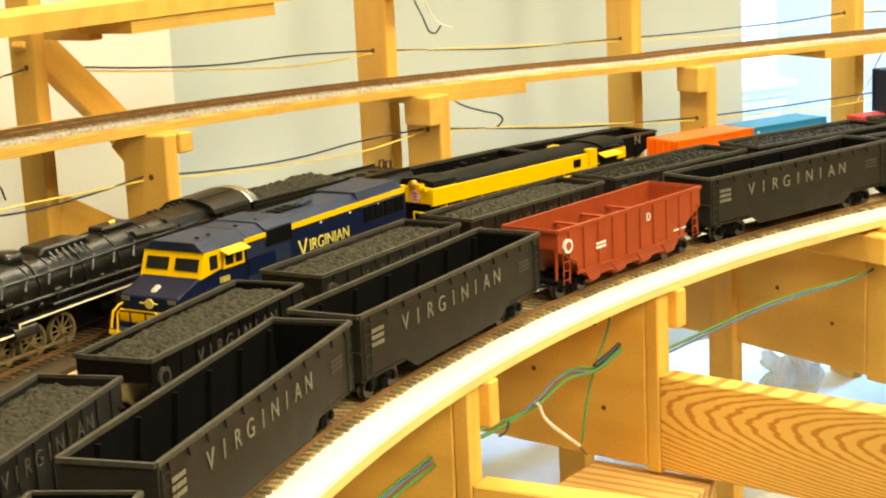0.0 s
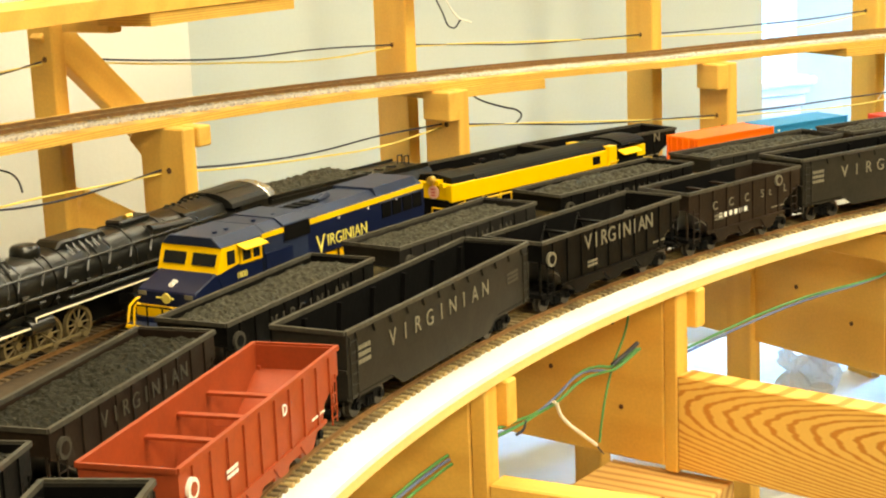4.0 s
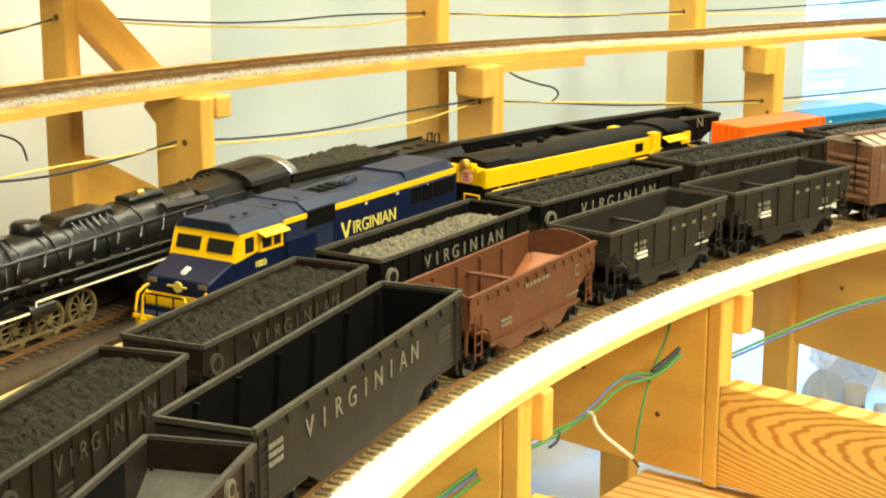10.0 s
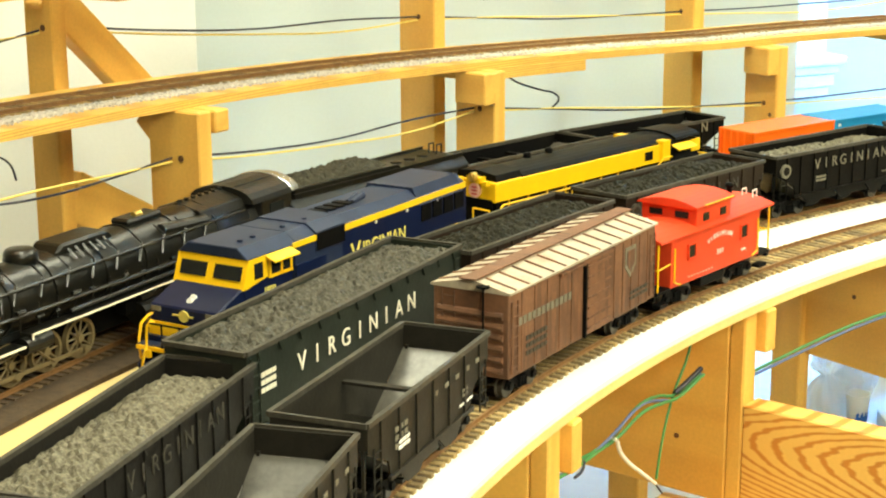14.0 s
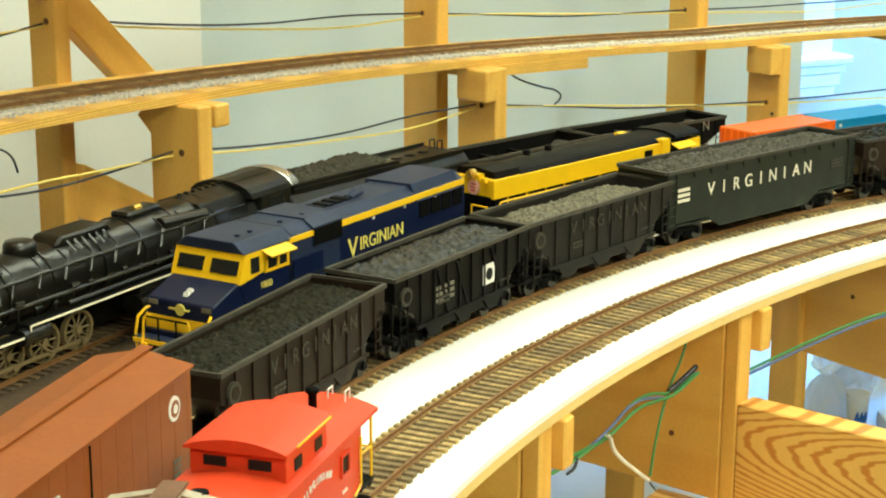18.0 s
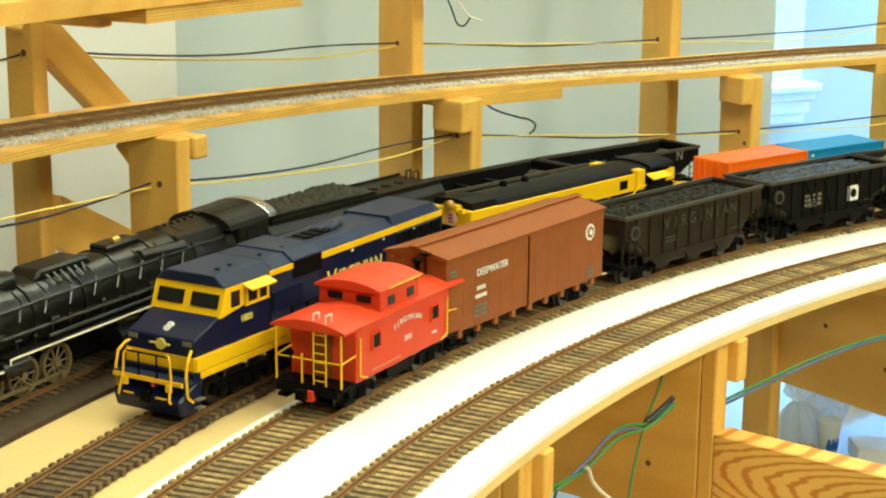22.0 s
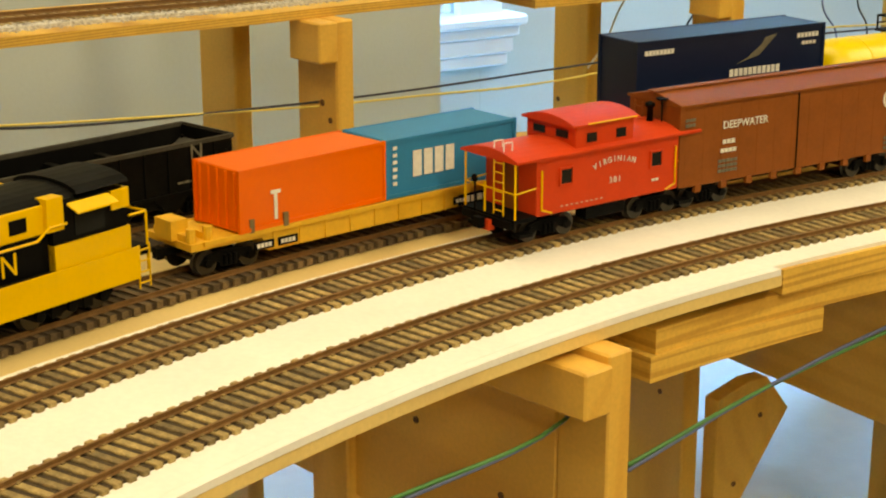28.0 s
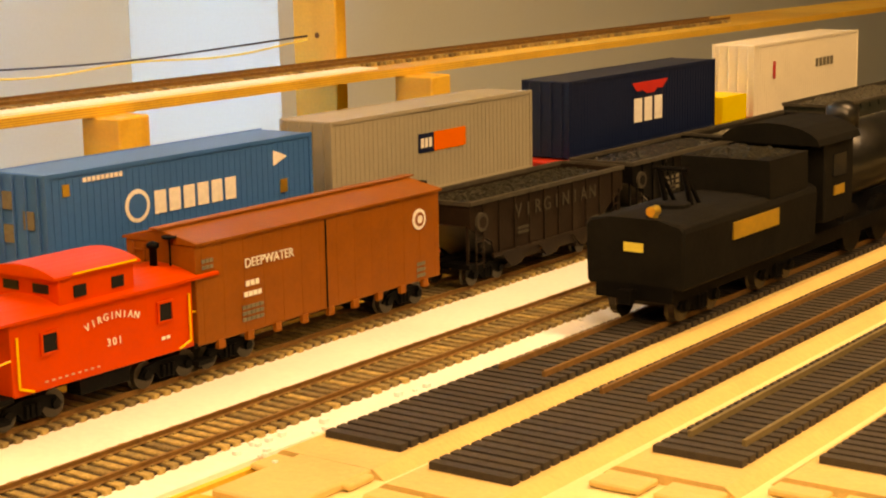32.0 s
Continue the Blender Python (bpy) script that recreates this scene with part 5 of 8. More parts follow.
    for x in (a + 0.168, a + 0.215, a + 0.262, a + 0.31):
        cuboid("marker", x - 0.001, x + 0.001, -0.0286, -0.0275, 0.0785, 0.0805, white_p, e)
    for x in (a + 0.06, a + 0.075, a + 0.112, a + 0.14):
        bm = B()
        rod(bm, (x, -0.012, 0.094), (x, -0.012, 0.0962), 0.002, 8)
        part("lifting_lug", bm, blue_roof, e)
    lettering("V", 0.0165, yel_p, e, on_side(a + 0.1855, -0.0281, 0.0605))
    lettering("IRGINIAN", 0.0108, yel_p, e, on_side(a + 0.2275, -0.0281, 0.0618))
    lettering("1800", 0.0052, yel_p, e, on_side(a + 0.069, -0.0308, 0.0595))
    bm = B()
    rod(bm, (a + 0.0066, -0.001, 0.0505), (a + 0.009, -0.001, 0.0505), 0.0042, 14)
    box(bm, a + 0.0066, a + 0.008, -0.009, 0.009, 0.0502, 0.0512)
    part("nose_emblem", bm, yel_p, e)
    bm = B()
    rod(bm, (a + 0.0175, 0.0, 0.0588), (a + 0.0150, 0.0, 0.0598), 0.0024, 10)
    rod(bm, (a + 0.0215, 0.0, 0.0605), (a + 0.0190, 0.0, 0.0615), 0.0024, 10)
    part("headlight", bm, white_p, e)
    for y in (-0.024, 0.024):
        cuboid("number_board", a + 0.0074, a + 0.0085, y - 0.004, y + 0.004, 0.0515, 0.0550, faded_p, e)
    # pilot
    part("pilot", prism(B(), [(a - 0.006, 0.004), (a - 0.010, 0.016), (a + 0.010, 0.026), (a + 0.016, 0.026), (a + 0.016, 0.004)], -0.030, 0.030), blue_m, e, bevel=0.0015)
    cuboid("front_platform", a - 0.006, a + 0.012, -0.031, 0.031, 0.026, 0.030, blue_roof, e)
    cuboid("platform_edge", a - 0.0075, a - 0.006, -0.031, 0.031, 0.0265, 0.0295, yel, e)
    for y in (-1, 1):
        bm = B()
        rails_of(bm, [(a + 0.004, y * 0.0315, 0.013), (a - 0.002, y * 0.0315, 0.018), (a - 0.0035, y * 0.0315, 0.032), (a - 0.001, y * 0.0310, 0.043), (a + 0.005, y * 0.0290, 0.048), (a + 0.010, y * 0.0270, 0.0495)], 0.0011)
        part("corner_hand_rail", bm, yel, e)
        bm = B()
        rails_of(bm, [(a - 0.0105, y * 0.0235, 0.0145), (a - 0.0115, y * 0.0225, 0.0165), (a - 0.0075, y * 0.0215, 0.030), (a - 0.0072, y * 0.0205, 0.044), (a - 0.0060, y * 0.0185, 0.0470), (a - 0.0055, y * 0.0150, 0.0470)], 0.0010)
        part("front_hand_rail", bm, yel, e)
        bm = B()
        rod(bm, (a - 0.0065, y * 0.008, 0.029), (a - 0.0065, y * 0.008, 0.0465), 0.0008, 6)
        part("centre_stanchion", bm, frame_m, e)
        cuboid("ditch_light", a - 0.0095, a - 0.006, y * 0.0195 - 0.0022, y * 0.0195 + 0.0022, 0.0215, 0.0275, yel, e, bevel=0.0006)
        cuboid("uncoupling_bar", a - 0.0112, a - 0.0100, y * 0.0145 - 0.0045, y * 0.0145 + 0.0045, 0.0165, 0.0176, yel, e)
        for z in (0.008, 0.014):
            cuboid("step", a + 0.006, a + 0.014, y * 0.0315 - 0.003, y * 0.0315 + 0.003, z - 0.0006, z + 0.0006, faded_p, e)
    bm = B()
    rod(bm, (a - 0.0065, -0.0185, 0.0465), (a - 0.0065, 0.0185, 0.0465), 0.0008, 6)
    part("front_rail_bar", bm, frame_m, e)
    cuboid("marker_light", a - 0.0082, a - 0.0072, -0.007, -0.004, 0.0235, 0.0265, redp_m, e)
    bm = B()
    rod(bm, (a + 0.1267, -0.0306, 0.0535), (a + 0.3317, -0.0306, 0.0535), 0.0006, 5)
    part("hand_rail", bm, frame_m, e)
    bm = B()
    for k in range(4):
        box(bm, a + 0.17 + k * 0.012, a + 0.178 + k * 0.012, -0.008, 0.008, 0.0925, 0.0940)
    part("exhaust", bm, frame_m, e)
    bm = B()
    rod(bm, (a + 0.215, -0.006, 0.0935), (a + 0.230, -0.006, 0.0965), 0.0018, 8, 0.003)
    rod(bm, (a + 0.215, -0.001, 0.0935), (a + 0.228, -0.001, 0.096), 0.0016, 8, 0.0026)
    part("air_horn", bm, blue_roof, e)
    for k in range(4):
        x = L / 2 - 0.095 + 0.018 * k
        cuboid("radiator_grille", x, x + 0.015, -0.0285, -0.0275, 0.0655, 0.0795, frame_m, e)
    six_wheel(e, a + 0.070)
    six_wheel(e, L / 2 - 0.070)
    couplers(e, L)
    return e


def yellow_engine():
    e = empty("electric_locomotive", "yellow and black engine with rounded black roof", "locomotive")
    L = 0.385
    a = -L / 2
    cuboid("walkway", a + 0.002, L / 2 - 0.002, -0.032, 0.032, 0.029, 0.0345, frame_m, e)
    cuboid("side_skirt", a + 0.012, L / 2 - 0.012, -0.0330, -0.0320, 0.0150, 0.0355, yel, e)
    part("low_hood", box(B(), a + 0.022, L / 2 - 0.085, -0.0255, 0.0255, 0.0345, 0.058), frame_m, e)
    part("upper_hood", prism_x(B(), [(-0.0275, 0.058), (-0.0275, 0.0755), (0.0275, 0.0755), (0.0275, 0.058)], a + 0.018, L / 2 - 0.085), yel, e, bevel=0.0006)
    part("end_panel", box(B(), a + 0.0172, a + 0.0185, -0.024, 0.024, 0.034, 0.060), frame_m, e)
    n = 10
    prof = [(-0.0266 * math.cos(math.pi * i / n), 0.0750 + 0.0068 * math.sin(math.pi * i / n)) for i in range(n + 1)]
    part("roof", prism_x(B(), prof, a + 0.062, L / 2 - 0.062), black_m, e, smooth=False)
    part("roof_hatch", prism_x(B(), [(-0.0255, 0.073), (-0.022, 0.0815), (0, 0.084), (0.022, 0.0815), (0.0255, 0.073)], a + 0.024, a + 0.062), black_m, e)
    part("cab_roof", prism_x(B(), [(y * 1.10, z + 0.002) for y, z in prof], L / 2 - 0.062, L / 2 - 0.016), black_m, e)
    part("cab", box(B(), L / 2 - 0.085, L / 2 - 0.020, -0.0300, 0.0300, 0.033, 0.074), frame_m, e)
    cuboid("cab_lower", L / 2 - 0.085, L / 2 - 0.018, -0.0312, 0.0312, 0.033, 0.050, yel, e)
    cuboid("cab_upper", L / 2 - 0.034, L / 2 - 0.018, -0.0312, 0.0312, 0.062, 0.074, yel, e)
    cuboid("cab_band", L / 2 - 0.090, L / 2 - 0.076, -0.0312, 0.0312, 0.059, 0.079, yel, e)
    part("sun_visor", prism_x(B(), [(-0.030, 0.0735), (-0.030, 0.0725), (-0.040, 0.0685), (-0.040, 0.0695)], L / 2 - 0.072, L / 2 - 0.036), yel, e)
    cuboid("cab_window", L / 2 - 0.066, L / 2 - 0.040, -0.0306, -0.029, 0.053, 0.067, glass_m, e)
    cuboid("vent_window", L / 2 - 0.118, L / 2 - 0.104, -0.0281, -0.026, 0.0625, 0.0710, frame_m, e)
    bm = B()
    rod(bm, (a + 0.012, -0.003, 0.079), (a + 0.018, -0.003, 0.079), 0.0042, 14)
    rod(bm, (a + 0.0105, -0.003, 0.079), (a + 0.013, -0.003, 0.079), 0.0028, 12)
    part("headlight", bm, gold_m, e)
    cuboid("headlight_bracket", a + 0.016, a + 0.026, -0.011, 0.006, 0.073, 0.079, yel, e)
    for y in (-0.018, 0.014):
        cuboid("class_light", a + 0.013, a + 0.019, y - 0.0025, y + 0.0025, 0.073, 0.077, yel, e)
    bm = B()
    rod(bm, (a + 0.0155, -0.004, 0.067), (a + 0.0175, -0.004, 0.067), 0.0068, 18)
    part("round_emblem", bm, mat("pale_pink_emblem", (0.75, 0.42, 0.32), 0.6), e)
    bm = B()
    for z in (0.070, 0.067, 0.064):
        box(bm, a + 0.0150, a + 0.0156, -0.007, -0.001, z - 0.0006, z + 0.0006)
    part("emblem_bar", bm, redp_m, e)
    cuboid("pilot_panel", a + 0.0002, a + 0.0020, -0.031, 0.031, 0.008, 0.041, frame_m, e)
    for k in range(4):
        y = -0.029 + 0.0140 * k
        part("warning_stripe", prism_x(B(), [(y, 0.040), (y + 0.0038, 0.040), (y + 0.0103, 0.012), (y + 0.0065, 0.012)], a - 0.0006, a + 0.0002), yel, e)
    cuboid("coupler_pocket", a - 0.004, a + 0.002, -0.008, 0.008, 0.008, 0.020, frame_m, e)
    for k in range(8):
        x = a + 0.040 + 0.0300 * k
        cuboid("door_post", x, x + 0.0016, -0.0264, -0.0255, 0.036, 0.059, yel, e)
    for i, ch in enumerate("VIRGINIAN"):
        lettering(ch, 0.0135, yel, e, on_side(a + 0.128 + 0.0165 * i, -0.0334, 0.0468))
    bm = B()
    for x in (a + 0.004,):
        for y in (-0.031, -0.012, 0.012, 0.031):
            rod(bm, (x, y, 0.018), (x, y, 0.054), 0.0009, 6)
        rod(bm, (x, -0.031, 0.054), (x, -0.012, 0.054), 0.0009, 6)
        rod(bm, (x, 0.012, 0.054), (x, 0.031, 0.054), 0.0009, 6)
    rails_of(bm, [(a + 0.020, -0.0325, 0.034), (a + 0.020, -0.0325, 0.054), (a + 0.024, -0.0325, 0.0565), (L / 2 - 0.10, -0.0325, 0.0565), (L / 2 - 0.09, -0.0325, 0.0625), (L / 2 - 0.075, -0.0325, 0.0625)], 0.0009)
    for k in range(10):
        x = a + 0.045 + 0.022 * k
        rod(bm, (x, -0.0325, 0.034), (x, -0.0325, 0.0565), 0.0007, 5)
    x = L / 2 - 0.003
    for y in (-0.031, -0.012, 0.031):
        rod(bm, (x, y, 0.018), (x, y, 0.056), 0.0009, 6)
    rod(bm, (x, -0.031, 0.056), (x, 0.031, 0.056), 0.0009, 6)
    rod(bm, (x, -0.031, 0.056), (x - 0.016, -0.031, 0.056), 0.0009, 6)
    part("hand_rail", bm, yel, e)
    for x in (a + 0.008, L / 2 - 0.008):
        ladder(e, x, -0.0325, 0.008, 0.036, 0.010, yel, True, 4, "step_ladder")
    cuboid("step_plate", a + 0.002, a + 0.016, -0.036, -0.030, 0.0065, 0.0085, yel, e)
    for x in (0.055, 0.09):
        bm = lathe(B(), [(0.004, 0.083), (0.004, 0.087), (0.0025, 0.088)], 10, "z", (a + x + 0.05, 0.002, 0.001))
        part("roof_vent", bm, frame_m, e)
    cuboid("air_tank", -0.04, 0.03, -0.029, 0.029, 0.009, 0.023, frame_m, e, bevel=0.002)
    six_wheel(e, a + 0.070)
    six_wheel(e, L / 2 - 0.070)
    couplers(e, L)
    return e


def steam_engine():
    """A large articulated engine; the cab is at its +x end."""
    e = empty("steam_locomotive", "large black articulated steam engine", "locomotive")
    n = 22
    prof = [(0.020, -0.2635), (0.0255, -0.262), (0.0268, -0.259), (0.0275, -0.20), (0.029, -0.05), (0.031, 0.10), (0.031, 0.150)]
    part("boiler", lathe(B(), prof, n, "x", (0, 0, 0.066)), steam_m, e, smooth=True)
    for x in (-0.21, -0.16, -0.11, -0.05, 0.0, 0.05, 0.10):
        k = 0.0285 + (x + 0.2) * 0.011
        part("boiler_band", lathe(B(), [(k - 0.002, x), (k + 0.0004, x + 0.0005), (k + 0.0004, x + 0.0025), (k - 0.002, x + 0.003)], n, "x", (0, 0, 0.066)), steam_m, e)
    part("firebox", prism_x(B(), [(-0.030, 0.038), (-0.031, 0.070), (-0.022, 0.092), (0, 0.0985), (0.022, 0.092), (0.031, 0.070), (0.030, 0.038)], 0.085, 0.165), steam_m, e, bevel=0.001)
    for x, w, h in ((-0.175, 0.028, 0.0075), (-0.055, 0.036, 0.008)):
        part("sand_dome", prism(B(), [(x - w, 0.092), (x - w * 0.8, 0.092 + h), (x + w * 0.8, 0.092 + h), (x + w, 0.092)], -0.014, 0.014), steam_m, e, bevel=0.002)
        for i in range(6):
            bm = B()
            rod(bm, (x - w * 0.6 + i * w * 0.24, -0.014, 0.095), (x - w * 0.6 + i * w * 0.24, -0.022, 0.088), 0.0012, 5)
            part("sand_pipe", bm, steam_m, e)
    part("steam_dome", lathe(B(), [(0.014, 0.090), (0.013, 0.1), (0.011, 0.1025), (0.004, 0.103)], 16, "z", (-0.115, 0, 0)), steam_m, e, smooth=True)
    part("smoke_stack", lathe(B(), [(0.012, 0.088), (0.011, 0.094), (0.013, 0.101), (0.010, 0.101), (0.010, 0.097)], 16, "z", (-0.235, 0, 0)), steam_m, e)
    bm = B()
    rod(bm, (0.02, -0.003, 0.101), (0.028, -0.003, 0.101), 0.003, 10, 0.0036)
    part("whistle", bm, gold_m, e)
    cuboid("turret", 0.005, 0.05, -0.010, 0.010, 0.094, 0.1005, steam_m, e, bevel=0.002)
    for k in range(9):
        x = -0.16 + 0.03 * k
        bm = B()
        rails_of(bm, [(x, -0.031, 0.070), (x + 0.006, -0.029, 0.085), (x + 0.004, -0.020, 0.094)], 0.0011)
        part("boiler_pipe", bm, steam_m, e)
    bm = B()
    rod(bm, (-0.22, -0.0305, 0.081), (0.14, -0.0315, 0.083), 0.0012, 6)
    rod(bm, (-0.20, -0.031, 0.060), (0.10, -0.033, 0.058), 0.0016, 6)
    rod(bm, (-0.1, -0.033, 0.050), (0.14, -0.033, 0.050), 0.002, 6)
    part("hand_rail", bm, steam_m, e)
    rr = random.Random(4)
    for k in range(16):
        x = -0.20 + 0.021 * k
        z = 0.052 + rr.uniform(0, 0.012)
        bm = B()
        rod(bm, (x, -0.0315, z), (x + rr.uniform(0.004, 0.010), -0.0318, z), rr.uniform(0.0012, 0.0022), 8)
        part("boiler_fitting", bm, steam_m, e)
        bm = B()
        rod(bm, (x + 0.004, -0.0305, 0.047), (x + 0.004, -0.0312, 0.066), 0.0007, 5)
        part("boiler_pipe", bm, steam_m, e)
    bm = B()
    rod(bm, (0.03, -0.0225, 0.087), (0.088, -0.026, 0.084), 0.0058, 12)
    part("feedwater_heater", bm, steam_m, e)
    for k in range(7):
        bm = B()
        rod(bm, (0.088 + 0.010 * k, -0.0, 0.0965), (0.088 + 0.010 * k, -0.0, 0.1005), 0.0022, 7)
        part("roof_valve", bm, steam_m, e)
    for x in (-0.158, 0.02):
        bm = B()
        rod(bm, (x, -0.0345, 0.036), (x + 0.029, -0.0345, 0.036), 0.007, 14)
        part("air_tank", bm, steam_m, e)
    # smokebox front: door, clamps, bell, lamp and pump shields
    part("smokebox_door", lathe(B(), [(0.004, -0.2675), (0.015, -0.2665), (0.019, -0.2638)], 22, "x", (0, 0, 0.066)), steam_m, e, smooth=True)
    for i in range(10):
        q = 2 * math.pi * i / 10
        bm = B()
        rod(bm, (-0.2655, 0.0178 * math.cos(q), 0.066 + 0.0178 * math.sin(q)), (-0.2625, 0.0205 * math.cos(q), 0.066 + 0.0205 * math.sin(q)), 0.0011, 6)
        part("door_clamp", bm, steam_m, e)
    part("bell", lathe(B(), [(0.0048, 0.0935), (0.0042, 0.0955), (0.0026, 0.0985), (0.0012, 0.0995)], 14, "z", (-0.243, 0.0, 0)), gold_m, e, smooth=True)
    bm = B()
    rod(bm, (-0.243, -0.006, 0.090), (-0.243, -0.006, 0.099), 0.0009, 6)
    rod(bm, (-0.243, 0.006, 0.090), (-0.243, 0.006, 0.099), 0.0009, 6)
    rod(bm, (-0.243, -0.006, 0.099), (-0.243, 0.006, 0.099), 0.0009, 6)
    part("bell_yoke", bm, steam_m, e)
    part("headlight", lathe(B(), [(0.0052, -0.275), (0.0052, -0.266), (0.0035, -0.264)], 14, "x", (0, 0, 0.081)), gold_m, e, smooth=True)
    for y in (-0.0155, 0.0155):
        bm = B()
        rod(bm, (-0.277, y, 0.034), (-0.277, y, 0.052), 0.0072, 14)
        rod(bm, (-0.277, y, 0.052), (-0.277, y, 0.060), 0.0052, 12)
        part("air_pump", bm, steam_m, e)
    cuboid("front_deck", -0.292, -0.255, -0.030, 0.030, 0.026, 0.029, steam_m, e)
    for k in range(6):
        bm = B()
        rails_of(bm, [(-0.252 + 0.016 * k, -0.0265, 0.052), (-0.250 + 0.016 * k, -0.0290, 0.066), (-0.246 + 0.016 * k, -0.0245, 0.080), (-0.244 + 0.016 * k, -0.0120, 0.0915)], 0.0010)
        part("sand_pipe", bm, steam_m, e)
    # running board with its pale edge
    cuboid("running_board", -0.15, 0.165, -0.0385, -0.026, 0.0435, 0.0455, steam_m, e)
    cuboid("board_edge", -0.15, 0.165, -0.0394, -0.0385, 0.0440, 0.0456, cream_c, e)
    cuboid("board_step", -0.152, -0.150, -0.0394, -0.028, 0.038, 0.0458, steam_m, e)
    cuboid("front_board", -0.24, -0.150, -0.0385, -0.026, 0.036, 0.038, steam_m, e)
    cuboid("front_board_edge", -0.235, -0.150, -0.0394, -0.0385, 0.0362, 0.0380, cream_c, e)
    cuboid("step_edge", -0.1515, -0.1500, -0.0396, -0.0386, 0.0380, 0.0456, cream_c, e)
    # cab
    part("cab", box(B(), 0.165, 0.215, -0.0335, 0.0335, 0.034, 0.088), steam_m, e, bevel=0.001)
    prof = [(-0.0345 * math.cos(math.pi * i / 10), 0.086 + 0.0155 * math.sin(math.pi * i / 10)) for i in range(11)]
    part("cab_roof", prism_x(B(), prof, 0.150, 0.224), steam_m, e)
    prof = [(-0.0350 * math.cos(math.pi * i / 10), 0.0865 + 0.0160 * math.sin(math.pi * i / 10)) for i in range(11)]
    # silver strip that stands in for the white highlight along the roof's rear
    part("roof_highlight", prism_x(B(), prof, 0.2135, 0.2262), silver_m, e, bevel=0.0008)
    for y in (-0.012, 0.012):
        cuboid("roof_rib", 0.155, 0.210, y - 0.0008, y + 0.0008, 0.0990, 0.1022 - 0.0012, steam_m, e)
    cuboid("cab_window", 0.178, 0.200, -0.0342, -0.032, 0.066, 0.081, glass_m, e)
    cuboid("cab_seat", 0.206, 0.222, -0.02, 0.0, 0.045, 0.06, red_c, e)
    # frame, cylinders and drivers
    cuboid("engine_frame", -0.25, 0.21, -0.013, 0.013, 0.012, 0.034, frame_m, e)
    for x in (-0.215, 0.0):
        bm = B()
        rod(bm, (x - 0.017, -0.030, 0.024), (x + 0.017, -0.030, 0.024), 0.0105, 16)
        rod(bm, (x - 0.015, -0.029, 0.038), (x + 0.015, -0.029, 0.038), 0.006, 12)
        part("cylinder", bm, steam_m, e)
    for x in (-0.155, -0.115, -0.075, 0.055, 0.095, 0.135):
        d = new("driving_wheel")
        d.parent = e
        d.location = (x, -0.018, 0.0175)
        part("tyre", lathe(B(), [(0.0150, -0.0022), (0.0175, -0.0022), (0.0175, 0.0022), (0.0150, 0.0022), (0.0150, -0.0022)], 24, "y", caps=False), tan_m, d)
        bm = B()
        for i in range(10):
            k = 2 * math.pi * i / 10
            rod(bm, (0, 0, 0), (0.0152 * math.cos(k), 0, 0.0152 * math.sin(k)), 0.0009, 5)
        rod(bm, (0, -0.003, 0), (0, 0.003, 0), 0.0036, 10)
        box(bm, -0.009, 0.009, -0.0022, 0.0016, -0.0145, -0.0095)
        part("spoke", bm, tan_m, d)
    for x0, x1 in ((-0.155, -0.075), (0.055, 0.135)):
        bm = B()
        box(bm, x0 - 0.004, x1 + 0.004, -0.0242, -0.0225, 0.0075, 0.0105)
        box(bm, x0 - 0.055, x0 + 0.04, -0.0262, -0.0246, 0.0085, 0.0115)
        for x in (x0, (x0 + x1) / 2, x1):
            rod(bm, (x, -0.0265, 0.009), (x, -0.0215, 0.009), 0.0032, 10)
        part("side_rod", bm, tan_m, e)
        bm = B()
        rails_of(bm, [(x0 - 0.03, -0.027, 0.026), (x0 + 0.015, -0.027, 0.030), (x0 + 0.04, -0.027, 0.010)], 0.0011)
        rails_of(bm, [(x0 - 0.04, -0.0275, 0.034), (x0 + 0.02, -0.0275, 0.034)], 0.0009)
        part("valve_gear", bm, tan_m, e)
    for x in (-0.245, -0.19, 0.17, 0.20):
        part("small_wheel", lathe(B(), [(0.003, -0.0205), (0.0095, -0.0205), (0.0095, -0.0165), (0.0105, -0.0155), (0.003, -0.0145), (0.003, 0.0145), (0.0105, 0.0155), (0.0095, 0.0165), (0.0095, 0.0205), (0.003, 0.0205)], 16, "y"), tan_m, e).location = (x, 0, 0.0095)
    bm = prism(B(), [(-0.285, 0.004), (-0.262, 0.022), (-0.255, 0.022), (-0.255, 0.004)], -0.024, 0.024)
    part("pilot", bm, frame_m, e)
    for k in range(6):
        cuboid("underframe_box", -0.03 + 0.035 * k, -0.012 + 0.035 * k, -0.030, -0.020, 0.026, 0.036, frame_m, e)
    return e


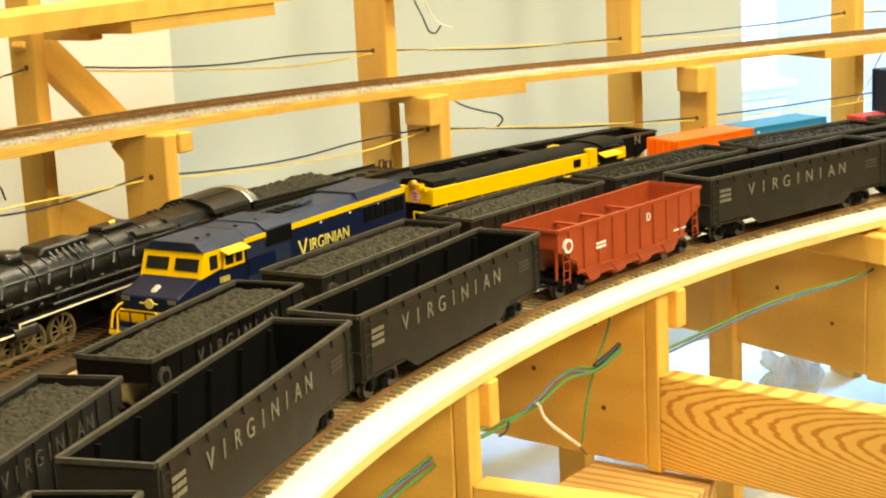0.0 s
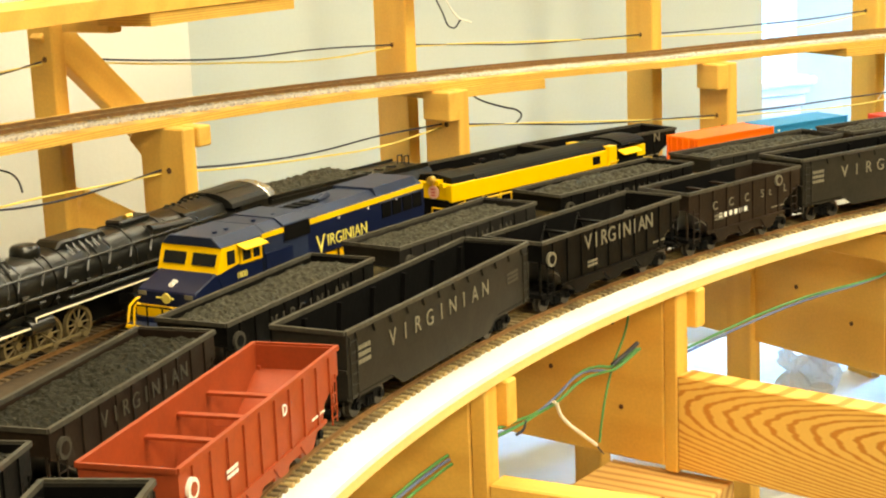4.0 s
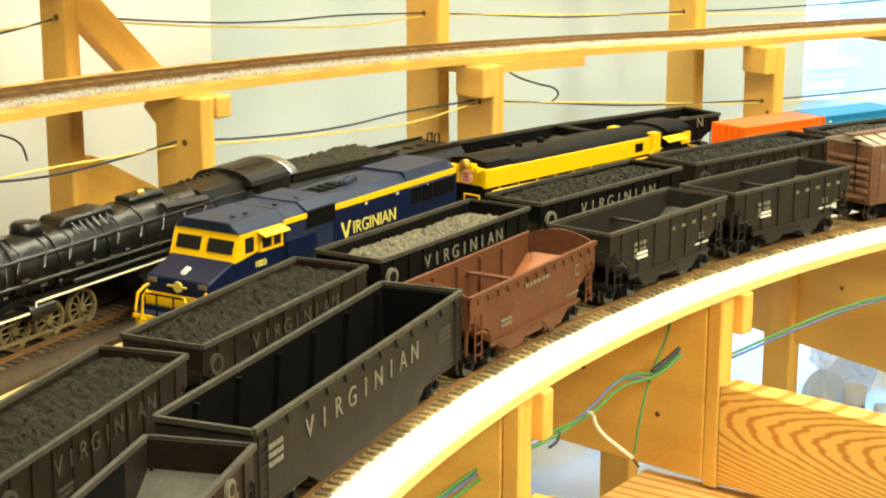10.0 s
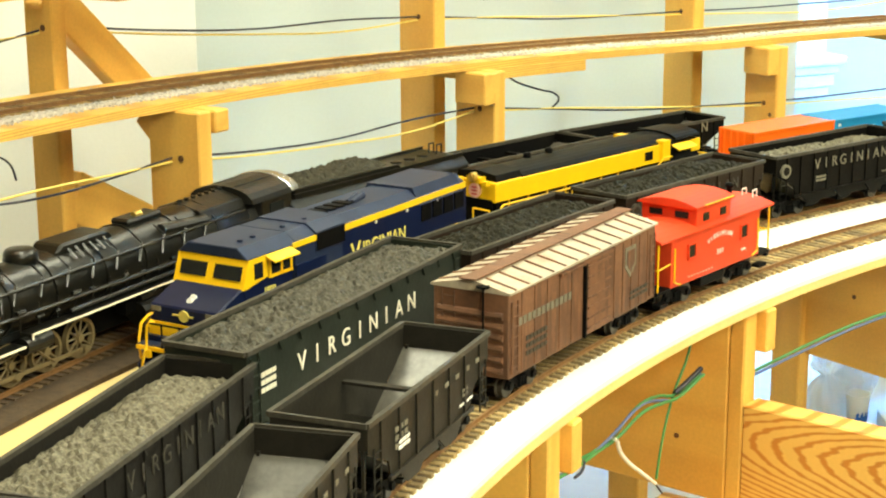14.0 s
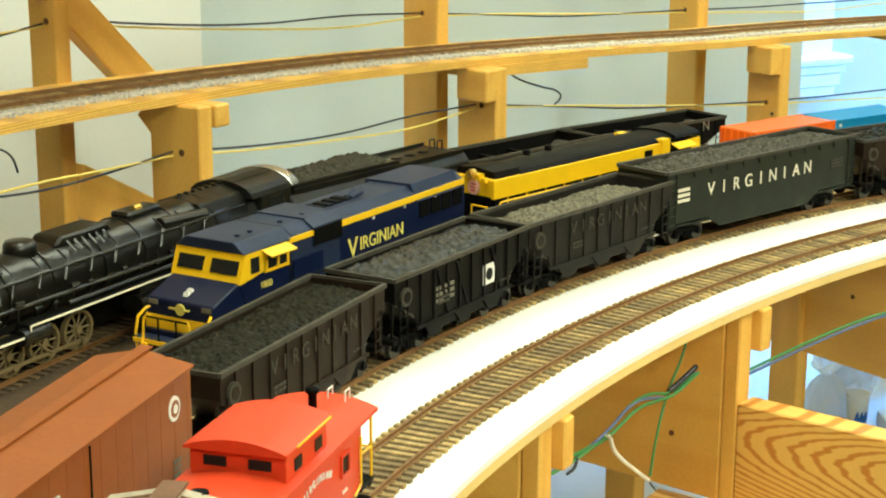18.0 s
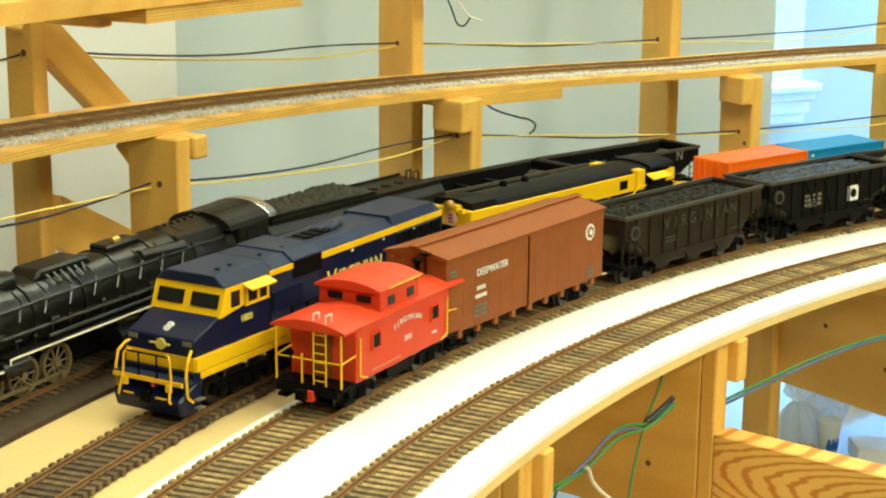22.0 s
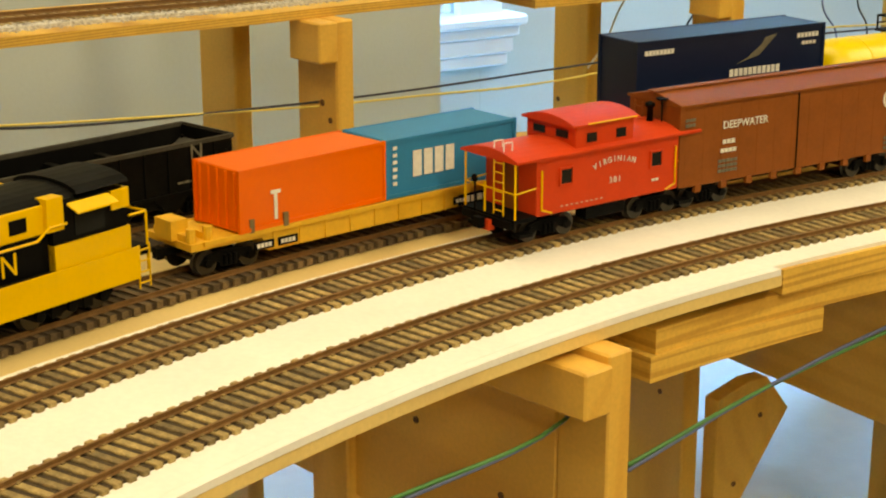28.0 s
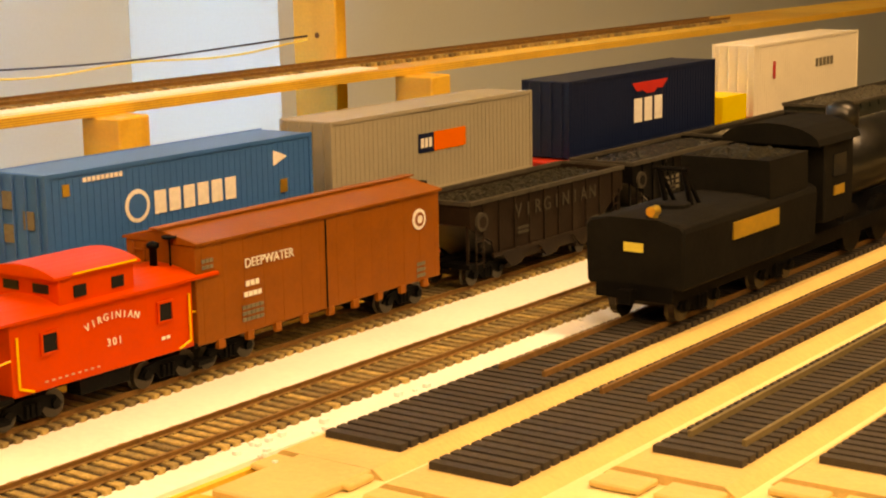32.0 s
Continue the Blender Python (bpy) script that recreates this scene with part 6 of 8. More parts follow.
def tender(name, label, L, H, mark=False):
    e = empty(name, label, "tender")
    a = -L / 2
    part("tank", prism_x(B(), [(-0.032, 0.022), (-0.033, H - 0.010), (-0.026, H - 0.001), (0.026, H - 0.001), (0.033, H - 0.010), (0.032, 0.022)], a, L / 2), steam_m, e, bevel=0.001)
    part("coal_bunker", prism(B(), [(a + 0.004, H - 0.002), (a + 0.010, H + 0.008), (a + 0.160, H + 0.008), (a + 0.172, H - 0.001)], -0.026, 0.026), steam_m, e)
    o = heap(e, 0.152, 0.046, H + 0.006, 0.011, coal_g, 3, 0.0034)
    o.location = (a + 0.085, 0, 0)
    cuboid("rear_deck", a + 0.174, L / 2 - 0.006, -0.024, 0.024, H - 0.001, H + 0.0015, steam_m, e)
    for s in (-1, 1):
        cuboid("deck_rail", a + 0.006, L / 2 - 0.004, s * 0.0265 - 0.001, s * 0.0265 + 0.001, H - 0.001, H + 0.004, steam_m, e)
    for k in range(3):
        part("water_hatch", lathe(B(), [(0.006, H + 0.001), (0.006, H + 0.003), (0.003, H + 0.0036)], 12, "z", (a + 0.19 + 0.022 * k, 0, 0)), steam_m, e)
    bm = B()
    for y in (-0.005, 0.005):
        rails_of(bm, [(L / 2 - 0.02, y, H), (L / 2 - 0.02, y, H + 0.012), (L / 2 - 0.012, y, H + 0.012), (L / 2 - 0.012, y, H)], 0.0009)
    part("grab_iron", bm, steam_m, e)
    cuboid("frame", a, L / 2, -0.026, 0.026, 0.016, 0.022, frame_m, e)
    for x in (a + 0.05, L / 2 - 0.05):
        six_wheel(e, x)
    couplers(e, L)
    return e


def yard_tender():
    """The small engine's tender in the yard, seen from behind; -x is its back."""
    e = empty("yard_engine", "small black steam engine and tender in the yard", "locomotive")
    a = -0.085
    part("tank", prism_x(B(), [(-0.030, 0.020), (-0.031, 0.0535), (-0.0285, 0.0565), (-0.014, 0.0585), (0.014, 0.0585), (0.0285, 0.0565), (0.031, 0.0535), (0.030, 0.020)], a, 0.09), yard_black, e, bevel=0.0015)
    part("coal_bunker", prism_x(B(), [(-0.0295, 0.056), (-0.0290, 0.0785), (0.0290, 0.0785), (0.0295, 0.056)], 0.024, 0.078), yard_black, e)
    o = heap(e, 0.050, 0.052, 0.077, 0.005, coal_m, 11)
    o.location = (0.051, 0, 0)
    part("water_hatch", lathe(B(), [(0.010, 0.058), (0.010, 0.0605), (0.006, 0.061)], 16, "z", (-0.040, 0, 0)), yard_black, e)
    bm = B()
    rod(bm, (-0.077, -0.008, 0.058), (-0.077, -0.008, 0.064), 0.0025, 8)
    rod(bm, (-0.081, -0.008, 0.062), (-0.074, -0.008, 0.062), 0.003, 10)
    part("back_lamp", bm, gold_m, e)
    cuboid("number_plate", a - 0.0008, a, -0.006, 0.006, 0.040, 0.045, yel_p, e)
    cuboid("name_panel", -0.027, 0.033, -0.0316, -0.030, 0.0400, 0.0500, gold_m, e)
    part("cab", box(B(), 0.100, 0.145, -0.031, 0.031, 0.03, 0.080), yard_black, e, bevel=0.001)
    prof = [(-0.0335 * math.cos(math.pi * i / 10), 0.080 + 0.013 * math.sin(math.pi * i / 10)) for i in range(11)]
    part("cab_roof", prism_x(B(), prof, 0.085, 0.150), yard_black, e)
    bm = B()
    for y in (-0.006, 0.010):
        rod(bm, (-0.030, y, 0.058), (-0.034, y + 0.003, 0.080), 0.0018, 6)
        rod(bm, (-0.020, y, 0.058), (-0.034, y + 0.003, 0.080), 0.0014, 6)
    rod(bm, (-0.034, -0.006, 0.079), (-0.034, 0.016, 0.079), 0.0016, 6)
    part("fire_tool_rack", bm, frame_m, e)
    cuboid("cab_window", 0.112, 0.132, -0.0318, -0.03, 0.058, 0.072, glass_m, e)
    cuboid("number_panel", 0.114, 0.13, -0.0318, -0.030, 0.046, 0.052, gold_m, e)
    part("boiler", lathe(B(), [(0.025, 0.145), (0.025, 0.33), (0.012, 0.335)], 20, "x", (0, 0, 0.056)), steam_m, e, smooth=True)
    part("steam_dome", lathe(B(), [(0.011, 0.078), (0.011, 0.092), (0.005, 0.096)], 16, "z", (0.20, 0, 0)), steam_m, e, smooth=True)
    cuboid("frame", a, 0.33, -0.024, 0.024, 0.013, 0.022, frame_m, e)
    truck(e, -0.05)
    truck(e, 0.05)
    for x in (0.17, 0.22, 0.27):
        part("driving_wheel", lathe(B(), [(0.003, -0.021), (0.016, -0.021), (0.016, -0.016), (0.003, -0.015), (0.003, 0.015), (0.016, 0.016), (0.016, 0.021), (0.003, 0.021)], 20, "y"), frame_m, e).location = (x, 0, 0.016)
    couplers(e, 0.17)
    return e


def container(label, L, H, material, group="shipping containers", ribbed=True):
    c = empty("shipping_container", label, "container", group)
    part("shell", box(B(), -L / 2, L / 2, -0.0255, 0.0255, 0, H), material, c, bevel=0.0008)
    for s in (-1, 1):
        cuboid("roof_rail", -L / 2 - 0.0003, L / 2 + 0.0003, s * 0.0255 - 0.001, s * 0.0255 + 0.001, H - 0.0025, H + 0.0004, material, c)
        cuboid("floor_rail", -L / 2 - 0.0003, L / 2 + 0.0003, s * 0.0255 - 0.001, s * 0.0255 + 0.001, 0, 0.003, material, c)
        for x in (-L / 2, L / 2):
            cuboid("corner_post", x - 0.0015, x + 0.0015, s * 0.0255 - 0.0012, s * 0.0255 + 0.0012, 0, H + 0.0005, material, c)
    if ribbed:
        n = int(L / 0.006)
        for k in range(n):
            x = -L / 2 + 0.006 + (L - 0.012) * k / (n - 1)
            cuboid("side_rib", x - 0.0012, x + 0.0012, -0.0259, -0.0255, 0.004, H - 0.004, material, c)
        for k in range(4):
            y = -0.018 + 0.012 * k
            bm = B()
            rod(bm, (-L / 2 - 0.001, y, 0.002), (-L / 2 - 0.001, y, H - 0.002), 0.0008, 5)
            part("lock_rod", bm, material, c)
    return c


def block_text(parent, x, z, hs, w, gap, material, y=-0.0261):
    """Plain upright blocks in place of a name."""
    for i, h in enumerate(hs):
        cuboid("name_block", x + i * (w + gap), x + i * (w + gap) + w, y - 0.0004, y, z - h / 2, z + h / 2, material, parent)


def flat_car():
    e = empty("container_flatcar", "ochre yellow container flat car", "train car")
    L = 0.375
    a = -L / 2
    part("deck", prism(B(), [(a, 0.021), (a + 0.02, 0.021), (a + 0.06, 0.0205), (a + 0.065, 0.010), (L / 2 - 0.065, 0.010), (L / 2 - 0.06, 0.0205), (L / 2 - 0.02, 0.021), (L / 2, 0.021), (L / 2, 0.026), (a, 0.026)], -0.028, 0.028), ttx, e)
    for s in (-1, 1):
        cuboid("side_flange", a + 0.01, L / 2 - 0.01, s * 0.029 - 0.001, s * 0.029 + 0.001, 0.0235, 0.027, ttx, e)
    for k in range(11):
        x = a + 0.07 + 0.0235 * k
        cuboid("side_rib", x - 0.001, x + 0.001, -0.0292, -0.028, 0.0105, 0.0235, ttx, e)
    for x in (a + 0.004, a + 0.018, L / 2 - 0.018, L / 2 - 0.004):
        bm = B()
        rod(bm, (x, -0.022, 0.026), (x, -0.022, 0.036), 0.0035, 8)
        box(bm, x - 0.003, x + 0.004, -0.02, 0.02, 0.026, 0.031)
        part("hitch", bm, ttx, e)
    for x in (a + 0.050, a + 0.080):
        cuboid("guide_post", x - 0.002, x + 0.002, -0.0305, -0.0285, 0.026, 0.036, tan_m, e)
    for x in (a + 0.052, a + 0.073, 0.055):
        cuboid("number_board", x, x + 0.017, -0.0300, -0.0290, 0.0125, 0.0185, frame_m, e)
        bars(e, x + 0.002, -0.0302, 0.014, 4, 1, 0.0024, 0.003, 0.0009, white_p)
    cuboid("name_board", 0.060, 0.100, -0.0304, -0.0290, 0.011, 0.0195, frame_m, e)
    block_text(e, 0.066, 0.0153, (0.005,) * 4, 0.005, 0.0017, white_p, y=-0.0304)
    cuboid("hand_brake", a - 0.004, a + 0.01, -0.01, 0.01, 0.026, 0.04, ttx, e)
    truck(e, a + 0.035)
    truck(e, L / 2 - 0.035)
    couplers(e, L)
    return e


def well_car(L=0.322, tall=True):
    """A red well car: two end housings with the well between them."""
    e = empty("well_car", "red double stack well car", "train car", "well cars")
    a, w = L / 2, L / 2 - 0.078
    for s in (-1, 1):
        part("well_side", prism(B(), [(-w - 0.02, 0.008), (-w - 0.03, 0.032), (-w, 0.032), (-w + 0.016, 0.0235), (w - 0.016, 0.0235), (w, 0.032), (w + 0.03, 0.032), (w + 0.02, 0.008)], min(s * 0.0285, s * 0.031), max(s * 0.0285, s * 0.031)), red_c, e)
        cuboid("side_chord", -w + 0.016, w - 0.016, s * 0.0312 - 0.0012, s * 0.0312 + 0.0012, 0.0225, 0.0245, red_c, e)
        x0, x1 = sorted((s * w, s * (a + 0.004)))
        cuboid("end_platform", x0, x1, -0.028, 0.028, 0.021, 0.029, red_c, e, bevel=0.001)
        x0, x1 = sorted((s * w, s * (a - 0.010)))
        cuboid("housing_top", x0, x1, -0.0285, 0.0285, 0.050 if tall else 0.040, 0.0595 if tall else 0.046, red_c, e, bevel=0.001)
        for y in (-0.0285, 0.0255):
            part("corner_strut", prism(B(), [(s * w, 0.029), (s * (w + 0.016), 0.029), (s * (w + 0.022), 0.051), (s * (w + 0.006), 0.051)], y, y + 0.003), red_c, e)
            part("end_strut", prism(B(), [(s * (a - 0.022), 0.029), (s * (a - 0.010), 0.029), (s * (a - 0.010), 0.051), (s * (a - 0.018), 0.051)], y, y + 0.003), red_c, e)
        for y in (-0.016, 0.012):
            cuboid("brake_box", s * (w + 0.032) - 0.008, s * (w + 0.032) + 0.008, y - 0.006, y + 0.006, 0.029, 0.043, faded_p if y < 0 else red_c, e)
        bm = B()
        for z in (0.034, 0.040, 0.046):
            rod(bm, (s * (a + 0.003), -0.027, z), (s * (a + 0.003), 0.027, z), 0.0008, 5)
        for y in (-0.027, 0, 0.027):
            rod(bm, (s * (a + 0.003), y, 0.028), (s * (a + 0.003), y, 0.052), 0.0009, 5)
        part("end_rail", bm, red_c, e)
        truck(e, s * (a - 0.036))
    cuboid("well_floor", -w - 0.005, w + 0.005, -0.028, 0.028, 0.007, 0.009, red_c, e)
    block_text(e, -0.044, 0.0155, (0.008, 0.0055, 0.0055, 0.003, 0.008, 0.0055, 0.0055, 0.0055), 0.0065, 0.0018, cream_c, y=-0.031)
    couplers(e, L + 0.006)
    return e


def tank_car():
    e = empty("tank_car", "bright yellow tank car with black top walkway", "train car")
    L = 0.245
    part("tank", lathe(B(), [(0.006, -0.124), (0.018, -0.121), (0.027, -0.113), (0.0315, -0.102), (0.0315, 0.102), (0.027, 0.113), (0.018, 0.121), (0.006, 0.124)], 28, "x", (0, 0, 0.066)), tank_y, e, smooth=True)
    for x in (-0.075, -0.025, 0.045, 0.075):
        part("tank_band", lathe(B(), [(0.0310, x - 0.001), (0.0320, x - 0.0008), (0.0320, x + 0.0008), (0.0310, x + 0.001)], 28, "x", (0, 0, 0.066)), tank_y, e)
    part("dome", lathe(B(), [(0.012, 0.095), (0.012, 0.104), (0.008, 0.108)], 14, "z"), frame_m, e)
    bm = B()
    for y in (-0.016, 0.016):
        rails_of(bm, [(-0.027, y, 0.0985), (-0.027, y, 0.112), (0.027, y, 0.112), (0.027, y, 0.0985)], 0.0010)
        rails_of(bm, [(-0.027, y, 0.105), (0.027, y, 0.105)], 0.0008)
    part("side_railing", bm, frame_m, e)
    bm = B()
    for x in (-0.027, 0.027):
        rails_of(bm, [(x, -0.016, 0.112), (x, 0.016, 0.112)], 0.0009)
    part("railing", bm, frame_m, e)
    cuboid("walkway", -0.028, 0.028, -0.018, 0.018, 0.0972, 0.0985, frame_m, e)
    ladder(e, 0.0, -0.034, 0.02, 0.099, 0.011, frame_m, True, 8)
    cuboid("underframe", -L / 2, L / 2, -0.024, 0.024, 0.018, 0.024, frame_m, e)
    panel = [(0.0317 * math.cos(radians(q)), 0.066 + 0.0317 * math.sin(radians(q))) for q in range(170, 114, -6)]
    part("white_panel", prism_x(B(), panel + [(y * 0.97, 0.066 + (z - 0.066) * 0.97) for y, z in panel[::-1]], 0.060, 0.086), white_p, e)
    mark = [(0.0321 * math.cos(radians(q)), 0.066 + 0.0321 * math.sin(radians(q))) for q in range(160, 124, -6)]
    part("red_mark", prism_x(B(), mark + [(y * 0.97, 0.066 + (z - 0.066) * 0.97) for y, z in mark[::-1]], 0.068, 0.080), redp_m, e)
    bars(e, -0.075, -0.0322, 0.064, 12, 1, 0.004, 0.003, 0.0016, faded_p)
    truck(e, -0.085)
    truck(e, 0.085)
    couplers(e, L)
    return e


# ---- what is parked on the third and fourth lines ----
def parked(thing, r, s, z=0.0, flip=0):
    thing.matrix_world = along(r, s, z) @ pose(0, 0, 0, 0, 0, flip)
    return thing


be = parked(blue_engine(), RC, 1.052)
be.matrix_world = be.matrix_world @ Matrix.Scale(1.06, 4)
ye = parked(yellow_engine(), RC, 1.452)
ye.matrix_world = ye.matrix_world @ Matrix.Diagonal((0.965, 1.03, 1.07, 1))
parked(flat_car(), RC, 1.868)
c = parked(container("plain orange shipping container on the flat car", 0.136, 0.045, orange_m, ribbed=False), RC, 1.788, 0.027)
block_text(c, -0.0385, 0.0150, (0.019,), 0.0030, 0.001, white_p)
block_text(c, -0.0415, 0.0255, (0.0028,), 0.009, 0.001, white_p)
for k in range(5):
    y = -0.020 + 0.010 * k
    bm = B()
    rod(bm, (-0.0684, y, 0.002), (-0.0684, y, 0.043), 0.0012, 6)
    part("end_rib", bm, orange_m, c)
c = parked(container("teal shipping container with white block letters", 0.130, 0.045, teal_m, ribbed=False), RC, 1.925, 0.027)
block_text(c, -0.040, 0.024, (0.020,) * 4, 0.0085, 0.0024, white_p)
for k in range(6):
    block_text(c, -0.0595, 0.0385 - 0.0055 * k, (0.0028,), 0.004, 0.001, white_p)
parked(well_car(), RC, 2.232)
c = parked(container("cream shipping container low in the red well car", 0.164, 0.050, cream_c, ribbed=False), RC, 2.232, 0.010)
for x, z, h, w in ((-0.046, 0.034, 0.022, 0.005), (-0.036, 0.034, 0.022, 0.005), (-0.026, 0.034, 0.022, 0.005), (-0.018, 0.031, 0.015, 0.012), (-0.003, 0.033, 0.020, 0.007), (0.008, 0.031, 0.015, 0.011), (0.022, 0.031, 0.015, 0.013), (0.038, 0.031, 0.015, 0.012)):
    block_text(c, x, z, (h,), w, 0.0, navy_m)
c = parked(container("navy shipping container stacked on the well car", 0.212, 0.058, navy_m, ribbed=False), RC, 2.232, 0.0612)
block_text(c, -0.004, 0.0225, (0.0065,) * 11, 0.0040, 0.0014, white_p)
block_text(c, 0.006, 0.0155, (0.003,) * 12, 0.0032, 0.0012, faded_p)
for k in range(3):
    part("sail_mark", prism(B(), [(0.004 + 0.012 * k, 0.030 + 0.004 * k), (0.030 + 0.006 * k, 0.036 + 0.006 * k), (0.050, 0.053), (0.028 + 0.004 * k, 0.0385 + 0.006 * k)], -0.0261, -0.0257), faded_p, c)
block_text(c, -0.099, 0.048, (0.004,) * 8, 0.0032, 0.0008, white_p)
block_text(c, 0.074, 0.049, (0.004,) * 6, 0.0032, 0.0012, white_p)
block_text(c, 0.080, 0.042, (0.003,) * 4, 0.0032, 0.0012, white_p)
block_text(c, -0.055, 0.012, (0.005, 0.005, 0.0025, 0.0025, 0.0025, 0.0025), 0.0042, 0.0012, faded_p)
parked(tank_car(), RC, 2.478)


def stacked(s, top_mat, L, label, z=0.074, H=0.053):
    parked(well_car(L + 0.062), RC, s)
    parked(container("dark shipping container low in a red well car", L - 0.10, 0.050, navy_m), RC, s, 0.010)
    cuboid_gap = z - 0.0605
    return parked(container(label, L, H + cuboid_gap, top_mat), RC, s, 0.0605)


c = stacked(2.80, blue_c, 0.262, "bright blue shipping container with white block letters")
bm = B()
rod(bm, (-0.052, -0.0263, 0.036), (-0.052, -0.0258, 0.036), 0.0115, 20)
part("round_mark", bm, white_p, c)
bm = B()
rod(bm, (-0.052, -0.0266, 0.036), (-0.052, -0.0258, 0.036), 0.0085, 18)
part("mark_centre", bm, blue_c, c)
block_text(c, -0.036, 0.036, (0.016, 0.016, 0.016, 0.016, 0.016, 0.016), 0.0110, 0.0032, white_p)
part("arrow_mark", prism(B(), [(0.088, 0.058), (0.104, 0.052), (0.088, 0.046)], -0.0263, -0.0258), white_p, c)
block_text(c, 0.095, 0.030, (0.010,), 0.008, 0.001, gold_m)
block_text(c, -0.118, 0.055, (0.008,), 0.006, 0.001, gold_m)
block_text(c, -0.10, 0.060, (0.003,) * 9, 0.003, 0.001, white_p)
bm = B()
for y, z in ((0.012, 0.048), (0.012, 0.026), (-0.008, 0.036)):
    box(bm, -0.1322, -0.131, y - 0.005, y + 0.005, z - 0.006, z + 0.006)
part("door_label", bm, faded_p, c)
c = stacked(3.10, grey_c, 0.285, "grey shipping container with red and navy panel", H=0.058)
cuboid("navy_panel", -0.030, -0.008, -0.0264, -0.0255, 0.034, 0.050, navy_m, c)
block_text(c, -0.027, 0.042, (0.008,) * 3, 0.004, 0.0016, white_p, y=-0.0265)
cuboid("red_panel", -0.008, 0.038, -0.0264, -0.0255, 0.034, 0.050, orange_m, c)
c = stacked(3.46, navy_m, 0.30, "dark navy shipping container with red eagle panel", H=0.060)
part("red_mark", prism(B(), [(-0.03, 0.062), (0.045, 0.062), (0.032, 0.053), (0.022, 0.054), (0.015, 0.050), (0.0, 0.050), (-0.008, 0.054), (-0.02, 0.053)], -0.0263, -0.0256), redp_m, c)
block_text(c, -0.026, 0.034, (0.024,) * 3, 0.016, 0.005, white_p)
c = stacked(3.86, cream_c, 0.30, "cream white trailer box with red mark", H=0.068)
block_text(c, -0.10, 0.050, (0.02,), 0.006, 0.001, redp_m)
block_text(c, 0.02, 0.05, (0.010,) * 5, 0.008, 0.003, faded_p)
e = tagged(cuboid("yellow_crate", -0.03, 0.03, -0.024, 0.024, 0.0, 0.05, tank_y), "small yellow crate load on a well car", "crate")
e.matrix_world = along(RC, 3.665, 0.0395)

LOW = Matrix.Diagonal((1, 1, 0.93, 1))
st = parked(steam_engine(), RD, 1.020)
st.matrix_world = st.matrix_world @ LOW
td = parked(tender("tender", "long black coal tender behind the steam engine", 0.272, 0.078), RD, 1.372)
td.matrix_world = td.matrix_world @ LOW
for k, s in enumerate((1.617, 1.838)):
    parked(hopper("plain black empty coal hopper behind the tender", 0.215, 0.061, black_m, ribs=9, writing=("     N", 0.012, 0.054, 1.0), wmat=faded_p, group="parked hoppers"), RD, s)

# ---- the two moving trains ----
H = 0.0685
train_a = [
    (hopper("black empty coal hopper", 0.24, H, black_m), 0.185),
    (gondola("long weathered black coal gondola, empty", 0.322, 0.073, grey_car), 0.506),
    (gondola("long weathered black coal gondola, empty", 0.322, 0.073, grey_car), 0.850),
    (hopper("oxide red empty coal hopper with white lettering", 0.262, H, red_hop, ribs=10, bays=4, emblem=(-0.117, 0.053, 0.007), writing=("  D ", 0.008, 0.055, 0.8)), 1.178),
    (gondola("long weathered black coal gondola, empty", 0.322, 0.073, grey_car), 1.497),
    (hopper("black empty coal hopper with white lettering", 0.252, H, black_m, ribs=10, zigzag=True, writing=("VIRGINIAN", 0.0150, 0.055, 0.66), wmat=faded_p, emblem=(-0.113, 0.052, 0.007)), 1.810),
    (hopper("black empty coal hopper with small white letters", 0.202, H, brownblack_m, ribs=8, writing=("C C C St L", 0.009, 0.050, 1.0), wmat=faded_p, emblem=(0.058, 0.060, 0.006)), 2.056),
    (gondola("long weathered black coal gondola, empty", 0.322, 0.073, grey_car), 2.334),
    (hopper("rusty brown empty coal hopper with arched ends", 0.212, 0.066, brown_hop, ribs=13, bays=2, offset_side=True, arched=True, inside=brown_hop, writing=(" .... C", 0.010, 0.050, 0.95), wmat=faded_p), 2.612),
    (hopper("weathered grey empty twin hopper", 0.200, 0.067, grey_car, ribs=7, bays=2, writing=("", 0.008, 0.052, 1.0), wmat=white_p), 2.848),
    (hopper("weathered grey empty twin hopper", 0.200, 0.067, grey_car, ribs=7, bays=2, writing=("", 0.008, 0.052, 1.0), wmat=white_p), 3.068),
    (boxcar("weathered brown boxcar with faded metal roof", 0.256, 0.083, box_old, roof_old, True), 3.342),
    (caboose("red caboose with yellow ladders and rails", 0.200), 3.578),
]
for car, _ in (train_a[9], train_a[10]):
    bars(car, -0.062, -0.0328, 0.050, 3, 3, 0.005, 0.0032, 0.002, faded_p)
    bars(car, 0.000, -0.0328, 0.053, 5, 1, 0.0065, 0.003, 0.012, faded_p)
    bars(car, 0.05, -0.0328, 0.040, 2, 2, 0.004, 0.002, 0.001, faded_p)
bars(train_a[6][0], -0.05, -0.0328, 0.036, 6, 1, 0.005, 0.005, 0.004, white_p)
bars(train_a[8][0], -0.02, -0.0328, 0.055, 6, 1, 0.005, 0.003, 0.002, faded_p)


def loaded(label, body, coal, rise, seed, L=0.236, wm=None, text="VIRGINIAN", low=0.0, **kw):
    return hopper(label, L, H, body, load=(coal, rise), ribs=10, seed=seed, writing=(text, 0.0115, 0.054, 0.74), wmat=wm or ghost_p, emblem=(-L / 2 + 0.014, 0.053, 0.0075), low_load=low, **kw)


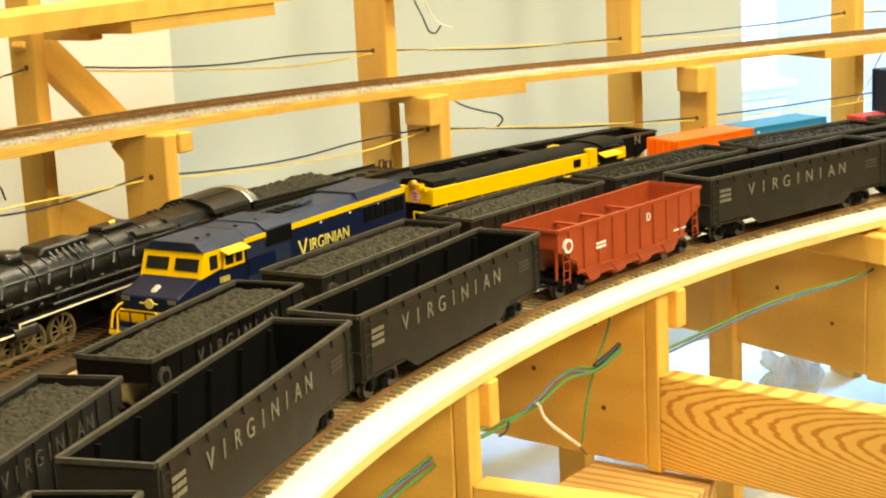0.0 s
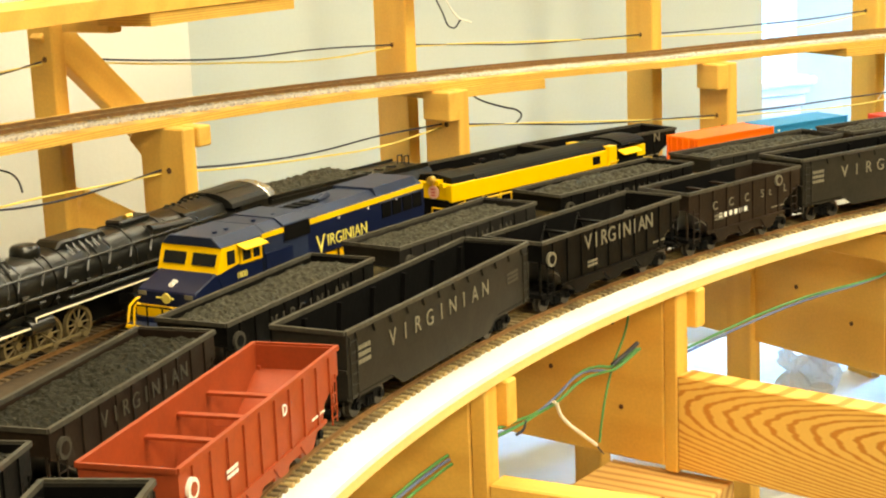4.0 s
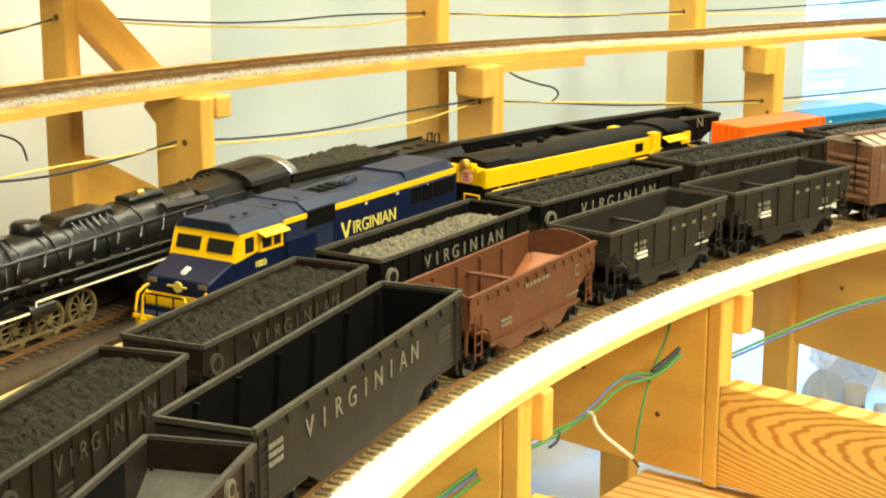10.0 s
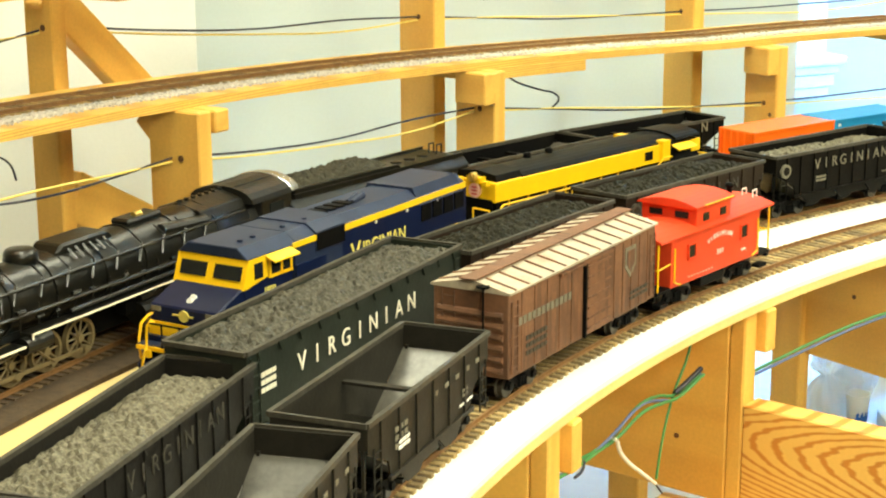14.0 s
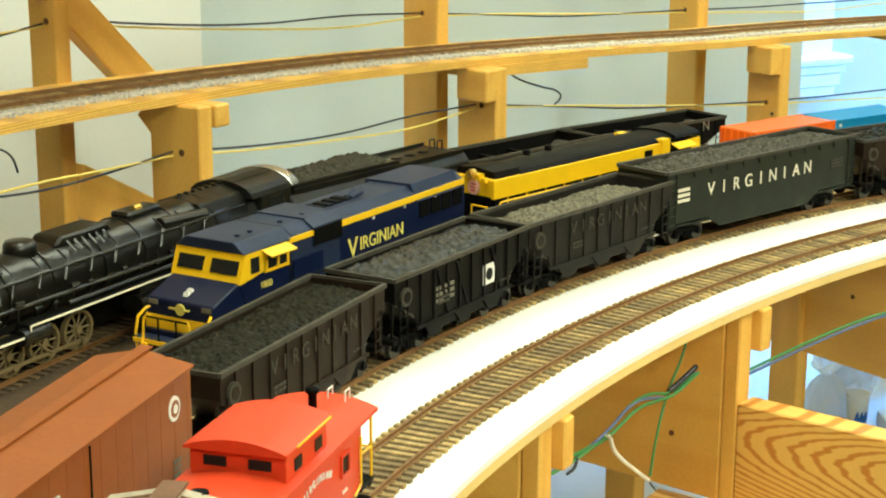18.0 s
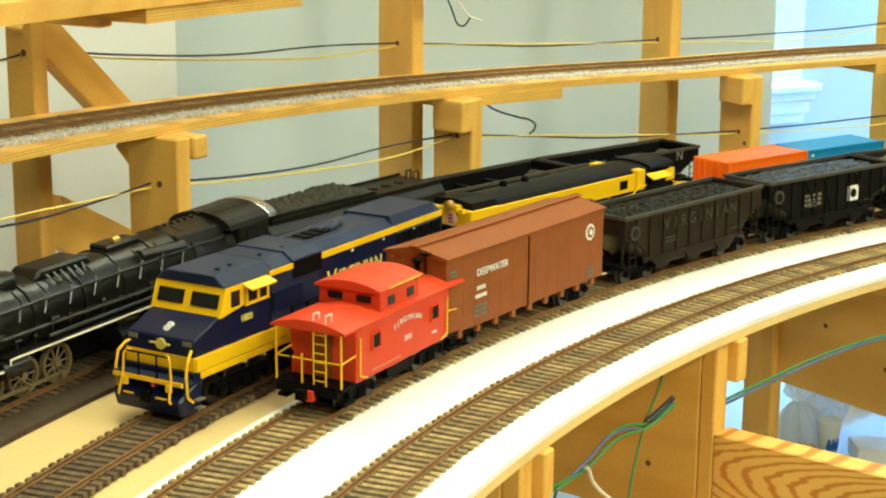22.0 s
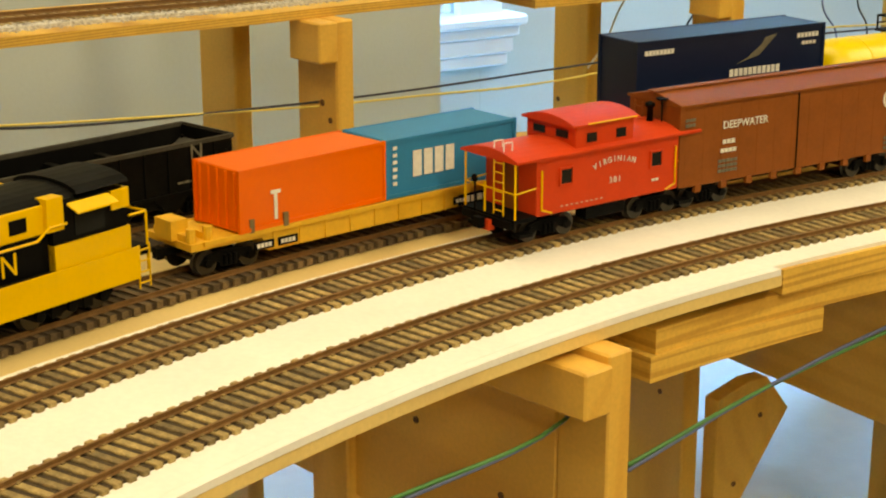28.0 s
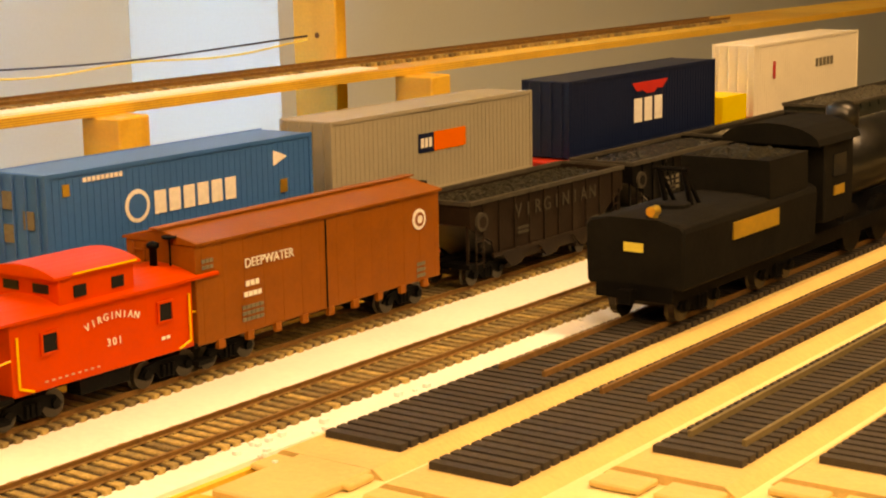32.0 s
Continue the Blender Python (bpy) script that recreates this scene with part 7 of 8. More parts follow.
DARK = "weathered black coal hopper heaped with dark coal"
BROWN = "brown black coal hopper heaped with dark coal"
LIGHT = "black coal hopper loaded with pale grey coal"
train_b = [
    (caboose("red caboose with yellow ladders and rails"), -0.207),
    (boxcar("brown boxcar with white lettering and round emblem", 0.262, 0.085, box_brown, box_brown, False), 0.0),
    (loaded(BROWN, brownblack_m, coal_m, 0.007, 1), 0.288),
    (loaded("black coal hopper with white square mark and shiny coal", black_m, coal_s, 0.007, 2, 0.212, text="", zigzag=True), 0.530),
    (loaded(LIGHT, weather_m, coal_t, 0.011, 3, 0.238, low=0.006), 0.762),
    (gondola("long green black coal gondola loaded with coal", 0.320, 0.0765, green_black, (coal_b, 0.007), cream_c, 4), 1.042),
    (loaded(BROWN, brownblack_m, coal_m, 0.007, 5), 1.336),
    (loaded(BROWN, brownblack_m, coal_m, 0.008, 6), 1.598),
    (loaded(LIGHT, black_m, coal_t, 0.008, 7, wm=faded_p, low=0.006), 1.860),
    (loaded(DARK, black_m, coal_m, 0.007, 8, wm=faded_p), 2.120),
    (loaded(BROWN, brownblack_m, coal_m, 0.008, 9), 2.385),
    (loaded(DARK, black_m, coal_g, 0.006, 10), 2.645),
    (loaded(DARK, weather_m, coal_g, 0.007, 11), 2.930),
    (loaded(DARK, black_m, coal_g, 0.007, 12), 3.215),
    (loaded(DARK, weather_m, coal_g, 0.007, 13), 3.488),
    (loaded(BROWN, brownblack_m, coal_g, 0.007, 14), 3.748),
    (loaded(DARK, weather_m, coal_m, 0.008, 15), 4.010),
    (loaded(DARK, black_m, coal_m, 0.007, 16), 4.272),
    (loaded(DARK, black_m, coal_m, 0.007, 17), 4.534),
]
car = train_b[3][0]
cuboid("square_mark", 0.028, 0.046, -0.0331, -0.032, 0.034, 0.051, white_p, car)
bm = B()
rod(bm, (0.037, -0.0336, 0.0425), (0.037, -0.032, 0.0425), 0.0052, 14)
part("mark_dot", bm, black_m, car)
bars(car, -0.05, -0.0328, 0.047, 4, 3, 0.006, 0.003, 0.0022, faded_p)
for x in (-0.03, 0.0, 0.055):
    part("side_truss", prism(B(), [(x - 0.016, 0.064), (x - 0.012, 0.064), (x + 0.004, 0.026), (x, 0.026)], -0.0335, -0.032), black_m, car)

# ---- the yard ----
YARD = Matrix.Rotation(PHI, 4, "Z")    # x outwards, y against the lines


def yard_box(name, n0, n1, a0, a1, z0, z1, material, label, cat="board", bevel=0.0, kind="structure"):
    o = part(name, box(B(), n0, n1, -a1, -a0, z0, z1), material, bevel=bevel)
    o.matrix_world = YARD
    return tagged(o, label, cat, kind=kind)


bm = B()
lo, hi = -0.029, -0.0105
pts = [(EDGE - 0.004, -0.350), (0.75, -0.505), (0.75, -3.2), (EDGE - 0.004, -3.2)]
va = [bm.verts.new((x, y, lo)) for x, y in pts]
vb = [bm.verts.new((x, y, hi)) for x, y in pts]
bm.faces.new(va[::-1])
bm.faces.new(vb)
for i in range(4):
    j = (i + 1) % 4
    bm.faces.new((va[i], va[j], vb[j], vb[i]))
bmesh.ops.recalc_face_normals(bm, faces=bm.faces)
o = part("yard_board", bm, mat("cream_yard_top", (0.77, 0.62, 0.33), 0.6, var=0.06, scale=8, bump=0.15))
o.matrix_world = YARD
tagged(o, "cream plywood board of the switching yard", "board", kind="structure")
bm = B()
for (x0, y0), (x1, y1) in ((pts[0], pts[1]),):
    v = [bm.verts.new(p) for p in ((x0, y0 + 0.001, -0.031), (x1, y1 + 0.001, -0.031), (x1, y1 + 0.001, -0.0095), (x0, y0 + 0.001, -0.0095), (x0, y0 + 0.018, -0.031), (x1, y1 + 0.018, -0.031), (x1, y1 + 0.018, -0.0095), (x0, y0 + 0.018, -0.0095))]
    for f in ((0, 3, 2, 1), (4, 5, 6, 7), (0, 1, 5, 4), (1, 2, 6, 5), (2, 3, 7, 6), (3, 0, 4, 7)):
        bm.faces.new([v[i] for i in f])
bmesh.ops.recalc_face_normals(bm, faces=bm.faces)
o = part("yard_edge", bm, pine_h)
o.matrix_world = YARD
tagged(o, "pine edge board of the switching yard", "board", kind="structure")
bm = B()
v = [bm.verts.new(p) for z in (-0.33, -0.0305) for p in ((1.737, -0.43, z), (0.75, -0.545, z), (0.75, -0.565, z), (1.737, -0.45, z))]
for f in ((3, 2, 1, 0), (4, 5, 6, 7), (0, 1, 5, 4), (1, 2, 6, 5), (2, 3, 7, 6), (3, 0, 4, 7)):
    bm.faces.new([v[i] for i in f])
bmesh.ops.recalc_face_normals(bm, faces=bm.faces)
o = part("yard_girder", bm, pine_h)
o.matrix_world = YARD
tagged(o, "deep pine girder under the edge of the yard", "girder", kind="structure")
for n, z in ((1.45, -0.12), (1.2, -0.16), (1.22, -0.20), (1.5, -0.22), (1.05, -0.14)):
    bm = B()
    y = -0.43 - (1.737 - n) * 0.1165
    rod(bm, (n, y + 0.0006, z), (n, y - 0.001, z), 0.0028, 8)
    part("screw", bm, hole_m, o)
for k, (n, a) in enumerate(((1.686, 0.455), (1.602, 0.440), (1.516, 0.530), (1.432, 0.560), (1.348, 0.62))):
    bm = prism(B(), [(n - 0.040, -0.0105), (n - 0.032, -0.0050), (n + 0.032, -0.0050), (n + 0.040, -0.0105)], -3.1, -a + 0.035)
    o = part("yard_roadbed", bm, cork)
    o.matrix_world = YARD
    tagged(o, "bevelled tan roadbed strip in the yard", "roadbed", "yard roadbeds", "structure")
    tr = tagged(empty("yard_track", "yard track of dark ties on tan roadbed", "track", "yard tracks"), kind="structure")
    tr.matrix_world = YARD
    bm = box(B(), n - 0.0268, n + 0.0268, -0.0034, 0.0034, -0.0049, -0.0008)
    first = part("tie", bm, tie_dark, tr)
    first.matrix_basis = pose(0, -a, 0)
    cnt = 60 if k < 3 else 40
    for i in range(1, cnt):
        again(first, "tie", pose(0, -a - 0.0099 * i, 0), tr)
    bm = B()
    for i in range(cnt, 260):
        y = -a - 0.0099 * i
        box(bm, n - 0.0268, n + 0.0268, y - 0.0034, y + 0.0034, -0.0049, -0.0008)
    o = part("ties", bm, tie_dark, tr)
    o["kind"] = "stuff"
    for g in (-0.0165, 0.0165):
        cuboid("rail", n + g - 0.0012, n + g + 0.0012, -3.1, -a - (0.16 if k != 2 else 0.02), -0.0008, 0.0028, rail_m if k != 2 else tan_m, tr)
    for p, q in ((-0.036, -0.004), (0.004, 0.034)):
        yard_box("cork_offcut", n + p, n + q, a - 0.060 + 0.008 * (k % 2), a - 0.038, -0.0100, -0.0062, cork, "small offcut of tan cork roadbed", "offcut", 0.001, kind="")
for a, n0, n1 in ((0.395, 1.655, 1.706),):
    yard_box("cork_plate", n0, n1, a - 0.045, a + 0.055, -0.0102, -0.0052, cork, "flat plate of tan cork roadbed", "roadbed", 0.001)
yt = yard_tender()
yt.matrix_world = YARD @ pose(1.686, -0.868, 0.003, 0, 0, -90) @ Matrix.Scale(1.28, 4)
bm = B()
rnd = random.Random(9)
for k in range(26):
    x, y = rnd.uniform(1.70, 1.742), -rnd.uniform(0.40, 0.78)
    q = rnd.uniform(0.001, 0.0024)
    box(bm, x - q, x + q, y - q, y + q, -0.0066, -0.0066 + 1.4 * q)
o = part("white_crumbs", bm, trim_m)
o.matrix_world = YARD
tagged(o, "white crumbs of glue and ballast beside the track", "crumbs", kind="stuff")

crumb = part("glue_blob", lathe(B(), [(0.002, -0.014), (0.006, -0.011), (0.0065, -0.008), (0.004, -0.0055), (0.001, -0.0052)], 10), trim_m, smooth=True)
crumb.matrix_world = along(EDGE + 0.001, 1.925, 0.0)
tagged(crumb, "dried white glue blob at the deck joint", "glue", kind="structure")

# ---- glue bottle, bag and clutter ----
b = empty("glue_bottle", "cream glue bottle with blue cap and clear nozzle", "bottle")
b.matrix_world = Matrix.Translation((1.634, 0.440, -0.183)) @ Matrix.Scale(0.925, 4)
R = 0.0325
part("bottle_body", lathe(B(), [(R - 0.004, 0.0), (R, 0.004), (R, 0.135), (R - 0.001, 0.139), (R - 0.006, 0.1425), (0.022, 0.145), (0.021, 0.147)], 32), bottle_m, b, smooth=True)
part("cap", lathe(B(), [(0.0205, 0.1465), (0.0222, 0.148), (0.0222, 0.1615), (0.0205, 0.164), (0.012, 0.1645)], 28), cap_b, b, "ribbed blue cap", smooth=True)
for i in range(28):
    k = 2 * math.pi * i / 28
    bm = B()
    rod(bm, (0.0222 * math.cos(k), 0.0222 * math.sin(k), 0.149), (0.0222 * math.cos(k), 0.0222 * math.sin(k), 0.161), 0.0007, 5)
    part("cap_rib", bm, cap_b, b)
part("nozzle", lathe(B(), [(0.0105, 0.1645), (0.0095, 0.170), (0.0085, 0.178), (0.0105, 0.180), (0.009, 0.183), (0.0065, 0.184)], 20), clear_m, b, "cloudy clear nozzle", smooth=True)
part("nozzle_tip", lathe(B(), [(0.0065, 0.184), (0.006, 0.196), (0.0052, 0.2), (0.002, 0.2005)], 16), bottle_m, b, smooth=True)


def wrap(name, k0, k1, z0, z1, material, dr=0.0005):
    bm = B()
    n = 8
    for i in range(n):
        a, c = k0 + (k1 - k0) * i / n, k0 + (k1 - k0) * (i + 1) / n
        v = [bm.verts.new(((R + dr) * math.cos(q), (R + dr) * math.sin(q), z)) for q, z in ((a, z0), (c, z0), (c, z1), (a, z1))]
        bm.faces.new(v)
    return part(name, bm, material, b)


A0 = math.atan2(0.8 - 0.462, 0.6 - 1.602)
wrap("label_panel", A0 + 0.25, A0 + 1.5, 0.0, 0.075, bluep_m)
wrap("label_badge", A0 + 0.55, A0 + 1.5, 0.068, 0.100, frame_m, 0.0008)
wrap("label_title", A0 + 0.30, A0 + 1.5, 0.066, 0.082, frame_m, 0.0010)
wrap("title_bar", A0 + 0.38, A0 + 0.62, 0.069, 0.080, bottle_m, 0.0013)
wrap("title_bar", A0 + 0.68, A0 + 0.9, 0.069, 0.080, bottle_m, 0.0013)
wrap("side_mark", A0 - 1.5, A0 - 1.12, 0.100, 0.108, bluep_m)
for k in range(4):
    wrap("side_mark", A0 - 1.5, A0 - 1.2, 0.02 + 0.018 * k, 0.022 + 0.018 * k, cork)
board("bottle_shelf", -0.14, 0.10, -0.14, 0.12, -0.203, -0.1835, Matrix.Translation((1.59, 0.445, 0)) @ Matrix.Rotation(PHI, 4, "Z"), pine_h, "pine shelf under the glue bottle", "shelf")


def crumple(name, at, r, h, material, seed, label, cat):
    bm = B()
    bmesh.ops.create_icosphere(bm, subdivisions=5, radius=1)
    for v in bm.verts:
        k = 1 + 0.30 * noise.noise(v.co * 2.1 + Vector((seed, 0, 0))) + 0.20 * abs(noise.noise(v.co * 5 + Vector((0, seed, 0)))) + 0.10 * abs(noise.noise(v.co * 12 + Vector((0, seed, 3))))
        v.co = Vector((v.co.x * r * k, v.co.y * r * k, (v.co.z + 1) * 0.5 * h * k))
    o = part(name, bm, material, smooth=True)
    o.location = at
    return tagged(o, label, cat)


# low shelf by the window, lit blue by the added bay lamps
yard_box("low_shelf", 1.95, WALL - 0.003, -1.9, 0.9, -0.46, -0.44, mat("pale_shelf", (0.72, 0.74, 0.76), 0.5, var=0.05), "pale shelf under the layout by the window", "shelf")
bm = B()
prev = None
for i, (r, z) in enumerate(((0.030, 0.0), (0.0335, 0.006), (0.0325, 0.020), (0.0290, 0.036), (0.0225, 0.050), (0.0140, 0.060), (0.0075, 0.0655), (0.0110, 0.071), (0.0200, 0.080), (0.0225, 0.0860))):
    ring = []
    for k in range(72):
        a = 2 * math.pi * k / 72
        q = r * (1 + 0.10 * math.sin(9 * a + 0.7 * i) * min(1, i / 3) + 0.16 * noise.noise((2.2 * math.cos(a), 2.2 * math.sin(a), 0.5 * i)))
        lift = 0.010 * math.sin(2 * a + 0.6) * max(0, i - 6) / 3
        ring.append(bm.verts.new((q * math.cos(a), q * math.sin(a), z + lift)))
    if prev:
        for k in range(72):
            bm.faces.new((prev[k], prev[(k + 1) % 72], ring[(k + 1) % 72], ring[k]))
    prev = ring
o = part("plastic_bag", bm, bag_m, smooth=True)
o.location = (1.985, 1.046, -0.44)
tagged(o, "white plastic bag tied at the neck on the low shelf", "bag")
crumple("plastic_bag", (2.035, 0.998, -0.44), 0.034, 0.078, bag_m, 5.0, "crumpled white plastic bag on the low shelf", "bag")
cup = empty("paper_cup", "white paper cup with bold blue print", "cup")
cup.location = (1.936, 1.012, -0.44)
part("cup_body", lathe(B(), [(0.0125, 0), (0.0175, 0.052), (0.0184, 0.0535), (0.0168, 0.0535), (0.0118, 0.003)], 24), card_m, cup, smooth=True)
bm = B()
for i in range(18):
    k = 2.7 + 0.10 * i
    lo, hi = 0.010 + 0.002 * math.sin(1.7 * i), 0.020 + 0.009 * abs(math.sin(0.75 * i))
    v = [bm.verts.new(((0.0131 + 0.0962 * z) * math.cos(q), (0.0131 + 0.0962 * z) * math.sin(q), z)) for q, z in ((k, lo), (k + 0.104, lo), (k + 0.104, hi), (k, hi))]
    bm.faces.new(v)
part("print", bm, bluep_m, cup)
for p, sz, mt, lab, cat in (((1.915, 0.955, -0.44), (0.030, 0.026, 0.026), card_m, "flat white carton on the low shelf", "carton"), ((1.925, 1.052, -0.44), (0.026, 0.022, 0.012), cork, "brown cardboard tray on the low shelf", "tray")):
    o = part("carton", box(B(), -sz[0], sz[0], -sz[1], sz[1], 0, sz[2]), mt, bevel=0.0015)
    o.location = p
    tagged(o, lab, cat)
sh = empty("card_sheet", "large white catalogue sheet with red print leaning below", "sheet")
sh.matrix_world = Matrix.Translation((1.66, 0.78, -0.40)) @ Matrix.Rotation(PHI + 0.3, 4, "Z") @ pose(0, 0, 0, 0, -38, 0)
part("sheet", box(B(), -0.003, 0.0, -0.20, 0.17, -0.16, 0.20), card_m, sh)
bm = B()
for i in range(10):
    box(bm, -0.0036, -0.0028, -0.055 - 0.0078 * i, -0.050 - 0.0078 * i, 0.042, 0.050 + 0.004 * (i % 3 == 0))
part("print", bm, redp_m, sh)
gb = empty("relay_box", "small green box with white wires on the upper deck", "box")
gb.matrix_world = along(RU + 0.055, 3.0, 0.1374)
part("case", box(B(), -0.022, 0.022, -0.012, 0.012, 0, 0.028), green_box, gb, bevel=0.001)
for k in range(4):
    bm = B()
    x = -0.016 + 0.009 * k
    rails_of(bm, [(x, 0, 0.028), (x - 0.004, -0.003, 0.038), (x - 0.018, -0.003, 0.036), (x - 0.026, -0.002, 0.012)], 0.0012)
    part("wire", bm, wire_w, gb)

# ---- wiring ----


def wire(name, pts, r, material, label):
    c = bpy.data.curves.new(name, "CURVE")
    c.dimensions, c.bevel_depth, c.bevel_resolution, c.resolution_u = "3D", r, 2, 6
    sp = c.splines.new("BEZIER")
    sp.bezier_points.add(len(pts) - 1)
    for bp, p in zip(sp.bezier_points, pts):
        bp.co = p
        bp.handle_left_type = bp.handle_right_type = "AUTO"
    c.materials.append(material)
    return tagged(new(name, c), label, "wire")


def sag(p, q, drop, n=3, wob=0.0, seed=0):
    p, q = Vector(p), Vector(q)
    rr = random.Random(seed)
    out = []
    for i in range(n + 2):
        t = i / (n + 1)
        v = p.lerp(q, t)
        v.z -= drop * 4 * t * (1 - t) + (rr.uniform(-wob, wob) if 0 < i <= n else 0)
        out.append(v)
    return out


UP = [(0.60, 2.30, 0.200), (0.95, 2.18, 0.205), (1.238, 1.976, 0.224), (1.672, 1.640, 0.184), (1.957, 1.281, 0.159), (2.165, 0.898, 0.165), (2.388, 0.438, 0.165), (2.61, -0.03, 0.165)]
DN = [(0.45, 2.135, 0.140), (0.8162, 2.0214, 0.1264), (1.152, 1.855, 0.113), (1.512, 1.573, 0.099), (1.823, 1.192, 0.054), (2.045, 0.775, 0.066), (2.278, 0.297, 0.066)]
for k, line in enumerate((UP, DN)):
    for i in range(len(line) - 1):
        wire("bus_wire", sag(line[i], line[i + 1], 0.006, 3, 0.003, i), 0.0011, wire_b, "dark blue bus wire strung through the posts")
        q0, q1 = Vector(line[i]) + Vector((0, 0, -0.004)), Vector(line[i + 1]) + Vector((0, 0, -0.004))
        wire("bus_wire", sag(q0, q1, 0.010 - 0.012 * (i % 2), 3, 0.004, i + 9), 0.0011, wire_y, "yellow bus wire strung through the posts")
wire("feeder_wire", [(1.5639, 1.5331, 0.1275), (1.5738, 1.5229, 0.1195), (1.6034, 1.4918, 0.1051), (1.6203, 1.4733, 0.0972), (1.6236, 1.4697, 0.0913), (1.6166, 1.4774, 0.0822)], 0.0012, wire_b, "loose dark feeder wire under the upper deck")
wire("feeder_wire", [(1.74, 1.60, 0.30), (1.755, 1.57, 0.22), (1.77, 1.555, 0.195), (1.775, 1.545, 0.205)], 0.0012, wire_b, "loose dark wire hanging behind the upper deck")
wire("feeder_wire", [(1.76, 1.58, 0.30), (1.78, 1.55, 0.21), (1.79, 1.53, 0.20)], 0.0012, wire_w, "loose white wire hanging behind the upper deck")
wire("feeder_wire", [(0.9635, 2.0333, 0.0861), (0.971, 2.0297, 0.078), (0.9828, 2.024, 0.0887), (0.9789, 2.0259, 0.130), (1.0164, 2.0073, 0.1406), (1.0495, 1.9902, 0.1344), (1.0657, 1.9816, 0.1236), (1.0714, 1.9785, 0.1088)], 0.0010, wire_b, "loose dark wire looping near the wall post")
wire("feeder_wire", [(2.10, 0.83, 0.132), (2.09, 0.86, 0.10), (2.08, 0.88, 0.06), (2.07, 0.90, 0.035)], 0.0012, wire_w, "loose white wire under the upper deck")
wire("feeder_wire", [(2.12, 0.78, 0.132), (2.13, 0.76, 0.11), (2.10, 0.79, 0.07), (2.095, 0.80, 0.04)], 0.0012, wire_b, "loose dark wire under the upper deck")
for k in range(4):
    x, y = 2.14 + 0.03 * k, 0.62 - 0.05 * k
    wire("feeder_wire", [(x, y, 0.132), (x - 0.01, y + 0.01, 0.09), (x + 0.012 * (k % 2), y - 0.012, 0.05), (x, y, 0.02)], 0.001, wire_b if k % 2 else wire_u, "thin feeder wire under the upper deck")
HW = [(0.62, 1.66, -0.10), (0.830, 1.550, -0.085), (0.8956, 1.5035, -0.0863), (0.9212, 1.4879, -0.0865), (0.9508, 1.4692, -0.0838), (0.9921, 1.4416, -0.0727), (1.021, 1.4213, -0.0761), (1.0416, 1.4062, -0.0811), (1.078, 1.378, -0.0722)]
for k, (mt, nm) in enumerate(((wire_g, "green"), (wire_u, "blue"), (wire_g, "green"))):
    wire("track_feeder", [(x + 0.002 * (k % 2), y - 0.002 * k, z - 0.0016 * k + 0.0022 * math.sin(1.3 * i + 2.1 * k)) for i, (x, y, z) in enumerate(HW)], 0.0015, mt, nm + " track feeder wire through the joists")
wire("loose_wire", [(1.0416, 1.4050, -0.0790), (1.062, 1.390, -0.0740), (1.079, 1.3765, -0.0680)], 0.0024, wire_b, "taped dark wire end under the deck")
wire("loose_wire", [(0.899, 1.4956, -0.0867), (0.8958, 1.4975, -0.0926), (0.8838, 1.5047, -0.0946)], 0.0013, wire_b, "short dark wire end beside a front block")
wire("loose_wire", [(0.940, 1.4668, -0.0835), (0.936, 1.4690, -0.0810)], 0.0016, wire_w, "bare wire joint on the track feeders")
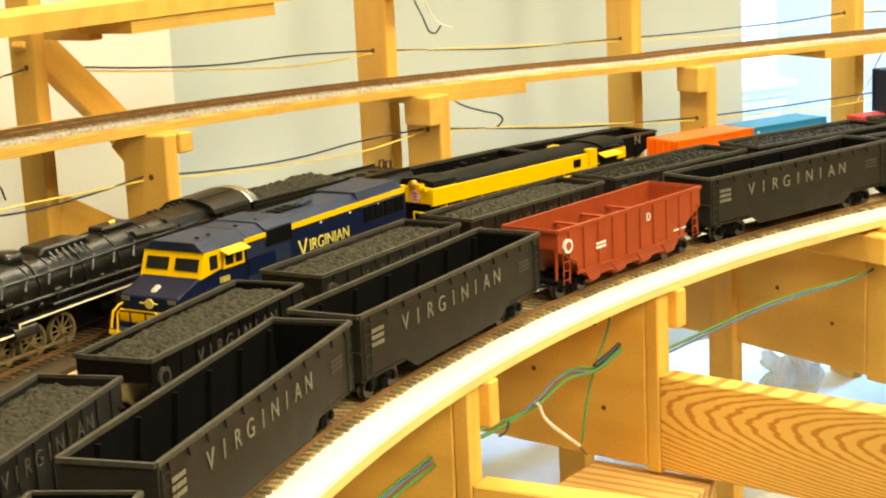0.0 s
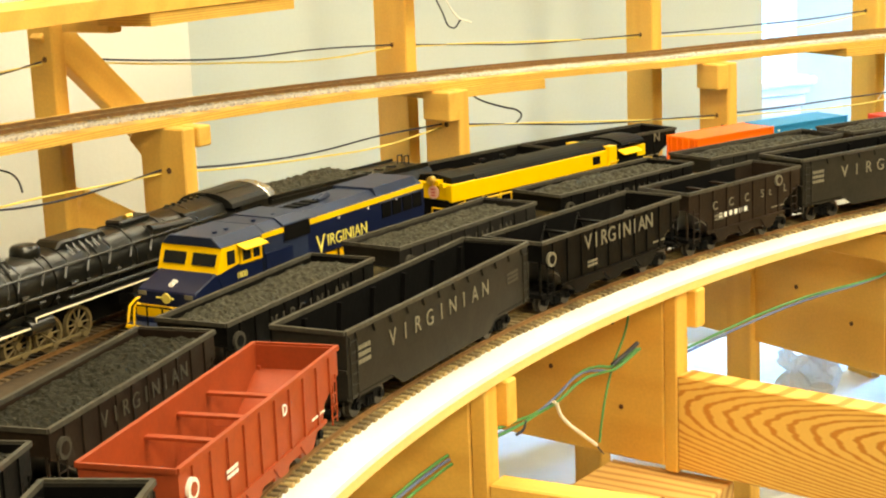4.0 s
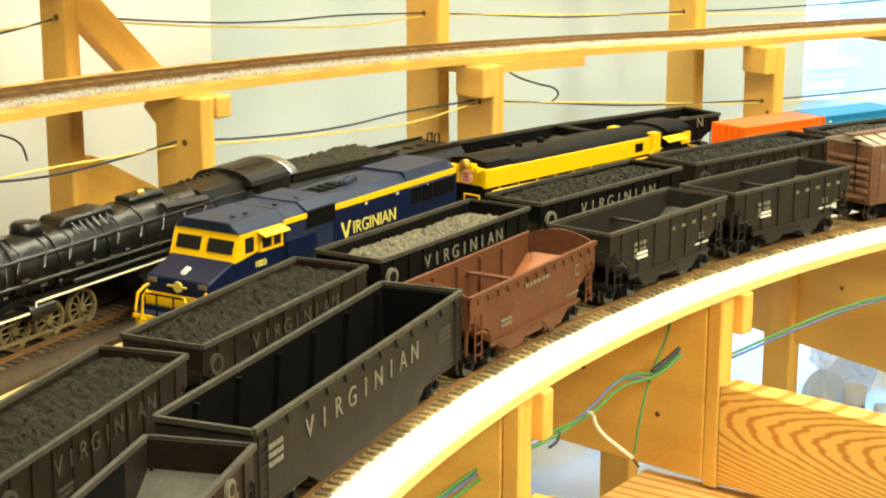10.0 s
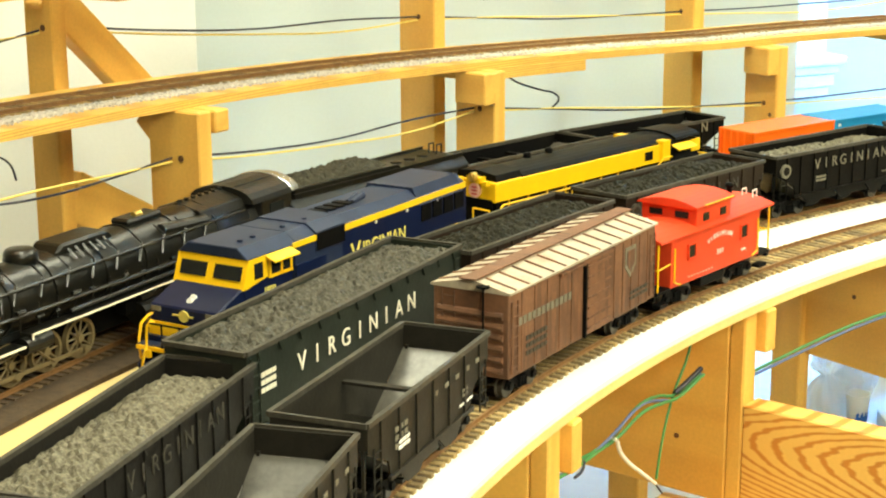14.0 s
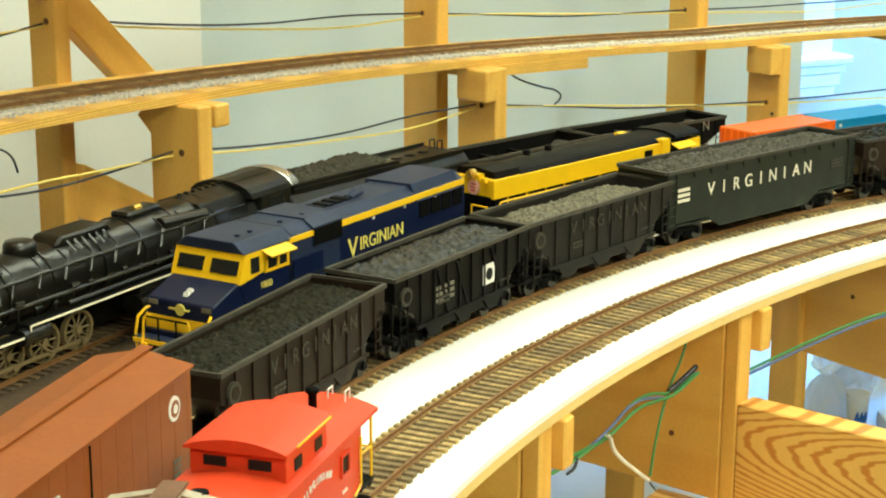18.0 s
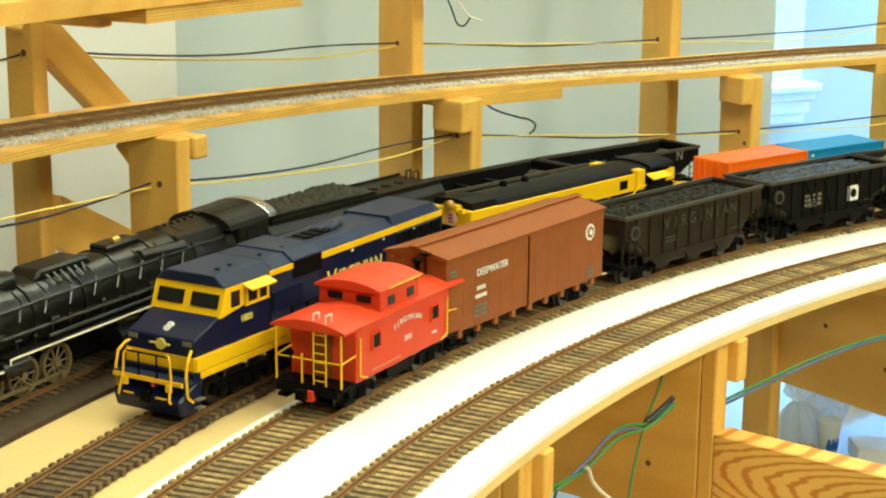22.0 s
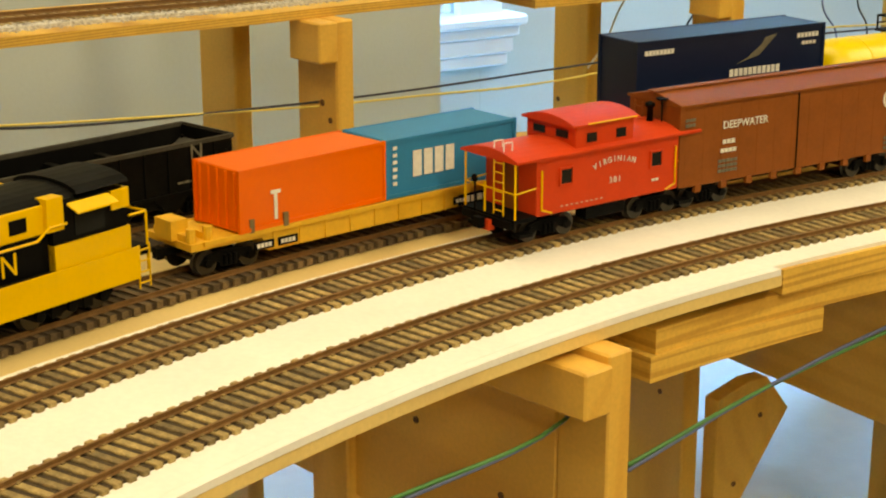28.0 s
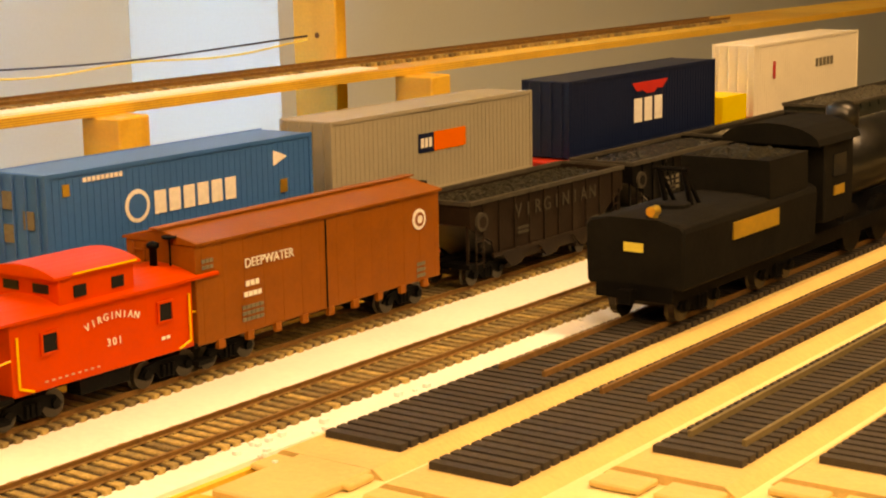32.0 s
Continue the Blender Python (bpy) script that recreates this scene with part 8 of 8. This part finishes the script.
for k, (mt, nm) in enumerate(((wire_g, "green"), (wire_u, "blue"))):
    wire("track_feeder", [(1.13, 1.34, -0.098 - 0.004 * k), (1.24, 1.20, -0.075 - 0.004 * k), (1.37, 1.05, -0.072), (1.44, 1.03, -0.075)], 0.0015, mt, nm + " track feeder wire through the joists")
    wire("track_feeder", [(1.40, 1.0, -0.12 - 0.004 * k), (1.50, 0.87, -0.105), (1.60, 0.72, -0.092 + 0.004 * k), (1.64, 0.66, -0.088)], 0.0016, mt, nm + " track feeder wire below the straight deck")
    wire("track_feeder", [(1.70, 0.56, -0.095 - 0.004 * k), (1.78, 0.44, -0.085), (1.9, 0.30, -0.07)], 0.0014, mt, nm + " track feeder wire below the yard")
wire("loose_wire", [(0.942, 1.4654, -0.085), (0.9470, 1.4625, -0.0960), (0.9556, 1.4565, -0.107), (0.980, 1.4400, -0.1285), (1.002, 1.425, -0.1472)], 0.0018, wire_w, "loose white wire end hanging under the deck")
wire("loose_wire", [(1.0850, 1.3830, -0.030), (1.0787, 1.3881, -0.0533), (1.0581, 1.4039, -0.0867), (1.0451, 1.4136, -0.1202), (1.037, 1.4196, -0.157)], 0.0013, wire_g, "loose green wire hanging under the deck")
wire("loose_wire", [(1.002, 1.425, -0.1472), (1.007, 1.421, -0.1545), (1.0126, 1.4174, -0.1604)], 0.0008, wire_b, "bare copper tip of a loose wire")

# ---- track last: the pieces ----
track("track_near", RA, 0.0, S0, S1, 0.45, 3.1, "nearest running line with weathered wooden ties", tie_m)
track("track_second", RB, 0.0, S0, S1, 0.45, 3.3, "second running line with weathered wooden ties", tie_m)
track("track_third", RC, 0.0, -1.0, 4.6, 0.55, 1.0, "third line with parked engines", tie_old)
track("track_fourth", RD, 0.0, -1.0, 3.0, 0, 0, "fourth line with the parked steam engine", tie_old, False)
track("track_upper", RU, ZU, -1.4, 4.5, 0, 0, "upper line on grey ballast", tie_m, False, True)


def motions():
    sa = [(0, 0.021), (1, -0.160), (2, -0.334)] + [(t, -0.1705 * t) for t in (4, 6, 8, 10, 12, 14, 16, 18, 20, 22, 24, 26, 28, 30, 32)]
    sb = [(t, 0.657 + 0.165 * (t - 19)) for t in (0, 2, 4, 6, 8, 10)] + [(12, -0.508), (13, -0.347), (14, -0.186), (14.5, -0.100), (16, 0.153), (17, 0.317), (18, 0.492), (19, 0.657)]
    sb += [(21, 0.995), (23, 1.335), (25, 1.652), (27, 1.962), (29, 2.270), (30, 2.427), (31, 2.598), (32, 2.730)]
    for train, r, rows in ((train_a, RA, sa), (train_b, RB, sb)):
        for car, off in train:
            walk(car, [(t, along(r, s + off)) for t, s in rows])


motions()
